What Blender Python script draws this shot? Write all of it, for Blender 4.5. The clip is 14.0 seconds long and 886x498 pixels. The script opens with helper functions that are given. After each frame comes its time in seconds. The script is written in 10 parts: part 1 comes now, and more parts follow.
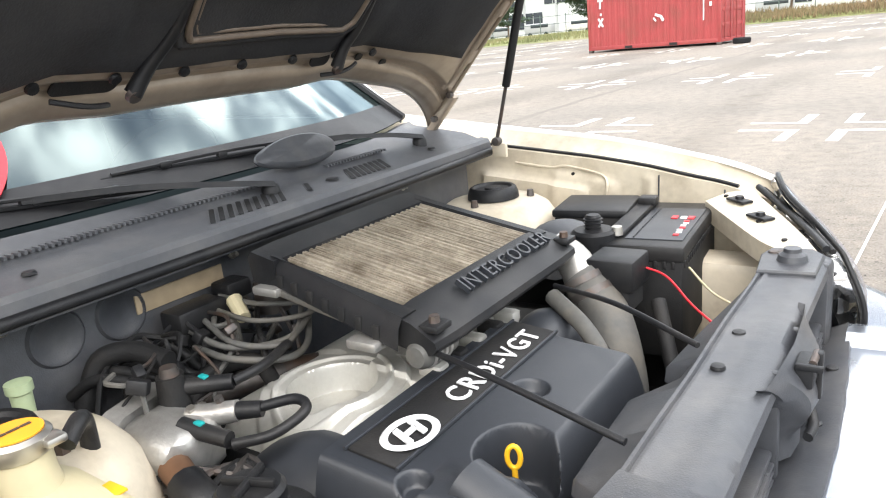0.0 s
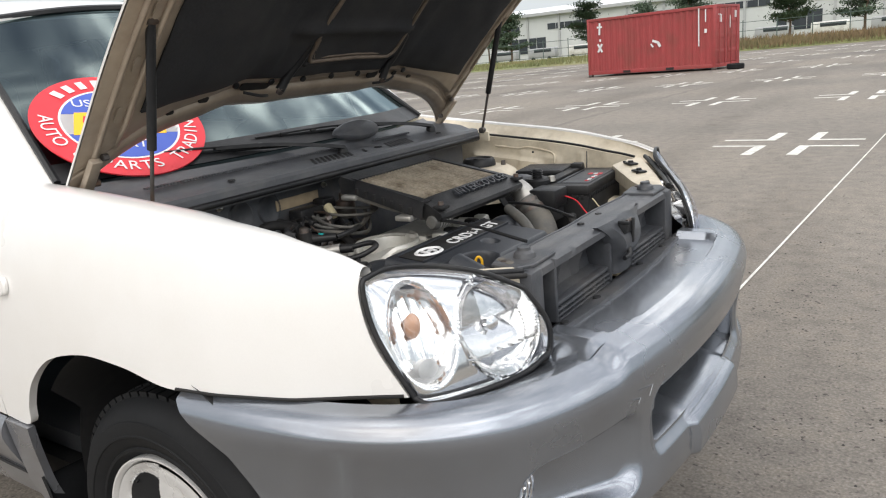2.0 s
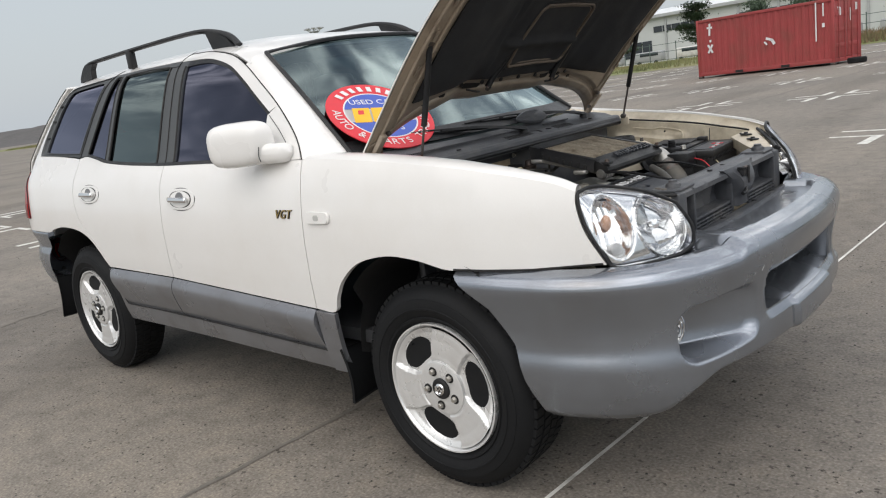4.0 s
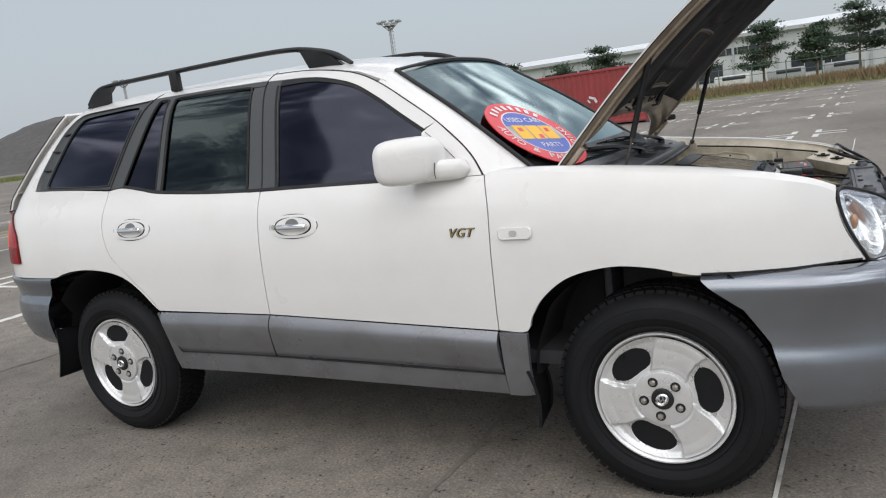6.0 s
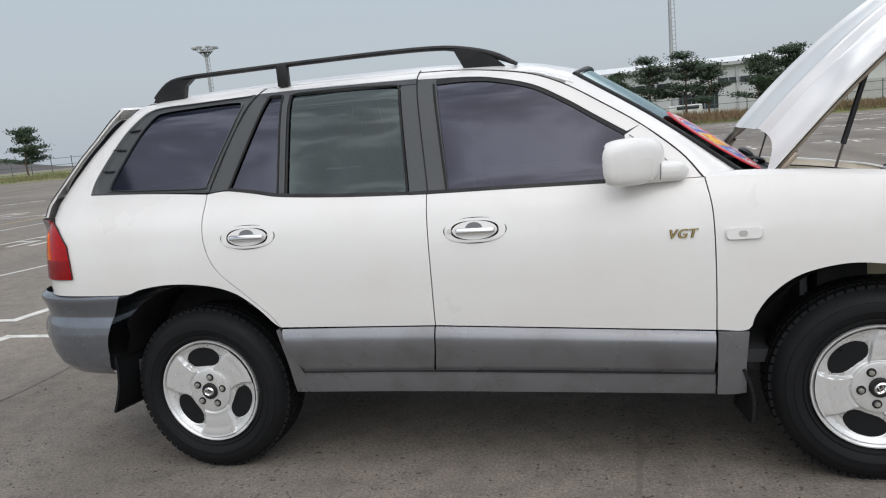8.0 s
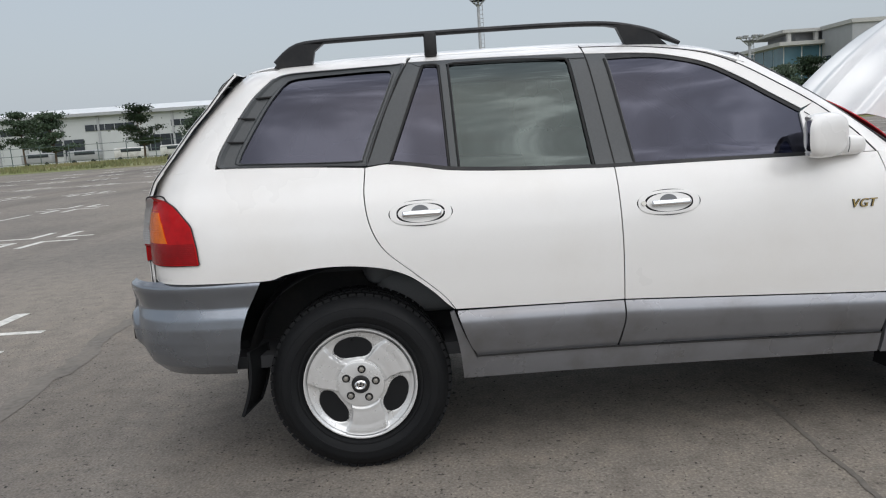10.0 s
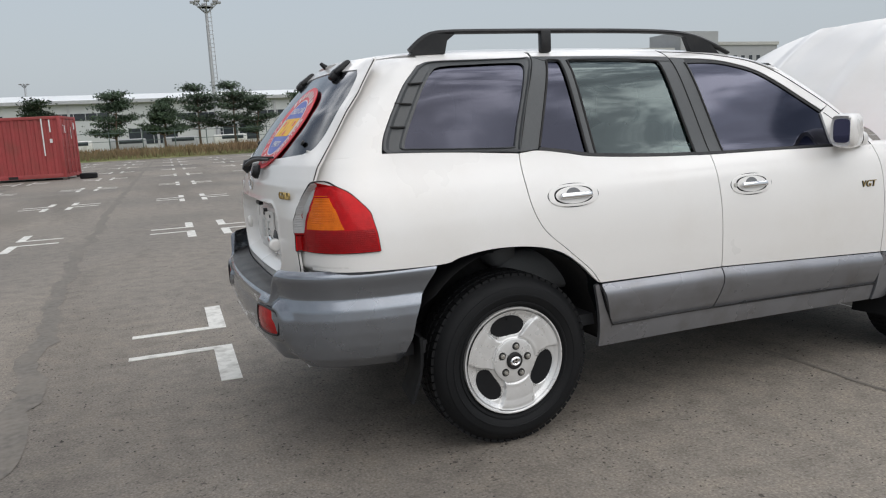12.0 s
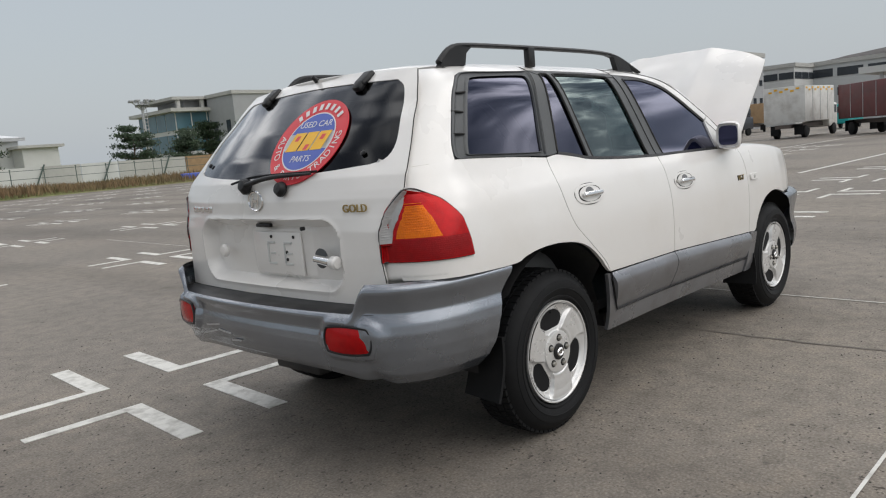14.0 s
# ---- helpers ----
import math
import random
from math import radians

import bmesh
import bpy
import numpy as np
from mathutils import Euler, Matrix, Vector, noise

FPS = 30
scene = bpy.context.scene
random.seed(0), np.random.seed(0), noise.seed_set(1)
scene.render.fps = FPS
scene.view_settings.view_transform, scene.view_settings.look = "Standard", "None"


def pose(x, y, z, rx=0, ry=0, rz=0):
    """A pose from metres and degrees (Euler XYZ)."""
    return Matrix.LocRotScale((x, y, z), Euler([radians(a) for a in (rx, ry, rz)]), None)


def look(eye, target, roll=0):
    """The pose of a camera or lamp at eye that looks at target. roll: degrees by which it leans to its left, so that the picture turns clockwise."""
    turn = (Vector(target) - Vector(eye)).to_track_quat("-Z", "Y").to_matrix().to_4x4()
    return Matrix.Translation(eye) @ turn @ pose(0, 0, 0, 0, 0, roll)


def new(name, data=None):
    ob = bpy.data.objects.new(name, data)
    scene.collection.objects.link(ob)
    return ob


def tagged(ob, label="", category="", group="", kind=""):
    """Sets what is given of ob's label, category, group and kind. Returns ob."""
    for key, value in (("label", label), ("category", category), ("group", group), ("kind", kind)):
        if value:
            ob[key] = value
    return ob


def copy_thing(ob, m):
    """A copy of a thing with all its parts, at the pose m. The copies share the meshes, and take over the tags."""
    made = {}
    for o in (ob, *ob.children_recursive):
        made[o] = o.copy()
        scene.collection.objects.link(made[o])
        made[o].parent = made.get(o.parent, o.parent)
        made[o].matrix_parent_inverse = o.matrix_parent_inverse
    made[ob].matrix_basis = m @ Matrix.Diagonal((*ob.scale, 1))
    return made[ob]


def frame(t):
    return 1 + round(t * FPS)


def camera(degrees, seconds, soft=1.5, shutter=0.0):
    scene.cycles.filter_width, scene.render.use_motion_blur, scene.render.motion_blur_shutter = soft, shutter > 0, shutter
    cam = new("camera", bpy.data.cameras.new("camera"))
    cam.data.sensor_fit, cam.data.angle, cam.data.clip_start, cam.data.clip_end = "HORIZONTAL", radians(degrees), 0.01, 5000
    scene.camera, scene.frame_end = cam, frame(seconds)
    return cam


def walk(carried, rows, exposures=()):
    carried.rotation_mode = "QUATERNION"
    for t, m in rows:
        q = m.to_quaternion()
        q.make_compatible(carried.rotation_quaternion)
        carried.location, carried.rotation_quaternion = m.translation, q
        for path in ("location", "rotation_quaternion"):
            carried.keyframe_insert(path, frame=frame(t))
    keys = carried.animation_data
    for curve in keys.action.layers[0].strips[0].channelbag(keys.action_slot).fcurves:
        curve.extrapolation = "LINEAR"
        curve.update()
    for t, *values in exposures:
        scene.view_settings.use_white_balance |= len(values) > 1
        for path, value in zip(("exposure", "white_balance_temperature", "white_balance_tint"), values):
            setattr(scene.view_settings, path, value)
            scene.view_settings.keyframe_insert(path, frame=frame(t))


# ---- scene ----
cam = camera(62.1, 14.0, 1.15)
PATH = [
    (0, (2.101, -0.873, 1.327), (1.001, 0.704, 0.777), -5.7),
    (0.5, (2.196, -1.055, 1.341), (1.174, 0.573, 0.79), -4.2),
    (1, (2.38, -1.238, 1.337), (1.261, 0.348, 0.854), -4.0),
    (1.5, (2.546, -1.418, 1.352), (1.379, 0.136, 0.88), -3.9),
    (2, (2.611, -1.644, 1.327), (1.5, -0.055, 0.835), -5.2),
    (2.5, (2.659, -1.933, 1.324), (1.608, -0.322, 0.775), -3.7),
    (3, (2.813, -2.177, 1.294), (1.654, -0.615, 0.828), -4.8),
    (3.5, (2.932, -2.361, 1.328), (1.651, -0.879, 0.923), -8.7),
    (4, (2.905, -2.476, 1.323), (1.569, -1.051, 0.892), -7.9),
    (4.2, (2.855, -2.541, 1.327), (1.507, -1.126, 0.901), -8.0),
    (6.3, (1.637, -3.269, 1.354), (0.717, -1.527, 1.009), -7.3),
    (6.5, (1.517, -3.326, 1.374), (0.578, -1.595, 1.027), -7.6),
    (7, (1.151, -3.354, 1.343), (0.358, -1.546, 1.021), -8.6),
    (7.5, (0.802, -3.434, 1.34), (0.141, -1.572, 1.03), -5.7),
    (8, (0.46, -3.588, 1.372), (-0.015, -1.671, 1.058), -5.2),
    (8.2, (0.324, -3.6, 1.344), (-0.142, -1.677, 1.051), -4.3),
    (10.3, (-1.248, -3.666, 1.311), (-1.023, -1.704, 0.992), -2.4),
    (10.5, (-1.425, -3.668, 1.291), (-1.09, -1.713, 1.028), -1.9),
    (11, (-1.825, -3.649, 1.324), (-1.454, -1.71, 1.006), -3.0),
    (11.5, (-2.184, -3.494, 1.312), (-1.664, -1.595, 0.963), -2.7),
    (12, (-2.648, -3.471, 1.317), (-1.909, -1.641, 0.993), -2.9),
    (12.5, (-2.978, -3.31, 1.301), (-2.059, -1.56, 0.997), -3.0),
    (13, (-3.275, -3.109, 1.302), (-2.248, -1.424, 0.979), -2.2),
    (13.5, (-3.649, -2.93, 1.299), (-2.382, -1.419, 0.965), -3.3),
    (14, (-3.879, -2.697, 1.284), (-2.451, -1.325, 1.01), -4.9),
]
EXPOSURES = [(0.0, 2.12, 6430, 10), (0.5, 2.05, 6430, 10), (1.0, 1.74, 6430, 10), (1.5, 1.32, 6550, 10), (2.0, 1.02, 6500, 10), (2.5, 0.82, 6500, 10), (3.0, 0.70, 6500, 10),
             (4.0, 0.64, 6420, 10), (6.5, 0.45, 6200, 10), (8.0, 0.43, 6150, 10), (10.5, 0.43, 6150, 10), (12.0, 0.43, 6250, 10), (14.0, 0.40, 6400, 10)]
walk(cam, [(t, look(eye, target, roll)) for t, eye, target, roll in PATH], EXPOSURES)


# ---- sky, sun, exposure ----
world = bpy.data.worlds.new("world")
scene.world = world
world.use_nodes = True
wn, wl = world.node_tree.nodes, world.node_tree.links
wn.clear()
w_out, w_bg = wn.new("ShaderNodeOutputWorld"), wn.new("ShaderNodeBackground")
w_sky = wn.new("ShaderNodeTexSky")
w_sky.sky_type, w_sky.sun_disc = "NISHITA", False
w_sky.sun_elevation, w_sky.sun_rotation = radians(50), radians(172)
w_sky.dust_density, w_sky.air_density = 4.0, 1.6
w_co, w_map = wn.new("ShaderNodeTexCoord"), wn.new("ShaderNodeMapping")
w_map.inputs["Scale"].default_value = (1.0, 1.0, 1.7)
w_noise, w_ramp = wn.new("ShaderNodeTexNoise"), wn.new("ShaderNodeValToRGB")
w_noise.inputs["Scale"].default_value, w_noise.inputs["Detail"].default_value = 5.6, 9.0
w_noise.inputs["Roughness"].default_value, w_noise.inputs["Distortion"].default_value = 0.62, 0.6
w_ramp.color_ramp.elements[0].position, w_ramp.color_ramp.elements[0].color = 0.40, (0.17, 0.19, 0.235, 1)
w_ramp.color_ramp.elements[1].position, w_ramp.color_ramp.elements[1].color = 0.505, (0.62, 0.64, 0.68, 1)
w_gap = w_ramp.color_ramp.elements.new(0.61)
w_gap.color = (2.5, 2.42, 2.30, 1)
w_mul, w_mix = wn.new("ShaderNodeMixRGB"), wn.new("ShaderNodeMixRGB")
w_mul.blend_type, w_mul.inputs["Fac"].default_value = "MULTIPLY", 1.0
w_mul.inputs["Color2"].default_value = (0.09, 0.09, 0.09, 1)
w_mix.inputs["Fac"].default_value = 0.80
# a plain even haze towards the horizon, broken cloud higher up
w_sep, w_haze, w_hmix = wn.new("ShaderNodeSeparateXYZ"), wn.new("ShaderNodeMapRange"), wn.new("ShaderNodeMixRGB")
w_haze.inputs["From Min"].default_value, w_haze.inputs["From Max"].default_value = 0.22, 0.44
w_hmix.inputs["Color1"].default_value = (0.455, 0.490, 0.522, 1)
wl.new(w_co.outputs["Generated"], w_map.inputs["Vector"])
wl.new(w_co.outputs["Generated"], w_sep.inputs["Vector"])
wl.new(w_sep.outputs["Z"], w_haze.inputs["Value"])
wl.new(w_map.outputs["Vector"], w_noise.inputs["Vector"])
wl.new(w_noise.outputs["Fac"], w_ramp.inputs["Fac"])
wl.new(w_haze.outputs["Result"], w_hmix.inputs["Fac"])
# the cloud is thinner towards the car's nose and heavier behind it
w_side, w_thin, w_dot = wn.new("ShaderNodeMapRange"), wn.new("ShaderNodeVectorMath"), wn.new("ShaderNodeVectorMath")
w_thin.operation, w_dot.operation = "SCALE", "DOT_PRODUCT"
w_dot.inputs[1].default_value = (0.85, 0.38, -0.25)
w_side.inputs["From Min"].default_value, w_side.inputs["From Max"].default_value = -0.70, 0.22
w_side.inputs["To Min"].default_value, w_side.inputs["To Max"].default_value = 0.46, 1.25
wl.new(w_co.outputs["Generated"], w_dot.inputs[0])
wl.new(w_dot.outputs["Value"], w_side.inputs["Value"])
wl.new(w_ramp.outputs["Color"], w_thin.inputs[0]), wl.new(w_side.outputs["Result"], w_thin.inputs["Scale"])
wl.new(w_thin.outputs["Vector"], w_hmix.inputs["Color2"])
wl.new(w_sky.outputs["Color"], w_mul.inputs["Color1"])
wl.new(w_mul.outputs["Color"], w_mix.inputs["Color1"])
wl.new(w_hmix.outputs["Color"], w_mix.inputs["Color2"])
wl.new(w_mix.outputs["Color"], w_bg.inputs["Color"])
w_bg.inputs["Strength"].default_value = 0.90
wl.new(w_bg.outputs["Background"], w_out.inputs["Surface"])

sun = new("sun", bpy.data.lights.new("sun", "SUN"))
sun.data.energy, sun.data.angle, sun.data.color = 1.02, radians(84), (1.0, 0.975, 0.935)
sun.matrix_world = look((0.7, -5.2, 6.5), (0, 0, 0))


# ---- materials ----
def mat(name, color, rough=0.5, metal=0.0, vary=0.12, grain=40.0, bump=0.0, bump_scale=120.0, coat=0.0, spec=0.5,
        blotch=2.2, dirt=None, dirt_amount=0.0, dirt_scale=5.0, island=0.0, glow=0.0, trans=0.0, rough_vary=0.08):
    """A surface with fine grain and larger blotches of wear, in object-space metres."""
    m = bpy.data.materials.new(name)
    m.use_nodes = True
    n, l = m.node_tree.nodes, m.node_tree.links
    b = n["Principled BSDF"]
    co = n.new("ShaderNodeTexCoord")
    c = (*color[:3], 1)
    fine, big = n.new("ShaderNodeTexNoise"), n.new("ShaderNodeTexNoise")
    fine.inputs["Scale"].default_value, fine.inputs["Detail"].default_value = grain, 4
    big.inputs["Scale"].default_value, big.inputs["Detail"].default_value = blotch, 5
    for t in (fine, big):
        l.new(co.outputs["Object"], t.inputs["Vector"])
    add = n.new("ShaderNodeMath")
    add.operation = "ADD"
    l.new(fine.outputs["Fac"], add.inputs[0]), l.new(big.outputs["Fac"], add.inputs[1])
    rng = n.new("ShaderNodeMapRange")
    rng.inputs["From Min"].default_value, rng.inputs["From Max"].default_value = 0.6, 1.4
    rng.inputs["To Min"].default_value, rng.inputs["To Max"].default_value = 1 - vary, 1 + vary
    l.new(add.outputs[0], rng.inputs["Value"])
    mul = n.new("ShaderNodeVectorMath")
    mul.operation = "SCALE"
    mul.inputs[0].default_value = c[:3]
    l.new(rng.outputs["Result"], mul.inputs["Scale"])
    top = mul.outputs["Vector"]
    if island:
        info, ir, im = n.new("ShaderNodeNewGeometry"), n.new("ShaderNodeMapRange"), n.new("ShaderNodeVectorMath")
        im.operation = "SCALE"
        ir.inputs["To Min"].default_value, ir.inputs["To Max"].default_value = 1 - island, 1 + island
        l.new(info.outputs["Random Per Island"], ir.inputs["Value"])
        l.new(top, im.inputs[0]), l.new(ir.outputs["Result"], im.inputs["Scale"])
        top = im.outputs["Vector"]
    if dirt:
        dn, dr, dm = n.new("ShaderNodeTexNoise"), n.new("ShaderNodeMapRange"), n.new("ShaderNodeMixRGB")
        dn.inputs["Scale"].default_value, dn.inputs["Detail"].default_value = dirt_scale, 8
        dn.inputs["Roughness"].default_value = 0.62
        l.new(co.outputs["Object"], dn.inputs["Vector"])
        dr.inputs["From Min"].default_value, dr.inputs["From Max"].default_value = 0.46, 0.72
        dr.inputs["To Max"].default_value = dirt_amount
        l.new(dn.outputs["Fac"], dr.inputs["Value"]), l.new(dr.outputs["Result"], dm.inputs["Fac"])
        l.new(top, dm.inputs["Color1"])
        dm.inputs["Color2"].default_value = (*dirt[:3], 1)
        top = dm.outputs["Color"]
    l.new(top, b.inputs["Base Color"])
    rr = n.new("ShaderNodeMapRange")
    rr.inputs["From Min"].default_value, rr.inputs["From Max"].default_value = 0.3, 0.7
    rr.inputs["To Min"].default_value, rr.inputs["To Max"].default_value = max(rough - rough_vary, 0.0), min(rough + rough_vary, 1)
    l.new(big.outputs["Fac"], rr.inputs["Value"]), l.new(rr.outputs["Result"], b.inputs["Roughness"])
    b.inputs["Metallic"].default_value = metal
    b.inputs["Specular IOR Level"].default_value = spec
    b.inputs["Coat Weight"].default_value, b.inputs["Coat Roughness"].default_value = coat, 0.06
    b.inputs["Transmission Weight"].default_value = trans
    if bump:
        bn, bp = n.new("ShaderNodeTexNoise"), n.new("ShaderNodeBump")
        bn.inputs["Scale"].default_value, bn.inputs["Detail"].default_value = bump_scale, 3
        l.new(co.outputs["Object"], bn.inputs["Vector"])
        bp.inputs["Strength"].default_value, bp.inputs["Distance"].default_value = min(bump, 1), 0.002
        l.new(bn.outputs["Fac"], bp.inputs["Height"]), l.new(bp.outputs["Normal"], b.inputs["Normal"])
    if glow:
        b.inputs["Emission Color"].default_value, b.inputs["Emission Strength"].default_value = c, glow
    return m


def glass(name, tint, rough=0.0, see=0.5, sheen=(0.90, 0.91, 1.0)):
    """Tinted pane: a clear sharp gloss over a see-through tint."""
    m = bpy.data.materials.new(name)
    m.use_nodes = True
    n, l = m.node_tree.nodes, m.node_tree.links
    n.remove(n["Principled BSDF"])
    clear, gloss, mix, fres = (n.new(k) for k in ("ShaderNodeBsdfTransparent", "ShaderNodeBsdfGlossy", "ShaderNodeMixShader", "ShaderNodeLayerWeight"))
    clear.inputs["Color"].default_value = (*tint, 1)
    gloss.inputs["Roughness"].default_value = rough
    gloss.inputs["Color"].default_value = (*sheen, 1)
    low, power, rise, add = see, n.new("ShaderNodeMath"), n.new("ShaderNodeMath"), n.new("ShaderNodeMath")
    power.operation, rise.operation, add.operation = "POWER", "MULTIPLY", "ADD"
    power.inputs[1].default_value, rise.inputs[1].default_value, add.inputs[1].default_value = 3.6, 1 - low, low
    l.new(fres.outputs["Facing"], power.inputs[0]), l.new(power.outputs[0], rise.inputs[0]), l.new(rise.outputs[0], add.inputs[0])
    l.new(add.outputs[0], mix.inputs[0]), l.new(clear.outputs[0], mix.inputs[1]), l.new(gloss.outputs[0], mix.inputs[2])
    l.new(mix.outputs[0], n["Material Output"].inputs["Surface"])
    return m


PAINT = mat("white_paint", (0.755, 0.742, 0.722), 0.30, vary=0.02, grain=300, blotch=1.5, coat=0.75, dirt=(0.60, 0.56, 0.50), dirt_amount=0.22, dirt_scale=2.6, rough_vary=0.05)
PAINT.node_tree.nodes["Principled BSDF"].inputs["Coat Roughness"].default_value = 0.13
BEIGE = mat("beige_primer_paint", (0.62, 0.55, 0.43), 0.5, vary=0.10, grain=60, blotch=4, coat=0.15, dirt=(0.25, 0.19, 0.12), dirt_amount=0.55, dirt_scale=9)
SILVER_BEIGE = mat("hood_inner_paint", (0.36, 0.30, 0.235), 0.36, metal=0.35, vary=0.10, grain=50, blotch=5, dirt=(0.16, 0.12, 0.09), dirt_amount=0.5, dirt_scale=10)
GREY = mat("grey_bumper_paint", (0.262, 0.282, 0.316), 0.24, metal=0.80, vary=0.05, grain=600, blotch=3, coat=0.3, dirt=(0.17, 0.165, 0.16), dirt_amount=0.35, dirt_scale=4, bump=0.08, bump_scale=500)
CLAD = mat("grey_cladding", (0.235, 0.24, 0.258), 0.30, metal=0.55, vary=0.06, grain=500, blotch=3, coat=0.15, dirt=(0.13, 0.12, 0.11), dirt_amount=0.5, dirt_scale=5, bump=0.08, bump_scale=500)
BLACK = mat("black_plastic", (0.011, 0.0115, 0.013), 0.44, vary=0.25, grain=90, blotch=6, bump=0.25, bump_scale=700, dirt=(0.07, 0.065, 0.06), dirt_amount=0.3, dirt_scale=9, spec=0.32)
TRIM = mat("dark_grey_trim", (0.056, 0.060, 0.063), 0.48, vary=0.15, grain=120, blotch=4, bump=0.12, bump_scale=600)
GREYPLASTIC = mat("grey_weathered_plastic", (0.050, 0.053, 0.060), 0.44, vary=0.25, grain=70, blotch=6, bump=0.25, bump_scale=500, dirt=(0.16, 0.15, 0.14), dirt_amount=0.40, dirt_scale=7)
COWLGREY = mat("scuttle_grey_plastic", (0.078, 0.081, 0.089), 0.46, vary=0.15, grain=70, blotch=5, bump=0.25, bump_scale=500, dirt=(0.20, 0.19, 0.175), dirt_amount=0.4, dirt_scale=7)
ENGINEBLACK = mat("engine_black", (0.006, 0.006, 0.0065), 0.7, vary=0.4, grain=60, blotch=8, bump=0.3, bump_scale=300, dirt=(0.034, 0.029, 0.024), dirt_amount=0.4, dirt_scale=12)
COVER = mat("engine_cover_plastic", (0.028, 0.031, 0.037), 0.40, vary=0.12, grain=80, blotch=6, bump=0.1, bump_scale=700)
RUBBER = mat("tyre_rubber", (0.0075, 0.0080, 0.0090), 0.66, vary=0.2, grain=90, blotch=7, bump=0.2, bump_scale=300, dirt=(0.018, 0.017, 0.017), dirt_amount=0.20, dirt_scale=6, spec=0.22)
HOSE = mat("grey_rubber_hose", (0.09, 0.088, 0.082), 0.65, vary=0.2, grain=90, blotch=12, dirt=(0.17, 0.145, 0.11), dirt_amount=0.6, dirt_scale=14)
ALLOY = mat("silver_alloy", (0.72, 0.72, 0.715), 0.30, metal=0.45, vary=0.04, grain=260, blotch=9, coat=0.3, dirt=(0.50, 0.47, 0.43), dirt_amount=0.25, dirt_scale=14)
CASTALLOY = mat("cast_aluminium", (0.45, 0.44, 0.42), 0.45, metal=0.7, vary=0.15, grain=90, blotch=14, bump=0.3, bump_scale=220, dirt=(0.22, 0.20, 0.17), dirt_amount=0.5, dirt_scale=16)
SILVERCOVER = mat("silver_painted_cover", (0.55, 0.54, 0.50), 0.38, metal=0.45, vary=0.06, grain=200, blotch=10, dirt=(0.30, 0.27, 0.22), dirt_amount=0.5, dirt_scale=14)
CHROME = mat("chrome", (0.82, 0.82, 0.82), 0.1, metal=1.0, vary=0.02, rough_vary=0.04)
REFLECTOR = mat("lamp_reflector", (0.80, 0.80, 0.80), 0.11, metal=0.95, vary=0.03, rough_vary=0.05)
LAMPGREY = mat("lamp_housing", (0.95, 0.95, 0.95), 0.30, metal=0.3, vary=0.04)
STEEL = mat("dark_steel", (0.11, 0.10, 0.095), 0.5, metal=0.7, vary=0.25, grain=60, dirt=(0.16, 0.08, 0.04), dirt_amount=0.6, dirt_scale=20)
ZINC = mat("zinc_bolt", (0.50, 0.48, 0.44), 0.35, metal=0.9, vary=0.15)
FOAM = mat("black_insulation_felt", (0.017, 0.018, 0.021), 0.92, vary=0.35, grain=160, blotch=7, bump=0.5, bump_scale=260, dirt=(0.05, 0.047, 0.045), dirt_amount=0.5, dirt_scale=4)
TANK = mat("yellowed_tank_plastic", (0.56, 0.50, 0.33), 0.45, vary=0.08, grain=40, blotch=9, dirt=(0.45, 0.38, 0.22), dirt_amount=0.5, dirt_scale=9)
ORANGE = mat("orange_label", (0.85, 0.36, 0.02), 0.5, vary=0.06)
YELLOW = mat("yellow_mark", (0.80, 0.44, 0.015), 0.5, vary=0.06)
RED = mat("red_print", (0.62, 0.022, 0.035), 0.42, vary=0.04, blotch=4)
BLUE = mat("blue_print", (0.045, 0.09, 0.42), 0.42, vary=0.05, blotch=4)
WHITEPRINT = mat("white_print", (0.68, 0.68, 0.68), 0.5, vary=0.03)
GOLDBADGE = mat("gold_badge", (0.34, 0.25, 0.09), 0.3, metal=0.7, vary=0.1)
TEAL = mat("teal_tape", (0.01, 0.30, 0.30), 0.5)


def lens_mat(name, color, prism_size, rough=0.16, depth=0.5):
    """Coloured lamp plastic: a smooth clear coat over moulded prisms that catch the light."""
    m = mat(name, color, rough, metal=0.35, vary=0.22, grain=45, blotch=14, coat=0.22, rough_vary=0.03, spec=0.25)
    n, l = m.node_tree.nodes, m.node_tree.links
    co, v, bp = n.new("ShaderNodeTexCoord"), n.new("ShaderNodeTexVoronoi"), n.new("ShaderNodeBump")
    mp = n.new("ShaderNodeMapping")
    mp.inputs["Scale"].default_value = (prism_size, prism_size, prism_size * 0.45)
    v.inputs["Scale"].default_value, v.inputs["Randomness"].default_value = 1.0, 0.35
    bp.inputs["Strength"].default_value, bp.inputs["Distance"].default_value = depth, 0.006
    l.new(co.outputs["Object"], mp.inputs["Vector"]), l.new(mp.outputs["Vector"], v.inputs["Vector"])
    l.new(v.outputs["Distance"], bp.inputs["Height"]), l.new(bp.outputs["Normal"], n["Principled BSDF"].inputs["Normal"])
    return m


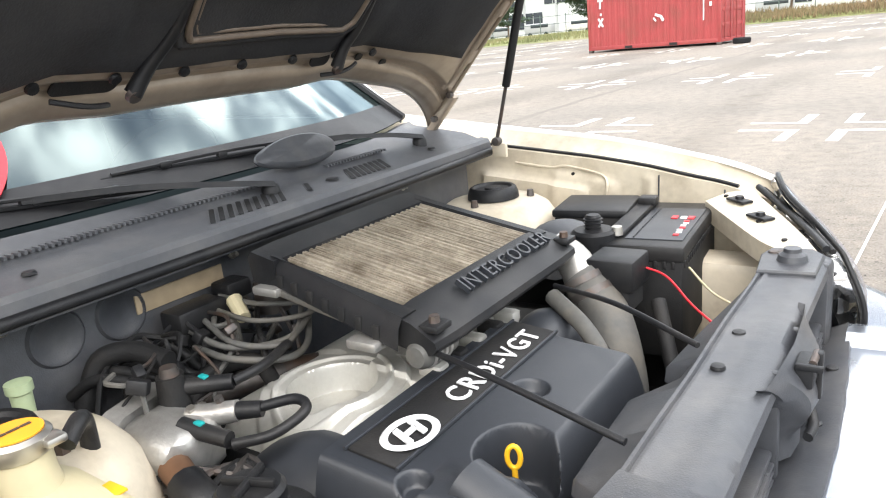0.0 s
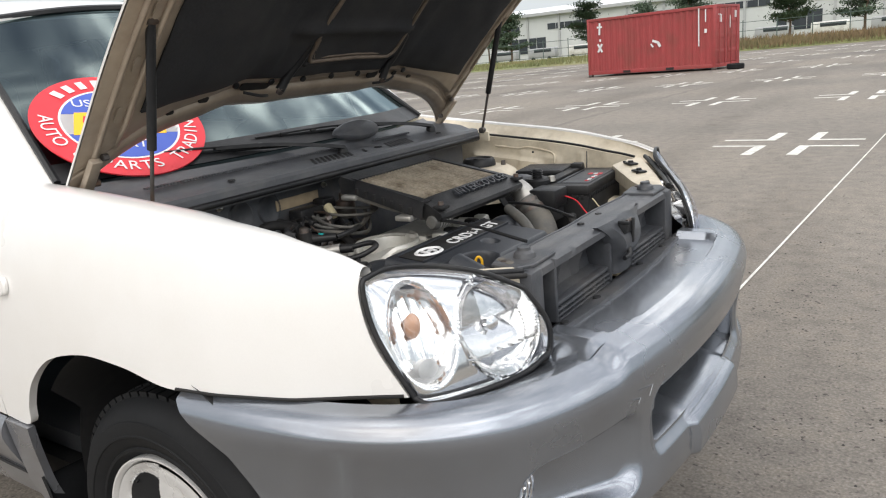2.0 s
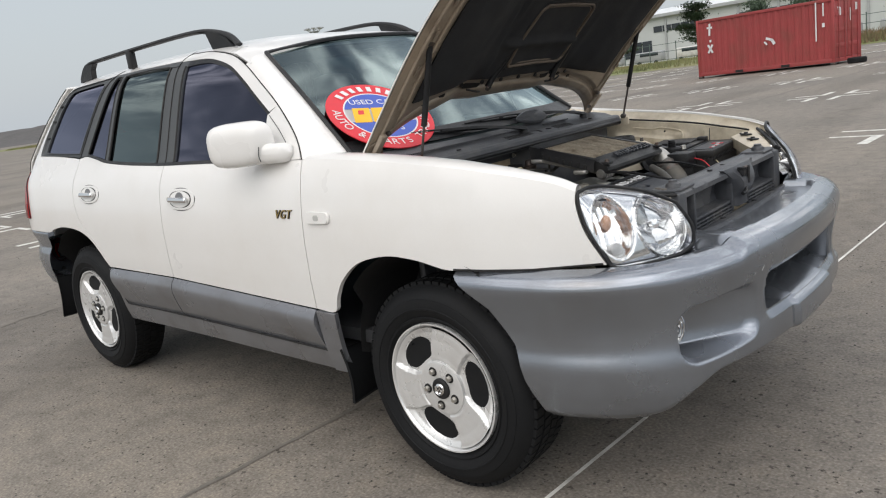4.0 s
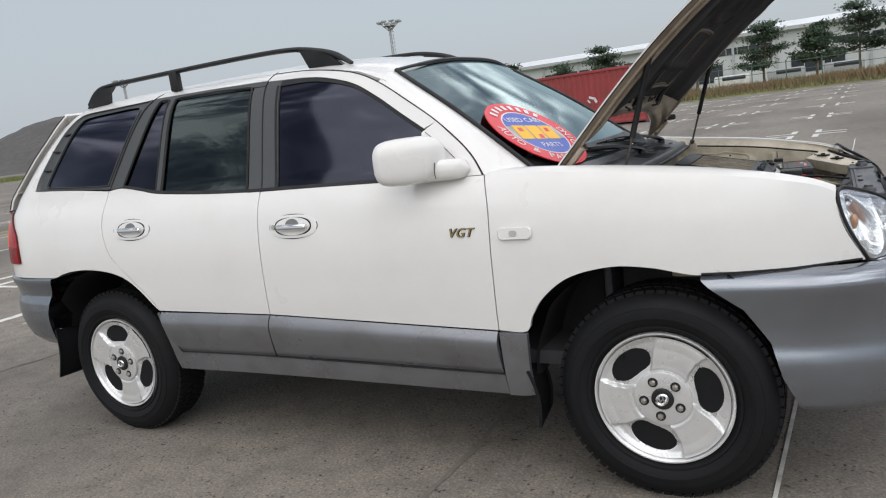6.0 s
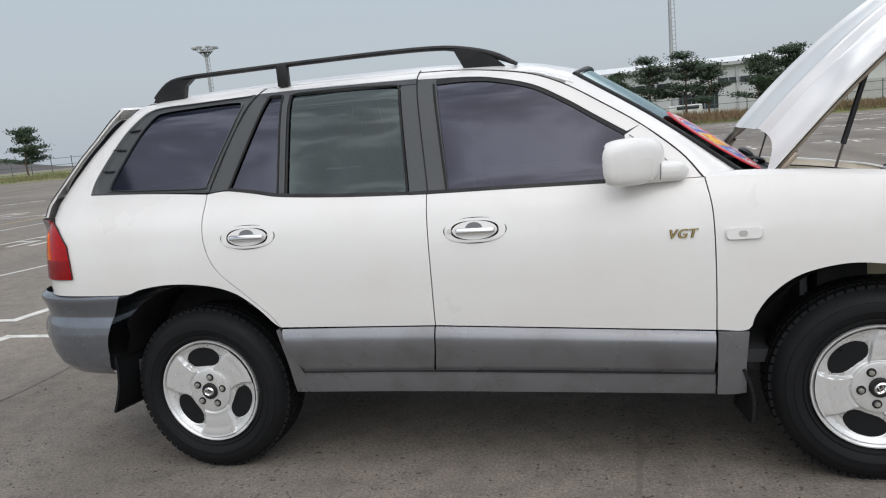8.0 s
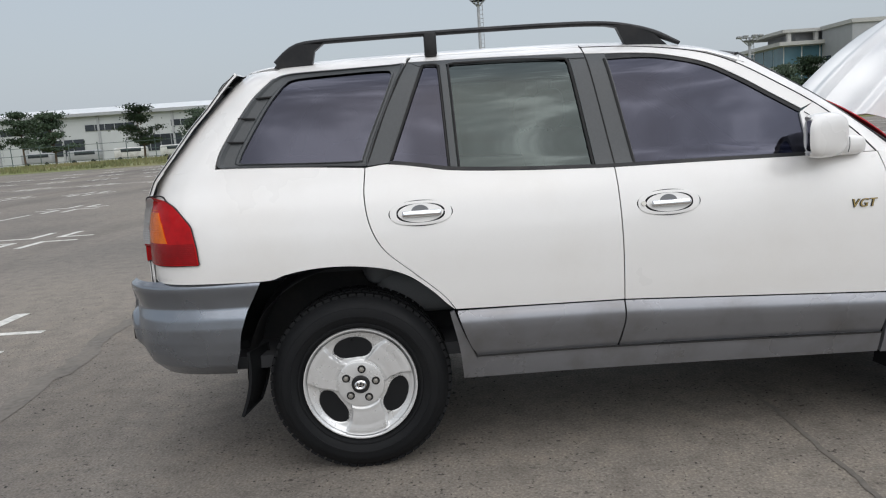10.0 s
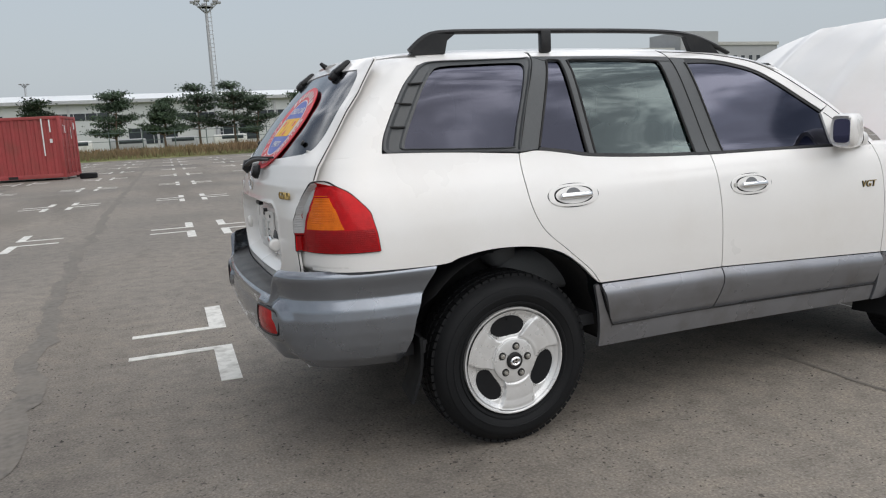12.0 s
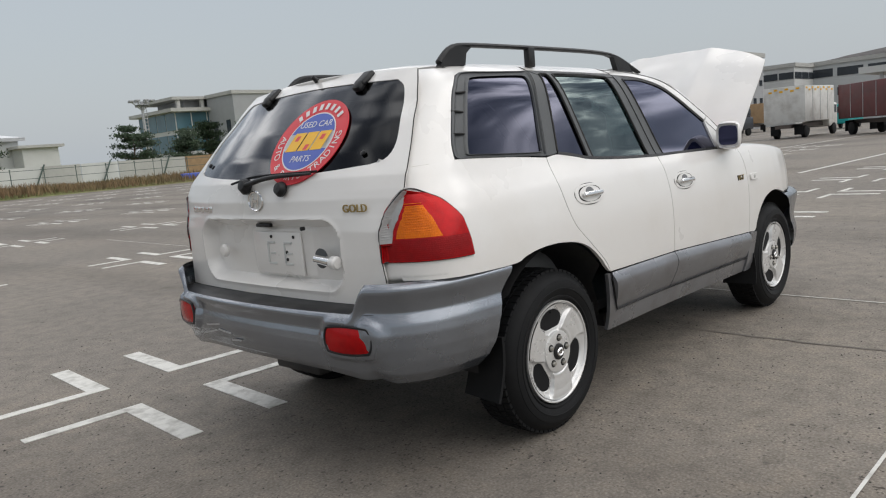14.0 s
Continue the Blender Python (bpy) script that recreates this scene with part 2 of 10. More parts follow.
REDLENS = lens_mat("red_lens", (0.43, 0.001, 0.003), 260, depth=0.08)
DEEPRED = lens_mat("deep_red_lens", (0.27, 0.001, 0.003), 300, depth=0.22)
AMBERLENS = lens_mat("amber_lens", (0.72, 0.155, 0.003), 240, depth=0.2)
CLEARLENS = mat("clear_ribbed_lens", (0.34, 0.34, 0.34), 0.15, vary=0.12, grain=60, coat=0.8)
CORE = mat("intercooler_core", (0.36, 0.315, 0.25), 0.55, metal=0.3, vary=0.4, grain=130, blotch=14, dirt=(0.12, 0.09, 0.06), dirt_amount=0.8, dirt_scale=22)
CARPET = mat("dark_upholstery", (0.045, 0.046, 0.05), 0.85, vary=0.2, grain=200, bump=0.3)
SEATGREY = mat("grey_seat_cloth", (0.17, 0.175, 0.18), 0.85, vary=0.15, grain=250, bump=0.3)
PAPER = mat("pale_plastic_film", (0.62, 0.66, 0.64), 0.6, vary=0.08, grain=12)
SIDEGLASS = glass("tinted_side_glass", (0.035, 0.035, 0.05), rough=0.05, see=0.068, sheen=(0.76, 0.78, 1.0))
DOORGLASS = glass("clear_green_side_glass", (0.07, 0.105, 0.105), see=0.068, sheen=(0.80, 0.95, 0.95))
REARGLASS = glass("tinted_rear_glass", (0.02, 0.022, 0.026), rough=0.10, see=0.024, sheen=(0.80, 0.82, 0.86))
SCREENGLASS = glass("windscreen_glass", (0.16, 0.22, 0.225), rough=0.08, see=0.16, sheen=(0.72, 0.87, 0.88))
LAMPGLASS = glass("headlamp_glass", (0.94, 0.95, 0.95), see=0.05)
MIRROR = mat("mirror_glass", (0.22, 0.23, 0.34), 0.02, metal=1.0, vary=0.0, rough_vary=0.0)
WELL = mat("wheel_well_liner", (0.012, 0.012, 0.013), 0.8, vary=0.3, grain=40, dirt=(0.04, 0.035, 0.03), dirt_amount=0.5)
CONTAINERRED = mat("container_red_paint", (0.30, 0.045, 0.045), 0.55, vary=0.14, grain=6, blotch=0.6, dirt=(0.16, 0.05, 0.035), dirt_amount=0.6, dirt_scale=1.5)
ROADWHITE = mat("road_marking_paint", (0.66, 0.65, 0.61), 0.7, vary=0.12, grain=30, blotch=2, dirt=(0.24, 0.225, 0.20), dirt_amount=0.75, dirt_scale=9, bump=0.3, bump_scale=160)
ROADYELLOW = mat("yellow_road_paint", (0.52, 0.38, 0.14), 0.7, vary=0.12, grain=30, blotch=2, dirt=(0.24, 0.21, 0.17), dirt_amount=0.8, dirt_scale=3)
BARK = mat("pine_bark", (0.12, 0.085, 0.06), 0.9, vary=0.35, grain=14, bump=0.6, bump_scale=30)
NEEDLES = mat("pine_needles", (0.033, 0.057, 0.028), 0.75, vary=0.3, grain=3, blotch=0.8, island=0.35)
GRASSGREEN = mat("dry_green_grass", (0.17, 0.185, 0.075), 0.9, vary=0.3, grain=2, blotch=0.15, island=0.3, dirt=(0.25, 0.20, 0.11), dirt_amount=0.8, dirt_scale=0.12)
SHRUB = mat("brown_shrub", (0.20, 0.135, 0.075), 0.9, vary=0.3, grain=2, blotch=0.2, island=0.35, dirt=(0.13, 0.14, 0.06), dirt_amount=0.8, dirt_scale=0.15)
SHED = mat("warehouse_cladding", (0.50, 0.52, 0.52), 0.6, vary=0.05, grain=0.6, blotch=0.05)
SHEDROOF = mat("warehouse_roof", (0.66, 0.68, 0.69), 0.5, vary=0.05, grain=0.5, blotch=0.04)
DARKWINDOW = mat("dark_window_glass", (0.035, 0.042, 0.05), 0.15, vary=0.2, grain=0.5)
CONCRETE = mat("concrete", (0.42, 0.42, 0.40), 0.8, vary=0.10, grain=3, blotch=0.3)
GREYWALL = mat("grey_building_wall", (0.33, 0.34, 0.35), 0.7, vary=0.07, grain=1, blotch=0.1)
LIGHTWALL = mat("pale_building_wall", (0.55, 0.56, 0.55), 0.7, vary=0.07, grain=1, blotch=0.1)
BLUEGLASS = mat("blue_green_glazing", (0.07, 0.15, 0.19), 0.2, vary=0.2, grain=0.4, blotch=0.1)
GALV = mat("galvanised_steel", (0.42, 0.43, 0.44), 0.5, metal=0.5, vary=0.1, grain=4)
DARKGREEN = mat("green_fence_paint", (0.07, 0.10, 0.09), 0.6, vary=0.15, grain=4)
RUST = mat("rusty_orange_steel", (0.34, 0.15, 0.07), 0.7, vary=0.25, grain=2)
HILL = mat("wooded_hill", (0.085, 0.080, 0.078), 0.95, vary=0.35, grain=0.25, blotch=0.03)
VANWHITE = mat("white_box_body", (0.62, 0.62, 0.60), 0.5, vary=0.06, grain=3, dirt=(0.28, 0.25, 0.22), dirt_amount=0.6, dirt_scale=1.3)
TRUCKRED = mat("dark_red_box_body", (0.12, 0.035, 0.035), 0.6, vary=0.2, grain=2, dirt=(0.06, 0.03, 0.03), dirt_amount=0.6, dirt_scale=0.9)
TARP = mat("brown_tarpaulin", (0.30, 0.20, 0.11), 0.8, vary=0.2, grain=2)


def asphalt():
    m = bpy.data.materials.new("worn_asphalt")
    m.use_nodes = True
    n, l = m.node_tree.nodes, m.node_tree.links
    b = n["Principled BSDF"]
    co = n.new("ShaderNodeTexCoord")

    def noise_tex(scale, detail, stretch=None):
        t = n.new("ShaderNodeTexNoise")
        t.inputs["Scale"].default_value, t.inputs["Detail"].default_value = scale, detail
        if stretch:
            mp = n.new("ShaderNodeMapping")
            mp.inputs["Scale"].default_value = stretch
            mp.inputs["Rotation"].default_value = (0, 0, radians(7))
            l.new(co.outputs["Object"], mp.inputs["Vector"]), l.new(mp.outputs["Vector"], t.inputs["Vector"])
        else:
            l.new(co.outputs["Object"], t.inputs["Vector"])
        return t.outputs["Fac"]

    def ramp(fac, stops):
        r = n.new("ShaderNodeValToRGB")
        while len(r.color_ramp.elements) < len(stops):
            r.color_ramp.elements.new(0.5)
        for e, (p, c) in zip(r.color_ramp.elements, stops):
            e.position, e.color = p, (*c, 1)
        l.new(fac, r.inputs["Fac"])
        return r.outputs["Color"]

    def mul(a, c, f=1.0):
        x = n.new("ShaderNodeMixRGB")
        x.blend_type, x.inputs["Fac"].default_value = "MULTIPLY", f
        l.new(a, x.inputs["Color1"]), l.new(c, x.inputs["Color2"])
        return x.outputs["Color"]

    base = ramp(noise_tex(95, 6), [(0.28, (0.144, 0.127, 0.108)), (0.5, (0.196, 0.175, 0.151)), (0.74, (0.290, 0.262, 0.229))])
    vor = n.new("ShaderNodeTexVoronoi")
    vor.inputs["Scale"].default_value = 60
    l.new(co.outputs["Object"], vor.inputs["Vector"])
    stones = ramp(vor.outputs["Distance"], [(0.0, (1.10, 1.09, 1.07)), (0.45, (1.0, 1.0, 1.0)), (0.85, (0.80, 0.80, 0.80))])
    patches = ramp(noise_tex(0.22, 6), [(0.30, (0.74, 0.75, 0.77)), (0.50, (1.0, 1.0, 1.0)), (0.72, (1.15, 1.13, 1.09))])
    streaks = ramp(noise_tex(0.5, 5, (1.0, 0.16, 1.0)), [(0.36, (0.74, 0.73, 0.72)), (0.5, (1, 1, 1)), (1.0, (1.06, 1.06, 1.04))])
    stains = ramp(noise_tex(1.7, 7), [(0.22, (0.66, 0.64, 0.62)), (0.36, (1, 1, 1)), (1.0, (1.05, 1.05, 1.05))])
    mottle = ramp(noise_tex(7.5, 5), [(0.32, (0.80, 0.79, 0.78)), (0.5, (1, 1, 1)), (0.68, (1.14, 1.12, 1.08))])
    pits = ramp(noise_tex(44, 3), [(0.335, (0.22, 0.205, 0.19)), (0.385, (1, 1, 1)), (0.67, (1, 1, 1)), (0.76, (1.30, 1.27, 1.22))])
    holes = ramp(noise_tex(19, 2), [(0.27, (0.26, 0.245, 0.23)), (0.315, (1, 1, 1)), (1.0, (1, 1, 1))])
    # pits gather in worn patches
    where = ramp(noise_tex(2.6, 4), [(0.40, (0.35, 0.35, 0.35)), (0.60, (1, 1, 1))])
    pit_mix = n.new("ShaderNodeMixRGB")
    pit_mix.inputs["Color1"].default_value = (1, 1, 1, 1)
    l.new(where, pit_mix.inputs["Fac"]), l.new(mul(pits, holes), pit_mix.inputs["Color2"])
    c = mul(mul(mul(mul(mul(base, stones, 0.7), patches), streaks), mul(stains, mottle), 0.85), pit_mix.outputs["Color"], 0.95)
    l.new(c, b.inputs["Base Color"])
    b.inputs["Roughness"].default_value = 0.82
    bp = n.new("ShaderNodeBump")
    bp.inputs["Strength"].default_value, bp.inputs["Distance"].default_value = 0.55, 0.004
    l.new(vor.outputs["Distance"], bp.inputs["Height"])
    bp.invert = True
    l.new(bp.outputs["Normal"], b.inputs["Normal"])
    return m


ASPHALT = asphalt()
SEAM = mat("dark_tarry_seam", (0.150, 0.135, 0.117), 0.85, vary=0.4, grain=25, blotch=3, dirt=(0.17, 0.15, 0.125), dirt_amount=0.8, dirt_scale=8)
CRACK = mat("dark_crack_filler", (0.05, 0.046, 0.042), 0.9, vary=0.3, grain=20)
BRONZE = mat("worn_bronze_edge", (0.13, 0.10, 0.075), 0.55, vary=0.3, grain=60)


# ---- mesh helpers ----
def smooth_shade(me, angle=35):
    if len(me.polygons) == 0:
        return
    me.polygons.foreach_set("use_smooth", [True] * len(me.polygons))
    me.set_sharp_from_angle(angle=radians(angle))


def raw(name, verts, faces, material, parent=None, label="", smooth=35):
    me = bpy.data.meshes.new(name)
    me.from_pydata([tuple(v) for v in verts], [], [tuple(f) for f in faces])
    me.update()
    if smooth:
        smooth_shade(me, smooth)
    me.materials.append(material)
    ob = new(name, me)
    ob.parent = parent
    if label:
        ob["label"] = label
    return ob


def part(name, bm, material, parent=None, label="", smooth=35):
    me = bpy.data.meshes.new(name)
    bmesh.ops.recalc_face_normals(bm, faces=bm.faces)
    bm.to_mesh(me)
    bm.free()
    if smooth:
        smooth_shade(me, smooth)
    me.materials.append(material)
    ob = new(name, me)
    ob.parent = parent
    if label:
        ob["label"] = label
    return ob


def thing(name, label, category, at=(0, 0, 0), group="", kind=""):
    ob = tagged(new(name), label, category, group, kind)
    ob.location = at
    ob.empty_display_size = 0.1
    return ob


def box(bm, cx, cy, cz, sx, sy, sz, bevel=0.0, m=None, seg=2):
    """A bevelled box of the given full sizes, optionally under a matrix."""
    k = Matrix.Translation((cx, cy, cz)) @ Matrix.Diagonal((sx, sy, sz, 1))
    r = bmesh.ops.create_cube(bm, size=1.0, matrix=k)
    vs = r["verts"]
    if bevel:
        es = list({e for v in vs for e in v.link_edges})
        r2 = bmesh.ops.bevel(bm, geom=es, offset=bevel, segments=seg, affect="EDGES", profile=0.5)
        vs = list({v for f in r2["faces"] for v in f.verts} | {v for v in vs if v.is_valid})
    if m is not None:
        bmesh.ops.transform(bm, matrix=m, verts=vs)
    return bm


def boxbm(*a, **k):
    return box(bmesh.new(), *a, **k)


def cyl(bm, p, q, r, r2=None, seg=20, caps=True):
    """A cylinder or cone from p to q."""
    p, q = Vector(p), Vector(q)
    d = q - p
    m = Matrix.Translation((p + q) / 2) @ d.to_track_quat("Z", "Y").to_matrix().to_4x4()
    bmesh.ops.create_cone(bm, cap_ends=caps, segments=seg, radius1=r, radius2=r if r2 is None else r2, depth=d.length, matrix=m)
    return bm


def lathe(bm, prof_pts, centre, axis, seg=40):
    """Turn (radius, along) points about an axis through centre. Axis is 'x', 'y', 'z' or a vector."""
    ax = Vector({"x": (1, 0, 0), "y": (0, 1, 0), "z": (0, 0, 1)}[axis]) if isinstance(axis, str) else Vector(axis).normalized()
    u = ax.orthogonal().normalized()
    w = ax.cross(u)
    rings = []
    for r, a in prof_pts:
        ring = []
        for i in range(seg):
            t = 2 * math.pi * i / seg
            ring.append(bm.verts.new(Vector(centre) + ax * a + (u * math.cos(t) + w * math.sin(t)) * max(r, 1e-5)))
        rings.append(ring)
    for a, b in zip(rings, rings[1:]):
        for i in range(seg):
            bm.faces.new((a[i], a[(i + 1) % seg], b[(i + 1) % seg], b[i]))
    for ring, r in ((rings[0], prof_pts[0][0]), (rings[-1], prof_pts[-1][0])):
        if r > 1e-4:
            bm.faces.new(ring)
    return bm


def spline(pts, n):
    """n points along a smooth curve through pts, even in length."""
    p = np.array(pts, float)
    if len(p) == 2:
        return p[0] + (p[1] - p[0]) * np.linspace(0, 1, n)[:, None]
    e = np.vstack([2 * p[0] - p[1], p, 2 * p[-1] - p[-2]])
    out = []
    for i in range(1, len(e) - 2):
        for t in np.linspace(0, 1, 16, endpoint=False):
            a, b, c, d = e[i - 1], e[i], e[i + 1], e[i + 2]
            out.append(0.5 * (2 * b + (c - a) * t + (2 * a - 5 * b + 4 * c - d) * t * t + (3 * b - a - 3 * c + d) * t ** 3))
    out.append(p[-1])
    out = np.array(out)
    s = np.r_[0, np.cumsum(np.linalg.norm(np.diff(out, axis=0), axis=1))]
    k = np.linspace(0, s[-1], n)
    return np.stack([np.interp(k, s, out[:, j]) for j in range(out.shape[1])], 1)


def polyline(pts, n):
    """n points along straight pieces through pts, even in length."""
    p = np.array(pts, float)
    s = np.r_[0, np.cumsum(np.linalg.norm(np.diff(p, axis=0), axis=1))]
    k = np.linspace(0, s[-1], n)
    return np.stack([np.interp(k, s, p[:, j]) for j in range(p.shape[1])], 1)


def coons(bottom, top, left, right):
    """The grid between four edges, each an array of points; bottom and top run left to right, left and right bottom to top."""
    nu, nv = len(bottom), len(left)
    u, v = np.linspace(0, 1, nu)[:, None, None], np.linspace(0, 1, nv)[None, :, None]
    ruled_v = bottom[:, None] * (1 - v) + top[:, None] * v
    ruled_u = left[None] * (1 - u) + right[None] * u
    corner = bottom[0] * (1 - u) * (1 - v) + bottom[-1] * u * (1 - v) + top[0] * (1 - u) * v + top[-1] * u * v
    return ruled_v + ruled_u - corner


def sheet(grid, depth=0.0, outward=None, closed_u=False):
    """Verts and faces of a grid of points (nu, nv, 3), with a rim folded in by depth along the surface's normal."""
    g = np.asarray(grid, float)
    nu, nv = g.shape[:2]
    verts = [tuple(p) for p in g.reshape(-1, 3)]
    faces = []
    iu = range(nu) if closed_u else range(nu - 1)
    for i in iu:
        for j in range(nv - 1):
            k = (i + 1) % nu
            faces.append((i * nv + j, k * nv + j, k * nv + j + 1, i * nv + j + 1))
    if outward is not None and not depth:
        du, dv = np.gradient(g, axis=0), np.gradient(g, axis=1)
        if (np.cross(du, dv).reshape(-1, 3) @ np.array(outward)).mean() < 0:
            faces = [f[::-1] for f in faces]
    if depth:
        du, dv = np.gradient(g, axis=0), np.gradient(g, axis=1)
        nrm = np.cross(du, dv)
        nrm /= np.linalg.norm(nrm, axis=2, keepdims=True) + 1e-12
        if outward is not None and (nrm.reshape(-1, 3) @ np.array(outward)).mean() < 0:
            nrm = -nrm
        loop = [(i, 0) for i in range(nu)] + [(nu - 1, j) for j in range(1, nv)] + [(i, nv - 1) for i in range(nu - 2, -1, -1)] + [(0, j) for j in range(nv - 2, 0, -1)]
        start = len(verts)
        for i, j in loop:
            verts.append(tuple(g[i, j] - nrm[i, j] * depth))
        for a in range(len(loop)):
            b = (a + 1) % len(loop)
            faces.append((loop[a][0] * nv + loop[a][1], start + a, start + b, loop[b][0] * nv + loop[b][1]))
    return verts, faces


def tube(path, r, seg=10, material=None, name="hose", parent=None, label="", n=28, closed=False, straight=False):
    """A round hose along a smooth path; r may be one radius or a list along the path."""
    p = polyline(path, n) if straight else spline(path, n)
    rs = np.interp(np.linspace(0, 1, n), np.linspace(0, 1, len(r)), r) if isinstance(r, (list, tuple)) else np.full(n, r)
    verts, faces = [], []
    t = np.gradient(p, axis=0)
    t /= np.linalg.norm(t, axis=1, keepdims=True) + 1e-12
    up = np.array([0.0, 0.0, 1.0]) if abs(t[0][2]) < 0.9 else np.array([1.0, 0, 0])
    for i in range(n):
        up = up - t[i] * (up @ t[i])
        up /= np.linalg.norm(up) + 1e-12
        w = np.cross(t[i], up)
        for k in range(seg):
            a = 2 * math.pi * k / seg
            verts.append(tuple(p[i] + rs[i] * (up * math.cos(a) + w * math.sin(a))))
    for i in range(n - 1):
        for k in range(seg):
            faces.append((i * seg + k, i * seg + (k + 1) % seg, (i + 1) * seg + (k + 1) % seg, (i + 1) * seg + k))
    faces += [tuple(range(seg))[::-1], tuple(range((n - 1) * seg, n * seg))]
    return raw(name, verts, faces, material, parent, label, 50)


def rounded(w, h, r, n=6):
    """The outline of a rounded rectangle about the origin."""
    out = []
    for cx, cy, a0 in ((w / 2 - r, h / 2 - r, 0), (-w / 2 + r, h / 2 - r, 90), (-w / 2 + r, -h / 2 + r, 180), (w / 2 - r, -h / 2 + r, 270)):
        for k in range(n + 1):
            a = radians(a0 + 90 * k / n)
            out.append((cx + r * math.cos(a), cy + r * math.sin(a)))
    return out


def prism(bm, outline, depth, m, bevel=0.0):
    """A flat outline in x and y, given depth along z, under the matrix m."""
    lo = [bm.verts.new(m @ Vector((x, y, 0))) for x, y in outline]
    if bevel:
        cx, cy = sum(p[0] for p in outline) / len(outline), sum(p[1] for p in outline) / len(outline)
        mid = [bm.verts.new(m @ Vector((x, y, depth - bevel))) for x, y in outline]
        hi = []
        for x, y in outline:
            d = math.hypot(x - cx, y - cy) or 1
            hi.append(bm.verts.new(m @ Vector((x - (x - cx) / d * bevel, y - (y - cy) / d * bevel, depth))))
        rings = [lo, mid, hi]
    else:
        hi = [bm.verts.new(m @ Vector((x, y, depth))) for x, y in outline]
        rings = [lo, hi]
    k = len(outline)
    for a, b in zip(rings, rings[1:]):
        for i in range(k):
            bm.faces.new((a[i], a[(i + 1) % k], b[(i + 1) % k], b[i]))
    bm.faces.new(lo[::-1]), bm.faces.new(hi)
    return bm


def letters(text, size, m, material, parent, name="lettering", depth=0.002, spacing=1.0, shear=0.0, label=""):
    """Lettering in the built-in font, as a mesh, centred on the pose m (x to the right, y up, z out)."""
    c = bpy.data.curves.new(name, "FONT")
    c.body, c.size, c.extrude, c.align_x, c.align_y = text, size, depth / 2, "CENTER", "CENTER"
    c.space_character, c.shear, c.resolution_u = spacing, shear, 3
    tmp = bpy.data.objects.new(name, c)
    scene.collection.objects.link(tmp)
    bpy.context.view_layer.update()
    me = bpy.data.meshes.new_from_object(tmp.evaluated_get(bpy.context.evaluated_depsgraph_get()))
    bpy.data.objects.remove(tmp)
    me.transform(m)
    me.materials.clear()
    me.materials.append(material)
    ob = new(name, me)
    ob.parent = parent
    if label:
        ob["label"] = label
    return ob


# ---- ground and markings ----
g_v = [(x, y, 0) for x in (-1500, -60, 60, 1500) for y in (-1500, -60, 60, 1500)]
g_f = [(i * 4 + j, i * 4 + 4 + j, i * 4 + 5 + j, i * 4 + 1 + j) for i in range(3) for j in range(3)]
ground = tagged(raw("ground", g_v, g_f, ASPHALT, smooth=0), "worn grey-brown asphalt of a large parking ground", "ground", kind="structure")

MARK_TURN = radians(-2.0)


def flat_strip(verts, faces, pts):
    k = len(verts)
    verts += [(x, y, 0.004) for x, y in pts]
    faces.append(tuple(range(k, k + len(pts))))


def corner_mark(cx, cy, sx, sy, parent):
    """One L of a bay crossing: a thin arm along the row, a broad arm along the bay."""
    a, b, long_x, long_y, thin, broad = 0.185, 0.235, 0.62, 0.74, 0.075, 0.115
    pts = [(a, b), (a + long_x, b), (a + long_x, b + thin), (a + broad, b + thin), (a + broad, b + long_y), (a, b + long_y)]
    c, s = math.cos(MARK_TURN), math.sin(MARK_TURN)
    rot = [(c * x * sx - s * y * sy, s * x * sx + c * y * sy) for x, y in pts]
    v, f = [], []
    if sx * sy < 0:
        rot = rot[::-1]
    flat_strip(v, f, rot)
    v += [(x, y, 0.0005) for x, y, _ in v]
    k = len(rot)
    f += [(i, i + k, (i + 1) % k + k, (i + 1) % k) for i in range(k)]
    return raw("paint_corner", v, f, ROADWHITE, parent, smooth=0)


first_mark = thing("parking_mark", "four worn white painted corners of parking bays", "road marking", (0, 0, 0), "bay crossings on the parking ground", "structure")
for sx, sy in ((1, 1), (1, -1), (-1, 1), (-1, -1)):
    corner_mark(0, 0, sx, sy, first_mark)
placed = False
for row in range(-2, 9):
    for col in range(-9, 12):
        x0, y0 = -2.02 + 2.81 * col, 1.58 + 6.65 * row
        c, s = math.cos(MARK_TURN), math.sin(MARK_TURN)
        dx, dy = x0 + 2.02, y0 - 1.58
        px, py = -2.02 + c * dx - s * dy, 1.58 + s * dx + c * dy
        if row < 0 and (col < -4 or col > 8):
            continue
        if row == 0 and -1 < col < 3 or row == -1 and -2 < col < 4:
            continue
        if not placed:
            first_mark.location = (px, py, 0)
            placed = True
        else:
            copy_thing(first_mark, pose(px, py, 0))
copy_thing(first_mark, pose(-2.02, 1.58, 0))


def painted_line(x0, y0, x1, y1, width, material, name, label):
    d = Vector((x1 - x0, y1 - y0, 0)).normalized()
    w = Vector((-d.y, d.x, 0)) * width / 2
    a, b = Vector((x0, y0, 0.005)), Vector((x1, y1, 0.005))
    n = max(2, int((b - a).length / 0.6))
    v, f = [], []
    for i in range(n + 1):
        p = a.lerp(b, i / n) + w * 0.25 * (noise.noise(Vector((i * 0.7, x0, 1))))
        v += [tuple(p + w), tuple(p - w)]
    f = [(2 * i, 2 * i + 1, 2 * i + 3, 2 * i + 2) for i in range(n)]
    return tagged(raw(name, v, f, material, smooth=0), label, "road marking", kind="structure")


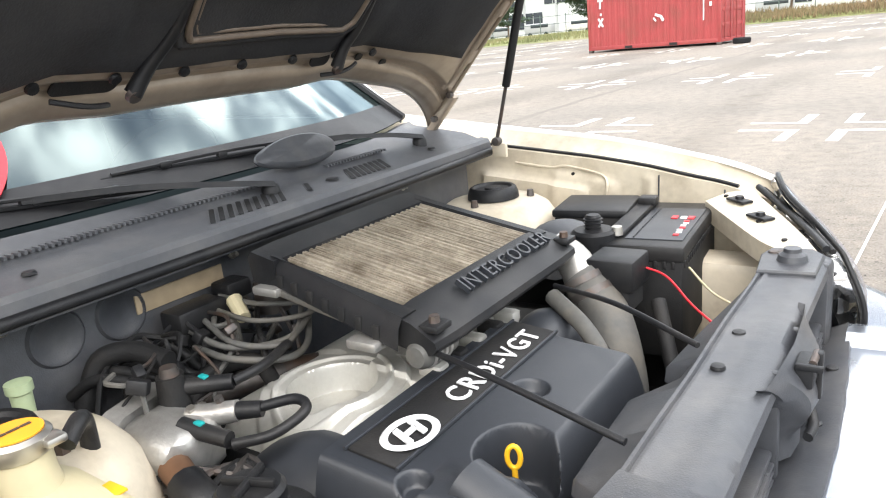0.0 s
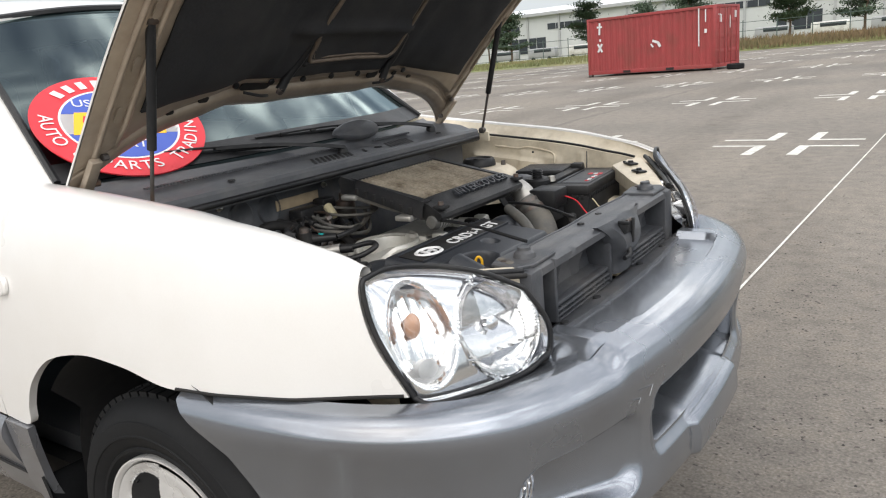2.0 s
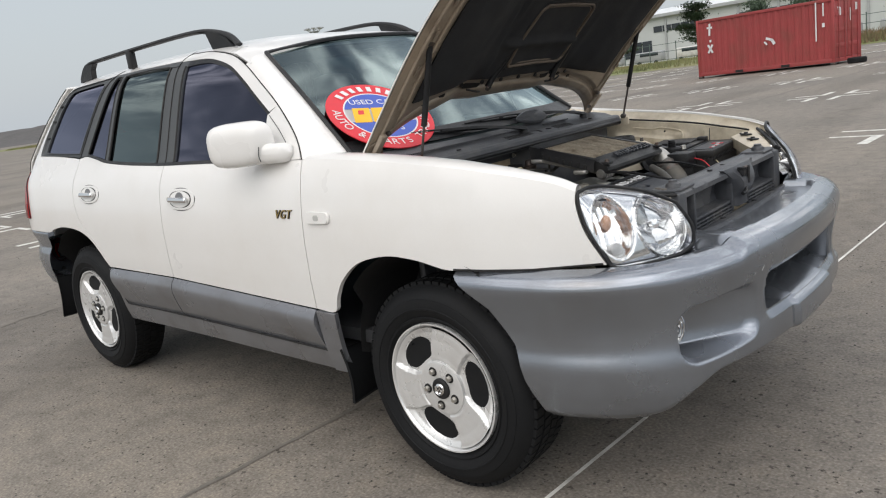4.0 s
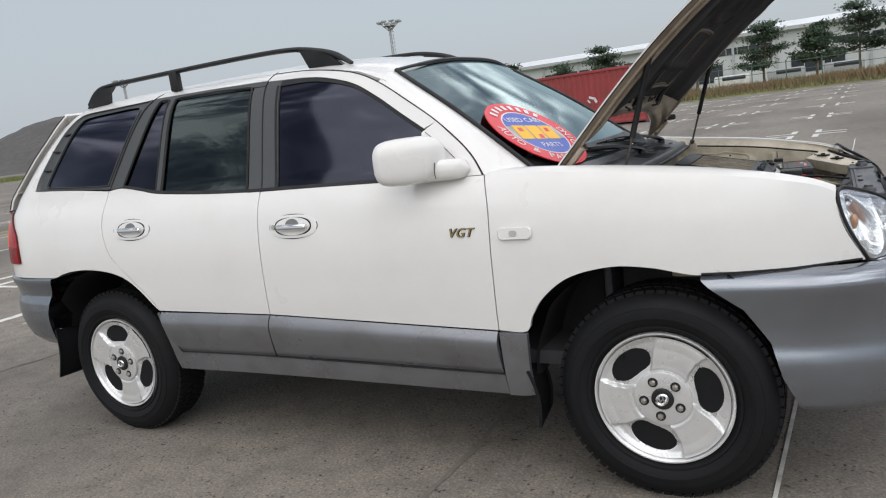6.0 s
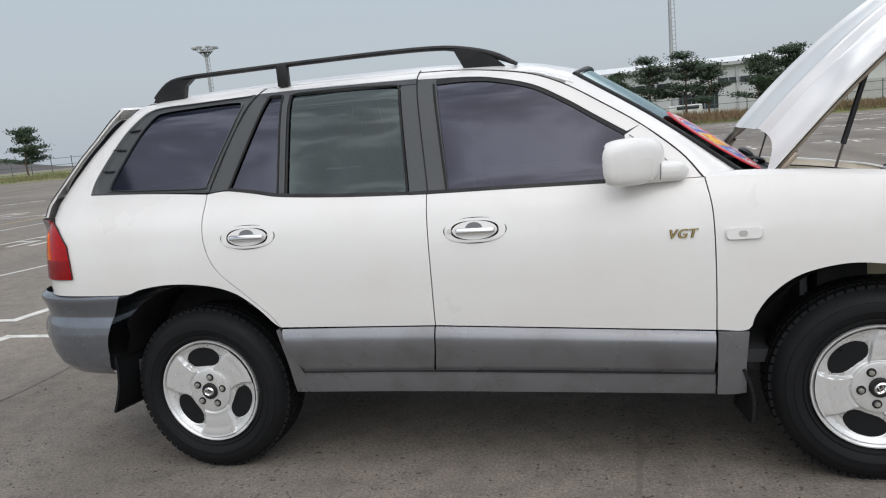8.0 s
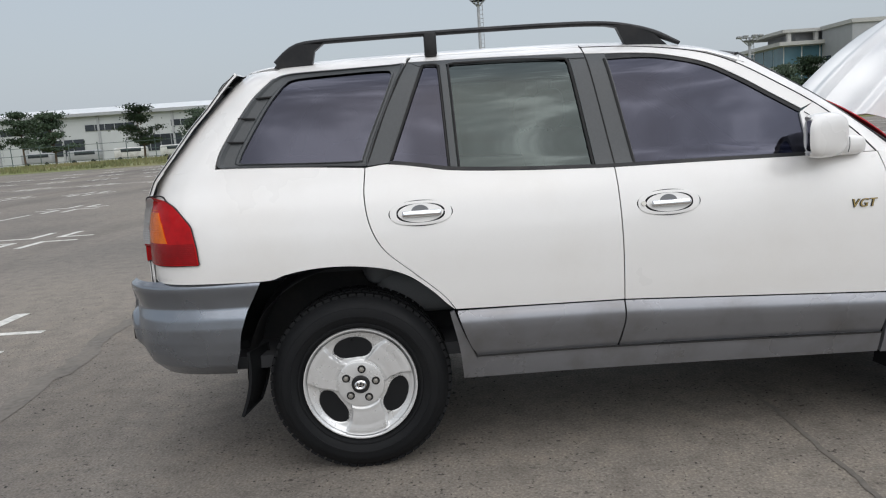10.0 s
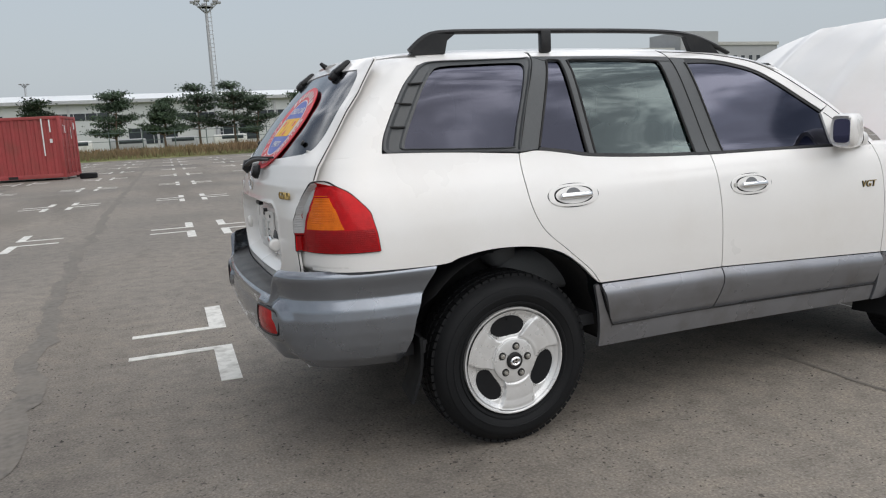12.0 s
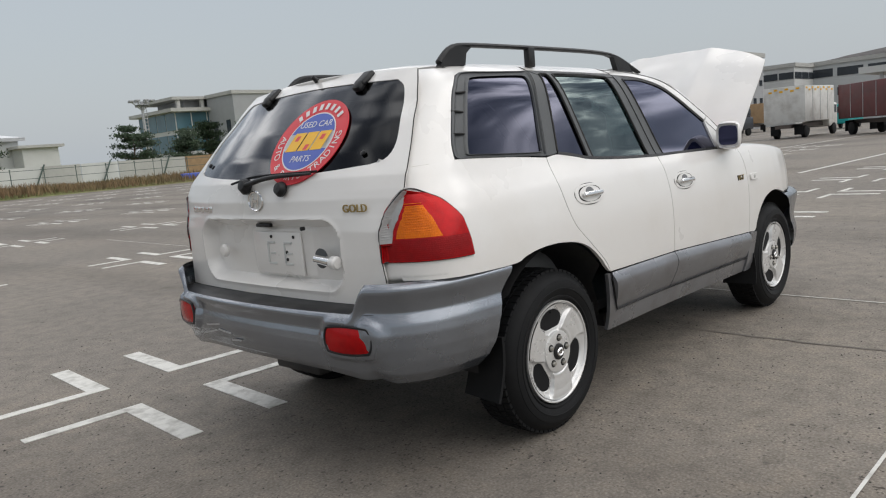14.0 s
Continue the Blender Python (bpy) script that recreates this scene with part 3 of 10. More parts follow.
painted_line(1.585, -1.66, 2.16, 12.5, 0.015, ROADWHITE, "ground_line", "thin white chalk line across the asphalt")
painted_line(-1.9, -2.02, -0.35, -2.042, 0.014, ROADWHITE, "ground_line", "thin white chalk line across the asphalt")
painted_line(-70, 27.0, -13, 28.5, 0.12, ROADWHITE, "lane_line", "long worn white lane line")
for x0, y0, x1, y1, wide in ((-11.6, 2.6, -10.4, 14.0, 0.10), (-14.1, 5.2, -13.5, 15.0, 0.10), (-24.6, 11.4, -14.0, 15.6, 0.12), (-27.0, 9.0, -22.5, 15.5, 0.10), (-19.5, 6.0, -17.0, 13.0, 0.10), (-7.95, 2.9, -7.35, 6.0, 0.09)):
    painted_line(x0, y0, x1, y1, wide, ROADWHITE, "lane_line", "long worn white lane line")
for x0, y0, x1, y1 in ((-15.5, 5.6, -15.3, 14.0), (-14.75, 6.4, -13.9, 9.4)):
    painted_line(x0, y0, x1, y1, 0.12, ROADYELLOW, "lane_line", "faded yellow lane line")
for k in range(5):
    painted_line(14, 3.0 + 6.2 * k, 60, 1.0 + 6.2 * k, 0.12, ROADWHITE, "lane_line", "long worn white lane line")


def crack(pts, width, name="asphalt_crack"):
    p = spline(pts, 60)
    v, f = [], []
    for i, (x, y) in enumerate(p):
        jx, jy = (0.06 * noise.noise(Vector((i * 0.45, k, width * 90))) for k in (0.0, 7.0))
        w = width * (0.6 + 0.8 * abs(noise.noise(Vector((i * 0.3, 3, width * 50)))))
        v += [(x + jx, y + jy + w / 2, 0.003), (x + jx, y + jy - w / 2, 0.003)]
    f = [(2 * i, 2 * i + 1, 2 * i + 3, 2 * i + 2) for i in range(59)]
    return tagged(raw(name, v, f, CRACK, smooth=0), "dark hairline crack in the asphalt", "crack", kind="structure")


def seam(pts, width, n, seed, label):
    """A ragged, crumbling strip of darker filler along a joint in the asphalt."""
    p = spline(pts, n)
    v, f = [], []
    for i, (x, y) in enumerate(p):
        wob = width * 0.7 * noise.noise(Vector((i * 0.21, seed, 0)))
        for k, s in enumerate((-1, 1)):
            w = width * (0.35 + 0.55 * abs(noise.noise(Vector((i * 0.7, seed, 5 + k)))) + 0.35 * abs(noise.noise(Vector((i * 2.3, seed, 9 + k)))))
            v.append((x + wob + s * w, y, 0.003))
    f = [(2 * i, 2 * i + 1, 2 * i + 3, 2 * i + 2) for i in range(n - 1)]
    return tagged(raw("asphalt_seam", v, f, SEAM, smooth=0), label, "seam", kind="structure")


seam([(0.49, 0.5), (0.48, -0.9), (0.47, -1.5), (0.50, -3.0), (0.46, -7.0)], 0.020, 260, 1.5, "thin crumbling joint in the asphalt")
seam([(-3.30, -2.0), (-3.38, 1.5), (-3.45, 6.5), (-3.35, 9.5), (-3.08, 18.5), (-1.7, 53.0)], 0.12, 500, 4.5, "long dark tarry joint in the asphalt")
crack([(-30, 41), (0, 40), (12, 37.5), (40, 35)], 0.25)
crack([(3, 24), (10, 23), (22, 21), (40, 20)], 0.12)
crack([(-33.2, 14.5), (-32.2, 17.5), (-31.0, 21.5), (-29.0, 27.0)], 0.30)
crack([(-60, 40), (-40, 41), (-14, 39.4)], 0.2)
# loose grit on the tarmac near the car
rng = random.Random(4)
gv, gf = [], []
for k in range(3200):
    x, y, r = rng.uniform(-7, 6.5), rng.uniform(-4.8, 3.5), rng.uniform(0.002, 0.0065) * (2.0 if rng.random() < 0.04 else 1)
    b0 = len(gv)
    for a in range(4):
        gv.append((x + r * math.cos(a * 1.57 + k), y + r * math.sin(a * 1.57 + k), 0.0005))
    gv.append((x, y, r * 0.9))
    gf += [(b0 + a, b0 + (a + 1) % 4, b0 + 4) for a in range(4)]
tagged(raw("grit", gv, gf, CRACK, smooth=0), "scattered dark grit and small stones on asphalt", "grit", kind="stuff")


# ---- shipping container ----
def container():
    L, W, H = 6.06, 2.44, 2.59
    c = thing("shipping_container", "red corrugated steel shipping container standing on the asphalt", "container", (-8.2, 32.2, 0))
    c.rotation_euler.z = radians(-9.5)
    z0 = 0.10

    def corrugated(name, length, along, origin, out, label=""):
        """A panel of trapezoid ribs, standing upright."""
        rib = 0.28
        n = int(length / rib)
        prof = []
        for k in range(n):
            x = k * length / n
            w = length / n
            prof += [(x, 0.0), (x + 0.36 * w, 0.0), (x + 0.5 * w, -0.036), (x + 0.86 * w, -0.036)]
        prof.append((length, 0.0))
        v, f = [], []
        for x, d in prof:
            for z in (z0 + 0.16, H - 0.12):
                p = Vector(origin) + Vector(along) * x + Vector(out) * d
                v.append((p.x, p.y, z))
        f = [(2 * i, 2 * i + 2, 2 * i + 3, 2 * i + 1) for i in range(len(prof) - 1)]
        return raw(name, v, f, CONTAINERRED, c, label, 20)

    corrugated("side_panel", L - 0.2, (1, 0, 0), (-L / 2 + 0.1, -W / 2 + 0.03, 0), (0, -1, 0))
    corrugated("side_panel", L - 0.2, (1, 0, 0), (-L / 2 + 0.1, W / 2 - 0.03, 0), (0, 1, 0))
    corrugated("end_panel", W - 0.2, (0, 1, 0), (-L / 2 + 0.03, -W / 2 + 0.1, 0), (-1, 0, 0))
    # doors at the right-hand end
    for k, y in enumerate((-0.58, 0.58)):
        d = part("door", boxbm(L / 2 - 0.03, y, z0 + 0.16 + (H - z0 - 0.28) / 2, 0.04, 1.12, H - z0 - 0.30, 0.01), CONTAINERRED, c)
        for zz in (0.55, 1.15, 1.75):
            part("rib", boxbm(L / 2 - 0.005, y, zz + 0.2, 0.02, 1.0, 0.16, 0.008), CONTAINERRED, d)
        for yy in (-0.28, 0.28):
            bm = cyl(bmesh.new(), (L / 2 + 0.02, y + yy, z0 + 0.1), (L / 2 + 0.02, y + yy, H - 0.08), 0.017, seg=10)
            part("lock_rod", bm, CONTAINERRED, d)
    for sx in (-1, 1):
        for sy in (-1, 1):
            part("corner_post", boxbm(sx * (L / 2 - 0.06), sy * (W / 2 - 0.06), H / 2 + 0.05, 0.12, 0.12, H - 0.1, 0.012), CONTAINERRED, c)
    for sy in (-1, 1):
        part("top_rail", boxbm(0, sy * (W / 2 - 0.04), H - 0.06, L - 0.24, 0.08, 0.12, 0.01), CONTAINERRED, c)
        part("bottom_rail", boxbm(0, sy * (W / 2 - 0.04), z0 + 0.08, L - 0.24, 0.08, 0.16, 0.01), CONTAINERRED, c)
    for sx in (-1, 1):
        part("header", boxbm(sx * (L / 2 - 0.05), 0, H - 0.06, 0.1, W - 0.24, 0.12, 0.01), CONTAINERRED, c)
        part("sill", boxbm(sx * (L / 2 - 0.05), 0, z0 + 0.08, 0.1, W - 0.24, 0.16, 0.01), CONTAINERRED, c)
    part("roof", boxbm(0, 0, H - 0.03, L - 0.2, W - 0.16, 0.03), CONTAINERRED, c)
    part("floor", boxbm(0, 0, z0 + 0.12, L - 0.2, W - 0.16, 0.06), STEEL, c)
    for sx in (-1.03, 1.03):
        part("fork_pocket", boxbm(sx, -W / 2 + 0.002, z0 + 0.07, 0.36, 0.02, 0.11), ENGINEBLACK, c, "dark open fork pocket")
    for sx in (-1, 1):
        for sy in (-1, 1):
            part("corner_block", boxbm(sx * (L / 2 - 0.09), sy * (W / 2 - 0.09), 0.055, 0.18, 0.18, 0.11, 0.01), STEEL, c)
    # worn white marks, as plain bars
    y = -W / 2 - 0.012
    for x, z, w, h, tilt in ((-2.36, 2.12, 0.09, 0.52, 4), (-2.36, 2.2, 0.26, 0.08, 0), (-2.34, 1.62, 0.09, 0.10, 0), (-2.36, 1.28, 0.09, 0.42, 32), (-2.36, 1.28, 0.09, 0.42, -32),
                             (0.38, 1.35, 0.30, 0.10, 20), (0.55, 1.22, 0.12, 0.22, -30), (0.22, 1.2, 0.18, 0.07, 50), (2.33, 1.75, 0.05, 1.5, 0), (2.62, 2.2, 0.05, 0.5, 0), (2.62, 1.6, 0.10, 0.16, 0)):
        b = boxbm(0, 0, 0, w, 0.006, h, 0.0, pose(x, y, z, 0, tilt, 0))
        part("white_mark", b, WHITEPRINT, c, "worn white painted mark")
    for yy, z, w, h in ((-0.85, 2.2, 0.2, 0.06), (-0.85, 2.05, 0.06, 0.3), (-0.7, 2.05, 0.12, 0.3), (0.2, 1.9, 0.06, 0.5), (0.7, 2.2, 0.06, 0.3), (0.82, 2.2, 0.12, 0.28)):
        part("white_mark", boxbm(L / 2 + 0.012, yy, z, 0.006, w, h), WHITEPRINT, c, "worn white painted mark")
    return c


container()
wheel_bm = lathe(bmesh.new(), [(0.16, -0.11), (0.30, -0.11), (0.34, -0.07), (0.34, 0.07), (0.30, 0.11), (0.16, 0.11), (0.16, -0.11)], (0, 0, 0), "z", 24)
old_tyre = tagged(part("loose_tyre", wheel_bm, RUBBER), "old black tyre lying by the red container", "tyre")
old_tyre.location = (-4.6, 30.4, 0.11)


# ---- grass strip, fence, pines ----
rng = random.Random(11)


def tuft_field(name, x0, x1, y0, y1, count, h0, h1, w, material, label):
    v, f = [], []
    for _ in range(count):
        x, y = rng.uniform(x0, x1), rng.uniform(y0, y1)
        h = rng.uniform(h0, h1) * (0.6 + 0.8 * abs(noise.noise(Vector((x * 0.09, y * 0.2, 2)))))
        a, lean = rng.uniform(0, 6.28), rng.uniform(-0.25, 0.25)
        ww = w * rng.uniform(0.6, 1.4)
        cx, sx = math.cos(a) * ww, math.sin(a) * ww
        b = len(v)
        base = 0.10 + 0.25 * min(1, max(0, (y - 62) / 8))
        v += [(x - cx, y - sx, base), (x + cx, y + sx, base), (x + cx * 0.35 + lean * h, y + sx * 0.35, base + h * 0.7), (x + lean * h * 1.5, y, base + h)]
        f += [(b, b + 1, b + 2), (b, b + 2, b + 3)]
    return tagged(raw(name, v, f, material, smooth=0), label, "grass", kind="stuff")


def edge_y(x):
    return 62.0 + 1.2 * noise.noise(Vector((x * 0.06, 0, 5)))


vb, fb = [], []
xs = np.linspace(-220, 200, 140)
for i, x in enumerate(xs):
    e = edge_y(x)
    for yy, z in ((e, 0.012), (e + 1.2, 0.16), (e + 6, 0.36), (e + 14, 0.45), (e + 60, 0.2), (e + 160, 0.05)):
        vb.append((x, yy, z + (0.10 * noise.noise(Vector((x * 0.2, yy * 0.2, 0))) if 0.1 < z < 0.4 else 0)))
for i in range(len(xs) - 1):
    for j in range(5):
        fb.append((i * 6 + j, i * 6 + 6 + j, i * 6 + 7 + j, i * 6 + 1 + j))
tagged(raw("grass_verge", vb, fb, GRASSGREEN), "dry green and brown grass verge at the lot's edge", "grass", kind="structure")
tuft_field("grass_tufts", -200, -6, 62.2, 73, 30000, 0.25, 0.6, 0.06, GRASSGREEN, "tall dry green grass on the verge")
tuft_field("shrub_tufts", -14, 110, 62.6, 72, 34000, 0.4, 1.15, 0.07, SHRUB, "tall brown and reddish weeds on the verge")
tuft_field("grass_tufts", -10, 160, 61.9, 63.6, 8000, 0.15, 0.4, 0.06, GRASSGREEN, "low green grass at the asphalt's edge")


def fence(x0, x1, y, step):
    fen = thing("perimeter_fence", "dark wire fence with slim posts along the verge", "fence", (0, y, 0), kind="structure")
    proto = None
    x = x0
    while x <= x1:
        if proto is None:
            proto = part("post", box(cyl(bmesh.new(), (0, 0, 0.2), (0, 0, 2.55), 0.045, seg=8), 0, 0, 2.55, 0.12, 0.12, 0.06), DARKGREEN, fen)
            proto.location.x = x
        else:
            o = new("post", proto.data)
            o.parent, o.location = fen, (x, 0, 0)
        x += step
    for z in (0.75, 1.6, 2.4):
        part("rail", box(bmesh.new(), (x0 + x1) / 2, 0, z, x1 - x0, 0.04, 0.05), DARKGREEN, fen)
    return fen


fence(-110, 130, 75.0, 3.0)


def pine(seed, height):
    r = random.Random(seed)
    t = thing("pine_tree", "dark green pine with layered spreading branches", "tree", group="pines along the verge")
    tube([(0, 0, -0.1), (r.uniform(-.2, .2), 0, height * 0.35), (r.uniform(-.35, .35), r.uniform(-.2, .2), height * 0.7), (r.uniform(-.3, .3), 0, height)],
         [0.15, 0.12, 0.08, 0.03], 8, BARK, "trunk", t, n=14)
    v, f = [], []
    bv = []
    tiers = r.randint(6, 9)
    for k in range(tiers):
        z = height * (0.38 + 0.60 * k / (tiers - 1)) + r.uniform(-.25, .25)
        reach = height * (0.34 * (1 - (k / tiers) ** 1.6) + 0.06) * r.uniform(0.65, 1.2)
        for _ in range(r.randint(2, 4)):
            a = r.uniform(0, 6.28)
            tip = (math.cos(a) * reach, math.sin(a) * reach * 0.9, z + r.uniform(0.0, 0.45))
            bv.append(((0, 0, z - 0.35), tip))
            for q in range(5):
                s = 0.35 + 0.65 * q / 4
                c = Vector((tip[0] * s, tip[1] * s, z - 0.30 + (tip[2] - z + 0.35) * s + 0.12))
                spread = 0.30 + 0.32 * (1 - abs(s - 0.75)) * height / 7
                for _ in range(44):
                    p = c + Vector((r.gauss(0, spread), r.gauss(0, spread), r.gauss(0, spread * 0.28)))
                    d = Vector((r.uniform(-1, 1), r.uniform(-1, 1), r.uniform(0.0, 1.0))).normalized()
                    w = d.orthogonal().normalized()
                    ln, wd = r.uniform(0.16, 0.34), r.uniform(0.06, 0.12)
                    b = len(v)
                    v += [tuple(p - w * wd), tuple(p + w * wd), tuple(p + d * ln + w * wd * 0.3), tuple(p + d * ln - w * wd * 0.3)]
                    f.append((b, b + 1, b + 2, b + 3))
    raw("crown", v, f, NEEDLES, t, smooth=0)
    for p, q in bv:
        part("limb", cyl(bmesh.new(), p, q, 0.045, 0.015, 6, False), BARK, t)
    return t


kinds = [pine(3, 7.2), pine(8, 6.0), pine(21, 5.2)]
spots = [(-62, 6.3), (-55.5, 7.0), (-50, 6.6), (-43.5, 5.6), (-36, 6.2), (-29, 5.2), (-22.5, 6.8), (-12, 5.5), (-4.5, 6.0), (0.5, 5.2), (4.5, 7.4), (8.6, 7.6), (11, 5.6), (15.5, 5.6), (19.0, 6.4), (38.4, 6.9), (42.5, 5.4), (46.8, 6.3), (51.5, 6.0), (54.5, 6.4), (58, 6.2), (63, 5.8), (-80, 6.2), (-90, 5.6), (-104, 6.6), (-118, 6.0)]
rr = random.Random(5)
used = set()
for i, (x, h) in enumerate(spots):
    k = 0 if h > 6.4 else (1 if h > 5.55 else 2)
    y = 86 + rr.uniform(-3, 5)
    sc = 0.98 * h / (7.2, 6.0, 5.2)[k]
    m = pose(x, y, 0.2, 0, 0, rr.uniform(0, 360))
    if k in used:
        t = copy_thing(kinds[k], m)
    else:
        used.add(k)
        t = kinds[k]
        t.matrix_basis = m
    t.scale = (sc, sc, sc)


# ---- buildings, masts, hill ----
def warehouse(name, x0, x1, y, depth, h, rise, label, bays, strips):
    w = thing(name, label, "building", (0, 0, 0))
    part("wall", boxbm((x0 + x1) / 2, y + depth / 2, h / 2, x1 - x0, depth, h), SHED, w)
    ov = 0.8
    v = [(x0 - ov, y - ov, h), (x1 + ov, y - ov, h), (x1 + ov, y + depth / 2, h + rise), (x0 - ov, y + depth / 2, h + rise), (x1 + ov, y + depth, h), (x0 - ov, y + depth, h)]
    v += [(a, b, c - 0.35) for a, b, c in v]
    f = [(0, 1, 2, 3), (3, 2, 4, 5), (7, 6, 9, 8), (8, 9, 11, 10), (0, 6, 7, 1), (1, 7, 8, 2), (2, 8, 10, 4), (0, 3, 9, 6), (3, 5, 11, 9), (4, 10, 11, 5)]
    raw("roof", v, f, SHEDROOF, w, "pale grey metal roof", 20)
    part("eave", boxbm((x0 + x1) / 2, y - ov, h - 0.25, x1 - x0 + 1.6, 0.25, 0.5), GALV, w)
    for k in range(bays):
        px = x0 + (x1 - x0) * (k + 0.5) / bays
        part("column", boxbm(px, y - 0.06, h / 2, 0.35, 0.3, h), GALV, w)
    for px, pw, pz, ph in strips:
        wd = part("window", boxbm(px, y - 0.04, pz, pw, 0.12, ph), DARKWINDOW, w)
        n = max(2, int(pw / 1.6))
        for k in range(1, n):
            part("mullion", boxbm(px - pw / 2 + pw * k / n, y - 0.12, pz, 0.09, 0.06, ph), GALV, wd)
    return w


warehouse("warehouse", -75, 34, 120, 40, 8.0, 2.0, "long pale grey metal-clad warehouse", 18,
          [(-66, 9, 5.6, 1.0), (-52, 8, 5.6, 1.0), (-38, 8, 5.6, 1.0), (-24, 8, 5.6, 1.0), (-10, 8, 5.6, 1.0), (6, 8, 5.2, 0.9), (20, 8, 5.2, 0.9), (29.5, 1.6, 5.0, 1.8), (-60, 7, 2.6, 2.6), (-44, 7, 2.6, 2.6), (-30, 5, 2.6, 2.6), (-16, 6, 2.6, 2.6), (0, 7, 2.4, 2.4), (13, 6, 2.4, 2.4)])
st = thing("rusty_steel_rack", "rusty orange steel stock leaning by the warehouse", "steel stock", (24.5, 112, 0))
for k in range(9):
    part("steel_bar", boxbm(-3.6 + 0.9 * k, 0, 2.4, 0.32, 0.3, 4.8), RUST, st)
part("crossbeam", boxbm(0, -0.2, 4.4, 8.2, 0.2, 0.3), RUST, st)


def low_cars(x0, x1, y, n, seed):
    r = random.Random(seed)
    for k in range(n):
        c = thing("parked_van", "distant pale parked van behind the fence", "van", (x0 + (x1 - x0) * k / max(1, n - 1), y, 0), "vans behind the fence")
        part("body", boxbm(0, 0, 1.25, 4.6, 1.8, 1.5, 0.25), VANWHITE if r.random() < 0.6 else GREYWALL, c)
        part("window", boxbm(0.3, -0.9, 1.6, 3.0, 0.06, 0.5, 0.02), DARKWINDOW, c)
        for wx in (-1.4, 1.4):
            part("wheel", lathe(bmesh.new(), [(0.02, -.1), (0.33, -.1), (0.33, .1), (0.02, .1)], (wx, -0.82, 0.33), "y", 16), RUBBER, c)


low_cars(-58, 10, 108, 11, 2)


def light_mast(x, y, h, label="tall galvanised floodlight mast with a ring of lamps"):
    m = thing("floodlight_mast", label, "light mast", (x, y, 0), "floodlight masts")
    part("pole", cyl(bmesh.new(), (0, 0, 0), (0, 0, h), 0.32, 0.2, 12), GALV, m)
    part("ladder_rail", cyl(bmesh.new(), (0.75, -0.1, 1), (0.6, -0.1, h - 1), 0.05, seg=6), GALV, m)
    rung = None
    for k in range(int(h * 1.6)):
        if rung is None:
            rung = part("rung", boxbm(0.47, -0.1, 0, 0.5, 0.05, 0.09), GALV, m)
            o = rung
        else:
            o = new("rung", rung.data)
            o.parent = m
        o.location.z = 1.2 + k * 0.6
    part("ring", lathe(bmesh.new(), [(0.9, -0.05), (1.15, -0.05), (1.15, 0.08), (0.9, 0.08), (0.9, -0.05)], (0, 0, h - 0.6), "z", 20), GALV, m)
    for k in range(8):
        a = 2 * math.pi * k / 8
        part("arm", cyl(bmesh.new(), (0, 0, h - 1.6), (1.7 * math.cos(a), 1.7 * math.sin(a), h), 0.06, seg=6), GALV, m)
        part("floodlight", boxbm(1.75 * math.cos(a), 1.75 * math.sin(a), h + 0.05, 0.75, 0.75, 0.28, 0.05), GREYWALL, m)
    return m


light_mast(8.6, 110, 20.6)
light_mast(-65, 110, 18.4)
light_mast(-133, 110, 17.6)
light_mast(-44, 360, 28.5)
light_mast(53.4, 119, 13.0)


def block(name, label, x, y, w, d, h, rows, cols, wall, glassm, turn=0.0, ww=0.62, wh=0.5, roof_over=0.0):
    """A building with its storeys of windows on the two sides that face the lot."""
    b = thing(name, label, "building", (x, y, 0))
    b.rotation_euler.z = radians(turn)
    part("wall", boxbm(0, 0, h / 2, w, d, h), wall, b)
    part("parapet", boxbm(0, 0, h + 0.25, w + 0.5 + roof_over, d + 0.5 + roof_over, 0.6), CONCRETE, b)
    for face, length, horiz in ((0, w, True), (1, d, False)):
        n = cols if horiz else max(2, int(cols * d / w))
        for r in range(rows):
            for k in range(n):
                u = -length / 2 + length * (k + 0.5) / n
                z = h * (r + 0.55) / rows
                sz, sw = h / rows * wh, length / n * ww
                if horiz:
                    part("window", boxbm(u, -d / 2, z, sw, 0.16, sz), glassm, b)
                else:
                    part("window", boxbm(-w / 2, u, z, 0.16, sw, sz), glassm, b)
    return b


blue = block("office_building", "low office building with blue-green glazed front", 66.5, 126, 15, 14, 11.2, 3, 5, LIGHTWALL, BLUEGLASS, ww=0.92, wh=0.8, roof_over=2.0)
part("penthouse", boxbm(1, 0, 12.1, 11, 10, 2.4), GREYWALL, blue)
part("canopy", boxbm(0, 0, 13.5, 15.5, 14.5, 0.5), CONCRETE, blue)
for px in (-6.5, -2.0, 2.5, 6.5):
    part("column", boxbm(px, -6.6, 12.4, 0.6, 0.6, 2.0), CONCRETE, blue)
hall = block("grey_hall", "grey industrial hall with slit windows and a pale recessed front", 78.2, 114.4, 26, 8.6, 13.3, 1, 9, GREYWALL, DARKWINDOW, ww=0.30, wh=0.26)
part("front_panel", boxbm(2.0, -4.36, 9.9, 20, 0.16, 3.2), LIGHTWALL, hall, "pale panel over the windows")
stair = block("grey_tower_block", "grey office wing with a plain stair tower and slit windows", 109.4, 114.5, 15.6, 8, 14.4, 2, 8, GREYWALL, DARKWINDOW, ww=0.42, wh=0.34)
part("stair_tower", boxbm(-12.4, -0.4, 8.4, 8.9, 9.0, 16.8), GREYWALL, stair)
part("tower_window", boxbm(-11.2, -4.98, 9.5, 1.0, 0.16, 8.0), DARKWINDOW, stair)
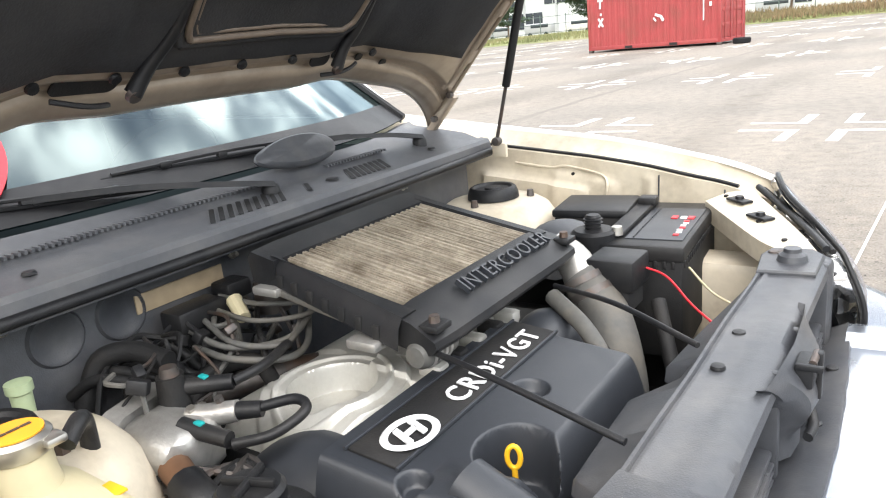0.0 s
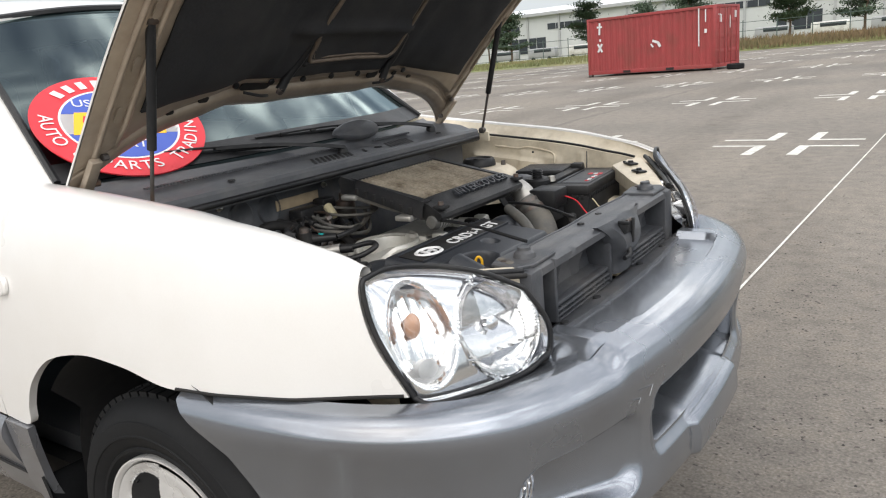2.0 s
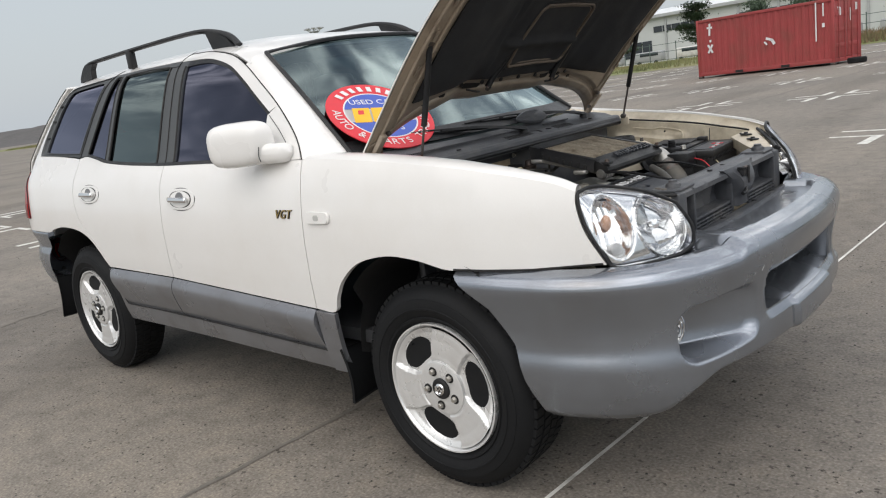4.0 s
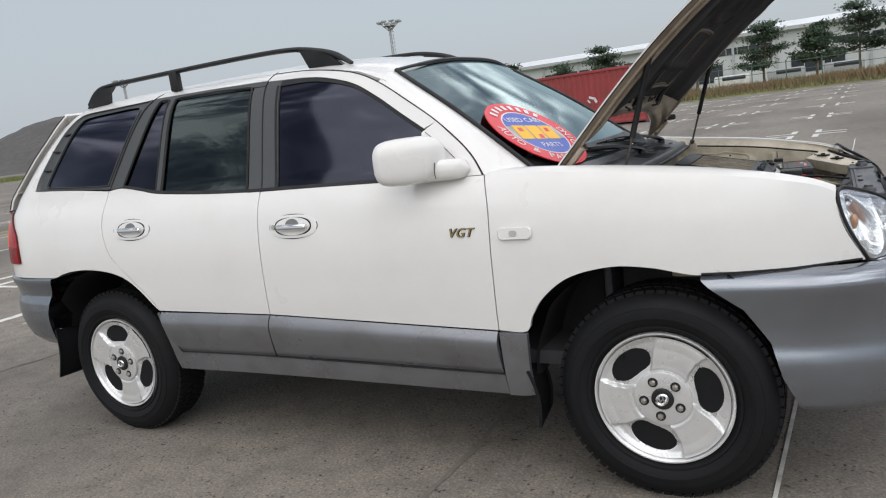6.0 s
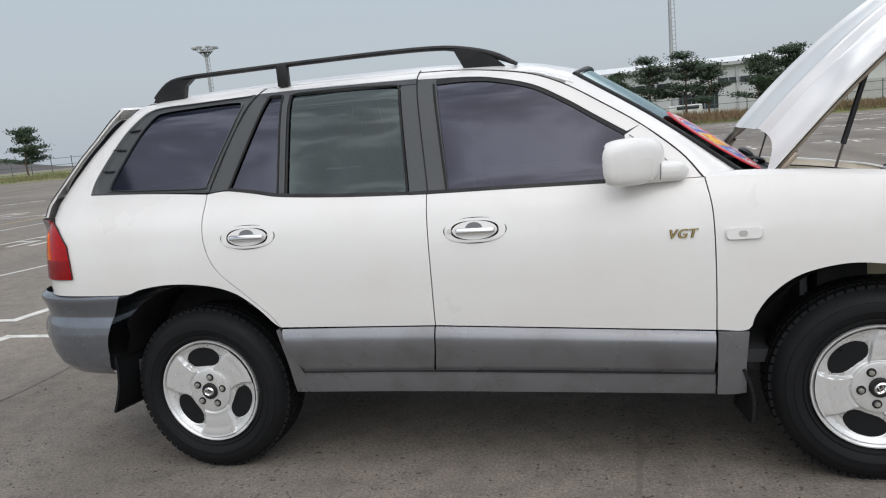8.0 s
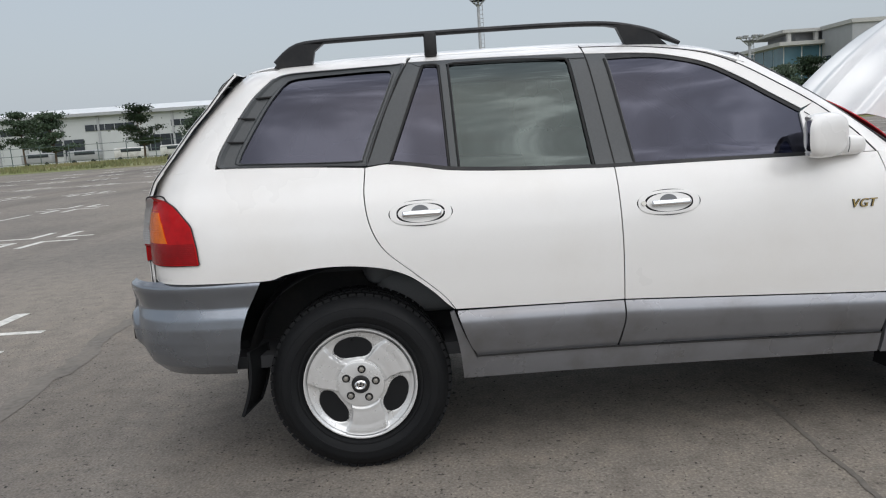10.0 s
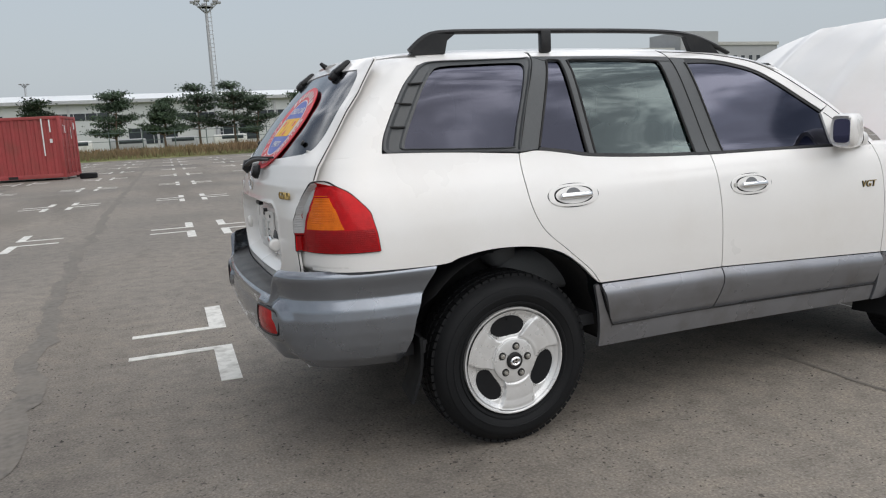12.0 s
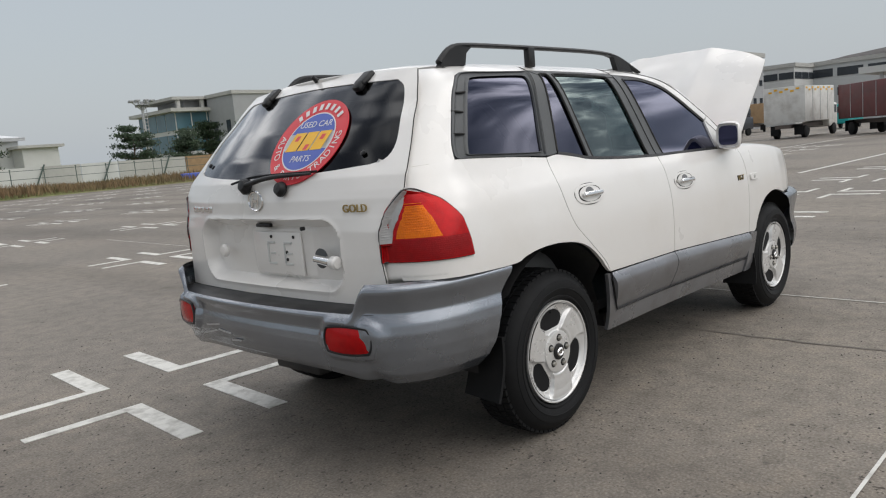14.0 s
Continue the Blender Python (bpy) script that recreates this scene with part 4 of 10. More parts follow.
block("apartment_block", "grey four-storey block with small dark windows", 104.2, 50.4, 12, 24, 10.3, 4, 5, GREYWALL, DARKWINDOW, ww=0.4, wh=0.32)
block("factory_building", "pale flat-roofed building with dark window bands", 124, 39.3, 10, 4.8, 9.0, 3, 3, LIGHTWALL, DARKWINDOW, ww=0.9, wh=0.34)
block("factory_building", "pale factory building with window bands", 134, 27, 12, 22, 9.2, 3, 3, SHED, DARKWINDOW, ww=0.85, wh=0.42)
block("factory_building", "long grey factory with dark window bands", 150, -8, 16, 30, 10.5, 2, 3, GREYWALL, DARKWINDOW, ww=0.85, wh=0.4)
can = thing("canopy_roof", "flat pale canopy roof on slim posts", "canopy", (92, 9, 0))
part("roof", boxbm(0, 0, 5.6, 10, 22, 0.7), LIGHTWALL, can)
for yy in (-9, -3, 3, 9):
    part("post", boxbm(-4, yy, 2.65, 0.3, 0.3, 5.3), GALV, can)
tk = thing("water_tank_house", "small pale hut with a flat roof by the fence", "hut", (35.5, 118, 0))
part("wall", boxbm(0, 0, 3.1, 5, 5, 6.2), LIGHTWALL, tk)
part("roof", boxbm(0, 0, 6.4, 6.4, 6.4, 0.4), CONCRETE, tk)
fl = thing("plywood_hoarding", "tan and grey hoarding panels along the fence", "hoarding", (0, 82, 0))
for k in range(9):
    part("panel", boxbm(22 + 4.1 * k, 0, 1.7, 4.0, 0.12, 2.2), (LIGHTWALL, CONCRETE, TARP)[k % 3] if k > 3 else (LIGHTWALL, CONCRETE)[k % 2], fl)
for k in range(5):
    part("brace", cyl(bmesh.new(), (23 + 7 * k, -0.5, 0.2), (24.4 + 7 * k, -0.2, 3.0), 0.09, seg=6), DARKGREEN, fl)
bw = tagged(part("blue_barrier", boxbm(32.0, 64.5, 0.55, 2.6, 0.6, 0.8, 0.08), BLUE), "blue plastic barrier on the grass edge", "barrier")
bw.location.z = -0.10


def box_truck(x, y, turn, body_m, length, label, height=2.9, checker=True, wide=2.0):
    t = thing("box_truck", label, "truck", (x, y, 0), "trucks across the lot")
    t.rotation_euler.z = radians(turn)
    b = part("cargo_box", boxbm(0, 0, 0.95 + (height - 0.95) / 2, length, wide, height - 0.95, 0.04), body_m, t)
    for k in range(3):
        part("seam", boxbm(-length / 2 + length * (k + 1) / 4, -wide / 2, 0.95 + (height - 0.95) / 2, 0.05, 0.03, height - 1.05), GALV, b)
    part("rear_frame", boxbm(-length / 2, 0, 0.95 + (height - 0.95) / 2, 0.06, wide + 0.04, height - 0.9, 0.02), body_m, t)
    if checker:
        for k in range(10):
            part("check_mark", boxbm(-length / 2 + 0.25 + k * length / 10.5, -wide / 2 - 0.012, height - 0.12 - 0.12 * (k % 2), 0.22, 0.02, 0.11), YELLOW, t, "yellow-green check mark")
        for k in range(6):
            part("check_mark", boxbm(-length / 2 - 0.035, -0.8 + k * 0.32, height - 0.12 - 0.12 * (k % 2), 0.02, 0.2, 0.11), YELLOW, t, "yellow-green check mark")
    part("chassis", boxbm(0.4, 0, 0.72, length + 1.4, 0.9, 0.22), STEEL, t)
    cab = part("cab", boxbm(length / 2 + 0.85, 0, 1.25, 1.5, 1.75, 1.5, 0.15), VANWHITE, t)
    part("cab_window", boxbm(length / 2 + 0.9, -0.88, 1.6, 0.8, 0.04, 0.5), DARKWINDOW, cab)
    for wx in (-length / 2 + 0.9, length / 2 + 0.8):
        for wy in (-0.82, 0.82):
            part("wheel", lathe(bmesh.new(), [(0.02, -.13), (0.30, -.13), (0.36, -.1), (0.36, .1), (0.30, .13), (0.02, .13)], (wx, wy, 0.36), "y", 18), RUBBER, t)
    for yy in (-0.7, 0.7):
        part("mudguard", boxbm(-length / 2 + 0.3, yy, 0.5, 0.04, 0.5, 0.6), RUBBER, t)
    return t


box_truck(45.4, 12.9, -3, VANWHITE, 4.8, "white box truck with yellow check border and dirty sides", 3.05, True, 2.4)
box_truck(42.4, 7.6, 221.6, TRUCKRED, 5.2, "dark red box truck with dirty sides", 2.85, False, 2.3)
box_truck(76.0, 27.0, 20, TARP, 3.6, "truck with a brown tarpaulin body", 2.9, False)
dv = thing("van", "dark navy van parked across the lot", "van", (60.2, 23.2, 0), "trucks across the lot")
dv.rotation_euler.z = radians(-14)
NAVY = mat("dark_navy_paint", (0.022, 0.026, 0.036), 0.35, vary=0.15, grain=3, coat=0.3)
part("body", boxbm(0, 0, 1.05, 3.8, 1.8, 1.05, 0.12), NAVY, dv)
part("cabin", boxbm(0.3, 0, 1.95, 2.9, 1.65, 0.95, 0.22, None, 3), NAVY, dv)
part("rear_window", boxbm(-1.16, 0, 2.0, 0.06, 1.3, 0.55, 0.02), DARKWINDOW, dv)
for k in range(3):
    part("side_window", boxbm(-0.5 + 0.85 * k, -0.83, 2.0, 0.7, 0.04, 0.5, 0.01), DARKWINDOW, dv)
part("bumper", boxbm(-1.92, 0, 0.62, 0.14, 1.8, 0.22, 0.05), BLACK, dv)
for yy in (-0.8, 0.8):
    part("tail_light", boxbm(-1.91, yy, 1.15, 0.04, 0.16, 0.42, 0.01), REDLENS, dv)
    for wx in (-1.2, 1.2):
        part("wheel", lathe(bmesh.new(), [(0.02, -.11), (0.30, -.11), (0.34, -.08), (0.34, .08), (0.30, .11), (0.02, .11)], (wx, yy, 0.34), "y", 18), RUBBER, dv)
teal = thing("small_truck", "teal small truck with a low bed", "truck", (63, 15.4, 0), "trucks across the lot")
part("cab", boxbm(0, 0, 1.2, 1.6, 1.7, 1.6, 0.15), TEAL, teal)
part("bed", boxbm(2.2, 0, 0.85, 2.8, 1.7, 0.5, 0.04), TEAL, teal)
part("cab_window", boxbm(-0.82, 0, 1.55, 0.04, 1.4, 0.5), DARKWINDOW, teal)
for wx in (0, 2.8):
    for wy in (-0.7, 0.7):
        part("wheel", lathe(bmesh.new(), [(0.02, -.1), (0.33, -.1), (0.33, .1), (0.02, .1)], (wx, wy, 0.33), "y", 16), RUBBER, teal)


def hill(name, cx, cy, rx, ry, h, seed, label):
    v, f = [], []
    nu, nv = 60, 16
    for i in range(nu):
        a = 2 * math.pi * i / nu
        for j in range(nv):
            q = j / (nv - 1)
            x, y = cx + rx * q * math.cos(a), cy + ry * q * math.sin(a)
            z = h * (math.cos(q * math.pi) * 0.5 + 0.5) + h * 0.22 * noise.noise(Vector((x * 0.012, y * 0.012, seed))) * (1 - q) + h * 0.03 * noise.noise(Vector((x * 0.1, y * 0.1, seed)))
            v.append((x, y, z if j < nv - 1 else -1))
    f = [(i * nv + j, ((i + 1) % nu) * nv + j, ((i + 1) % nu) * nv + j + 1, i * nv + j + 1) for i in range(nu) for j in range(nv - 1)]
    return tagged(raw(name, v, f, HILL), label, "hill", kind="structure")


hill("backdrop_hill", -530, 393, 190, 130, 38, 3, "distant brown wooded hill beyond the lot")
hill("backdrop_hill", -960, 360, 330, 200, 20, 5, "distant low wooded hill beyond the lot")
hill("backdrop_hill", 340, 60, 120, 150, 25, 9, "distant dark wooded hill behind the factories")


# ---- the car: body surface ----
car = thing("suv", "white sport utility vehicle with grey bumpers and its hood raised", "car")
ZK = [0.20, 0.30, 0.40, 0.55, 0.70, 0.85, 0.95, 1.05, 1.11, 1.15, 1.25, 1.35, 1.45, 1.53, 1.58, 1.61, 1.64, 1.68]
YK = [0.80, 0.850, 0.885, 0.908, 0.918, 0.917, 0.908, 0.887, 0.862, 0.833, 0.792, 0.752, 0.710, 0.672, 0.636, 0.600, 0.53, 0.30]
_zf = np.linspace(0.2, 1.68, 200)
_yf = np.interp(_zf, ZK, YK)
for _ in range(3):
    _yf[3:-3] = np.convolve(_yf, np.ones(7) / 7, "valid")


def rear_shift(z):
    return np.interp(z, [1.12, 1.2, 1.3, 1.4, 1.5, 1.56, 1.62, 1.7], [0, 0.02, 0.09, 0.17, 0.265, 0.325, 0.385, 0.45])


def half(x, z):
    """Half the car's width at a station x and a height z."""
    y = np.interp(z, _zf, _yf)
    u = np.clip((-1.72 - (np.asarray(x) - rear_shift(z))) / 0.42, 0, 0.985)
    y = y - 0.9 * (1 - (1 - u ** 4.2) ** (1 / 4.2))
    return y - np.interp(x, [1.05, 1.25, 1.4, 1.55, 1.7, 1.8, 1.9, 2.0], [0, 0.004, 0.014, 0.036, 0.078, 0.125, 0.165, 0.24])


def on_body(xz, side, off=0.0):
    xz = np.asarray(xz, float)
    y = half(xz[..., 0], xz[..., 1]) + off
    return np.stack([xz[..., 0], side * y, xz[..., 1]], -1)


SIDES = (-1, 1)


def panel(name, bottom, top, left, right, material, parents, nu=24, nv=16, off=0.0, depth=0.018, curved=True, label=""):
    """A body panel between four edges given as (x, height) points, on both flanks of the car."""
    f = spline if curved else polyline
    g = coons(f(bottom, nu), f(top, nu), f(left, nv), f(right, nv))
    out = []
    for side, par in zip(SIDES, parents):
        if par is None:
            continue
        v, fc = sheet(on_body(g, side, off), depth, (0, side, 0))
        out.append(raw(name, v, fc, material, par, label, 40))
    return out


def edge_tube(xz, r, material, name, parents, off=0.002, n=40, curved=True, label=""):
    for side, par in zip(SIDES, parents):
        p = on_body((spline if curved else polyline)(xz, n), side, off)
        tube(p.tolist(), r, 6, material, name, par, label, n=n, straight=True)


both = (car, car)
SEAM_RQ = [(-1.222, 1.200), (-1.230, 1.095), (-1.214, 0.985), (-1.166, 0.891), (-1.064, 0.80), (-0.958, 0.706), (-0.912, 0.645)]
SEAM_RQ_LOW = [(-0.908, 0.637), (-0.872, 0.522), (-0.840, 0.446)]
SEAM_FR = [(-0.266, 1.139), (-0.259, 0.868), (-0.260, 0.637)]
SEAM_FF = [(0.752, 1.131), (0.771, 1.01), (0.773, 0.80), (0.769, 0.592)]
G = 0.0022
WHEELS_X = (1.305, -1.305)


def sh(pts, dx, dz=0.0):
    return [(x + dx, z + dz) for x, z in pts]


# front doors
fdoor = panel("front_door", [(-0.260 + G, 0.637), (0.2, 0.617), (0.769 - G, 0.592)], [(-0.266 + G, 1.139), (0.1, 1.137), (0.45, 1.133), (0.752 - G, 1.131)],
              sh(SEAM_FR, G)[::-1], sh(SEAM_FF, -G)[::-1], PAINT, both, 40, 30)
rdoor = panel("rear_door", [(-0.912 + G, 0.645), (-0.6, 0.641), (-0.260 - G, 0.637)], [(-1.222 + G, 1.200), (-1.13, 1.207), (-1.0, 1.188), (-0.88, 1.168), (-0.6, 1.15), (-0.266 - G, 1.139)],
              sh(SEAM_RQ, G)[::-1], sh(SEAM_FR, -G)[::-1], PAINT, both, 40, 30)
# two-piece grey cladding with a rounded upper lip
for nm, lo, hi, lf, rt, par in (
        ("door_cladding", [(-0.281, 0.447), (0.2, 0.44), (0.758, 0.424)], [(-0.258, 0.632), (0.2, 0.612), (0.765, 0.587)], [(-0.281, 0.447), (-0.262, 0.55), (-0.258, 0.632)], [(0.758, 0.424), (0.765, 0.587)], fdoor),
        ("door_cladding", [(-0.834, 0.449), (-0.6, 0.448), (-0.289, 0.447)], [(-0.905, 0.638), (-0.6, 0.636), (-0.264, 0.632)], SEAM_RQ_LOW[::-1], [(-0.289, 0.447), (-0.268, 0.55), (-0.264, 0.632)], rdoor)):
    g = coons(spline(lo, 40), spline(hi, 40), spline(lf, 20), spline(rt, 20))
    bulge = np.interp(np.linspace(0, 1, 20), [0, 0.1, 0.4, 0.62, 0.72, 0.80, 0.88, 0.95, 1.0], [-0.004, 0.004, 0.018, 0.0255, 0.0265, 0.024, 0.0175, 0.009, 0.001])
    for side, p in zip(SIDES, par):
        s3 = on_body(g, side)
        s3[..., 1] += side * bulge[None, :]
        v, fc = sheet(s3, 0.02, (0, side, 0))
        raw(nm, v, fc, CLAD, p, "scuffed grey plastic cladding", 40)
panel("rocker", [(-0.885, 0.352), (-0.3, 0.352), (0.762, 0.336)], [(-0.836, 0.443), (-0.3, 0.442), (0.762, 0.420)], [(-0.885, 0.352), (-0.862, 0.40), (-0.836, 0.443)], [(0.762, 0.336), (0.762, 0.420)], CLAD, both, 40, 8, 0.0)
panel("arch_lip", [(-0.895, 0.352), (-0.888, 0.352)], [(-0.935, 0.632), (-0.918, 0.637)], [(-0.895, 0.352), (-0.905, 0.48), (-0.935, 0.632)], [(-0.888, 0.352), (-0.840, 0.446), (-0.878, 0.522), (-0.918, 0.637)], CLAD, both, 4, 20, 0.0)
panel("fender_cladding", [(0.768, 0.336), (0.83, 0.337), (0.868, 0.345)], [(0.773, 0.585), (0.83, 0.583), (0.876, 0.582)], [(0.768, 0.336), (0.773, 0.585)], [(0.868, 0.345), (0.866, 0.45), (0.876, 0.582)], CLAD, both, 10, 14, 0.010)

# front fenders, from the door seam to the headlamp
ARCH_F = [(0.778, 0.589), (0.879, 0.587), (0.905, 0.640), (0.955, 0.712), (1.05, 0.780), (1.188, 0.812), (1.308, 0.806), (1.40, 0.786), (1.452, 0.778), (1.631, 0.777), (1.77, 0.780), (1.893, 0.786)]
FEND_TOP = [(0.752 + G, 1.131), (0.95, 1.126), (1.223, 1.107), (1.456, 1.082), (1.648, 1.049), (1.76, 1.020), (1.822, 0.992)]
panel("front_fender", ARCH_F, FEND_TOP, sh(SEAM_FF, G)[::-1], [(1.893, 0.786), (1.843, 0.880), (1.822, 0.957), (1.822, 0.992)], PAINT, (car, None), 70, 30, curved=True)
FEND_TOP_L = [(x, z - d) for (x, z), d in zip(FEND_TOP, (0.0, 0.022, 0.035, 0.035, 0.032, 0.022, 0.012))]
panel("front_fender", ARCH_F, FEND_TOP_L, sh(SEAM_FF, G)[::-1], [(1.893, 0.786), (1.843, 0.880), (1.823, 0.945), (1.822, 0.980)], PAINT, (None, car), 70, 30, curved=True)


def offset_rows(edge, side, profile, slim):
    """Copies of a fender's edge moved inwards and upwards by a profile."""
    rows = []
    for inn, up in profile:
        r = edge.copy()
        r[:, 1] -= side * inn * slim
        r[:, 2] += up
        rows.append(r)
    return np.stack(rows, 1)


def apron_relief(x, k):
    """How far the apron's stampings stand proud, along the car and down the wall (k from 0 to 1)."""
    def plate(x0, x1, k0, k1, high, soft=0.012, softk=0.06):
        fx = np.clip((x - x0) / soft, 0, 1) * np.clip((x1 - x) / soft, 0, 1)
        return high * fx * np.clip((k - k0) / softk, 0, 1) * np.clip((k1 - k) / softk, 0, 1)
    return plate(1.10, 1.40, 0.30, 1.0, 0.016) + plate(1.30, 1.475, 0.18, 0.95, 0.010) + plate(1.538, 1.565, 0.05, 1.0, 0.008, 0.006) + plate(1.70, 1.80, 0.10, 1.0, 0.008) - plate(1.40, 1.53, 0.45, 1.0, 0.010, 0.03)


for side in SIDES:
    e = spline(FEND_TOP if side < 0 else FEND_TOP_L, 90)
    edge = on_body(e, side)
    if side < 0:
        slim = np.interp(e[:, 0], [1.45, 1.65, 1.76, 1.82], [1.0, 0.73, 0.42, 0.36])
        crown = ((0.0, 0.0), (0.014, 0.010), (0.034, 0.016), (0.062, 0.015), (0.082, 0.010), (0.090, 0.0), (0.090, -0.02))
        gutter = ((0.084, -0.018), (0.088, -0.042), (0.112, -0.044), (0.116, -0.060), (0.170, -0.068), (0.174, -0.20), (0.21, -0.30))
        seat = (0.096, -0.036)
    else:
        slim = np.interp(e[:, 0], [1.45, 1.65, 1.76, 1.82], [1.0, 0.86, 0.62, 0.45])
        crown = ((0.0, 0.0), (0.005, 0.004), (0.012, 0.005), (0.019, 0.001), (0.021, -0.006))
        gutter = ((0.020, -0.004), (0.026, -0.012), (0.040, -0.026), (0.054, -0.036), (0.070, -0.040)) + tuple((0.086 + 0.02 * k, -0.041 - 0.20 * k) for k in np.linspace(0, 1, 26))
        seat = (0.072, -0.037)
    v, fc = sheet(offset_rows(edge, side, crown, slim))
    raw("fender_crown", v, fc, PAINT, car, smooth=40)
    # gutter flange and apron wall inside the fender, in the beige body colour
    g = offset_rows(edge, side, gutter, slim)
    if side > 0:
        for k in range(5, g.shape[1]):
            g[:, k, 1] -= apron_relief(g[:, k, 0], (k - 5) / 25)
    v, fc = sheet(g)
    raw("inner_fender", v, fc, BEIGE, car, "cream-beige inner fender apron with dirt", 40)
    seal = offset_rows(edge, side, (seat,), slim)[:, 0]
    tube(seal[4:84].tolist(), 0.0045, 6, BLACK, "rubber_seal", car, n=60)
    if side > 0:
        # joint and holes in the wall, its long bead and the wavy edge of the gutter
        at = lambda x, k, out=0.002: (x, float(np.interp(x, g[:, 5, 0], g[:, 5 + int(k * 25), 1])) - out, float(np.interp(x, g[:, 5, 0], g[:, 5 + int(k * 25), 2])))
        tube([at(1.575, k) for k in (0.04, 0.2, 0.4, 0.6)], 0.0018, 5, GREYPLASTIC, "apron_joint", car, n=12)
        tube([at(1.725, k) for k in (0.04, 0.2, 0.4)], 0.0018, 5, GREYPLASTIC, "apron_joint", car, n=12)
        tube([at(1.20, 0.16), at(1.30, 0.17), at(1.34, 0.14), at(1.43, 0.16), at(1.452, 0.24), at(1.447, 0.40), at(1.44, 0.5)], 0.0035, 6, BEIGE, "apron_bead", car, n=40)
        for x, k, r in ((1.690, 0.32, 0.009), (1.36, 0.20, 0.004)):
            p = Vector(at(x, k, 0.0))
            part("apron_hole", cyl(bmesh.new(), p, p - Vector((0, 0.004, 0)), r, seg=14), ENGINEBLACK, car)

# rear quarters
ARCH_R = [(-2.085, 0.815), (-1.90, 0.810), (-1.635, 0.803), (-1.56, 0.820), (-1.48, 0.833), (-1.392, 0.838), (-1.286, 0.832), (-1.185, 0.814), (-1.10, 0.780), (-1.02, 0.718), (-0.965, 0.66), (-0.938, 0.637)]
QTOP = [(-2.070, 1.215), (-1.93, 1.225), (-1.79, 1.233), (-1.5, 1.222), (-1.222 - G, 1.203)]
panel("quarter_panel", ARCH_R, QTOP, [(-2.085, 0.815), (-2.098, 1.0), (-2.070, 1.215)], sh(SEAM_RQ, -G)[::-1], PAINT, both, 70, 34)
GATE_SEAM = [(-2.070, 1.215), (-1.968, 1.32), (-1.87, 1.45), (-1.785, 1.555), (-1.735, 1.607)]
panel("rear_pillar", [(-2.070, 1.215), (-1.93, 1.225), (-1.797, 1.231)], [(-1.735, 1.607), (-1.65, 1.608), (-1.545, 1.606)], GATE_SEAM,
      [(-1.797, 1.231), (-1.793, 1.256), (-1.777, 1.302), (-1.725, 1.391), (-1.660, 1.487), (-1.602, 1.546), (-1.572, 1.573), (-1.545, 1.606)], PAINT, both, 18, 34)
panel("roof_side", [(-1.572, 1.571), (-1.507, 1.588), (-1.3, 1.594), (-1.04, 1.600)], [(-1.548, 1.622), (-1.5, 1.623), (-1.3, 1.626), (-1.035, 1.628)], [(-1.572, 1.571), (-1.548, 1.622)], [(-1.04, 1.600), (-1.035, 1.628)], PAINT, both, 14, 4)

# window frames, pillars and panes
GLASS_TOP_F = [(-0.238, 1.560), (-0.12, 1.560), (-0.009, 1.549), (0.144, 1.508), (0.270, 1.440), (0.371, 1.374), (0.486, 1.300)]
DOOR_TOP_F = [(-0.322, 1.620), (-0.16, 1.612), (-0.011, 1.594), (0.145, 1.563), (0.272, 1.511), (0.414, 1.424), (0.550, 1.332), (0.679, 1.222), (0.748, 1.133)]
FRAME_F = [(-0.318, 1.590), (-0.238, 1.586), (-0.12, 1.580), (-0.004, 1.565), (0.152, 1.522), (0.278, 1.454), (0.379, 1.388), (0.494, 1.314)]
panel("window_frame", FRAME_F, [(-0.318, 1.620)] + DOOR_TOP_F[1:6] + [(0.49, 1.375), (0.545, 1.335)], [(-0.318, 1.590), (-0.318, 1.620)], [(0.494, 1.314), (0.545, 1.335)], PAINT, fdoor, 40, 6, 0.0, 0.01)
panel("glass_seal", GLASS_TOP_F, FRAME_F[1:], [(-0.238, 1.560), (-0.238, 1.586)], [(0.486, 1.300), (0.494, 1.314)], BLACK, fdoor, 40, 4, -0.004, 0.008, label="black rubber glass seal")
panel("mirror_base", [(0.492, 1.137), (0.62, 1.134), (0.742, 1.134)], [(0.486, 1.300), (0.52, 1.32), (0.545, 1.335)], [(0.492, 1.137), (0.486, 1.300)], [(0.742, 1.134), (0.676, 1.220), (0.545, 1.335)], PAINT, fdoor, 10, 12, 0.001, 0.01)
edge_tube([(0.502, 1.300), (0.577, 1.244), (0.638, 1.190), (0.656, 1.160), (0.646, 1.142)], 0.0015, TRIM, "base_seam", fdoor, 0.0025)
panel("pillar_trim", [(-0.335, 1.143), (-0.262, 1.141), (-0.180, 1.141)], [(-0.387, 1.588), (-0.31, 1.590), (-0.238, 1.586)], [(-0.335, 1.143), (-0.387, 1.588)], [(-0.180, 1.141), (-0.238, 1.586)], TRIM, fdoor, 8, 14, -0.002, 0.012)
edge_tube([(-0.262, 1.141), (-0.320, 1.592), (-0.320, 1.619)], 0.0028, ENGINEBLACK, "door_gap", both, -0.001)
panel("pillar_trim", [(-1.213, 1.207), (-1.17, 1.21), (-1.128, 1.214)], [(-1.034, 1.601), (-1.01, 1.596), (-0.980, 1.586)], [(-1.213, 1.207), (-1.117, 1.44), (-1.034, 1.601)], [(-1.128, 1.214), (-0.980, 1.586)], TRIM, rdoor, 8, 14, -0.002, 0.012)
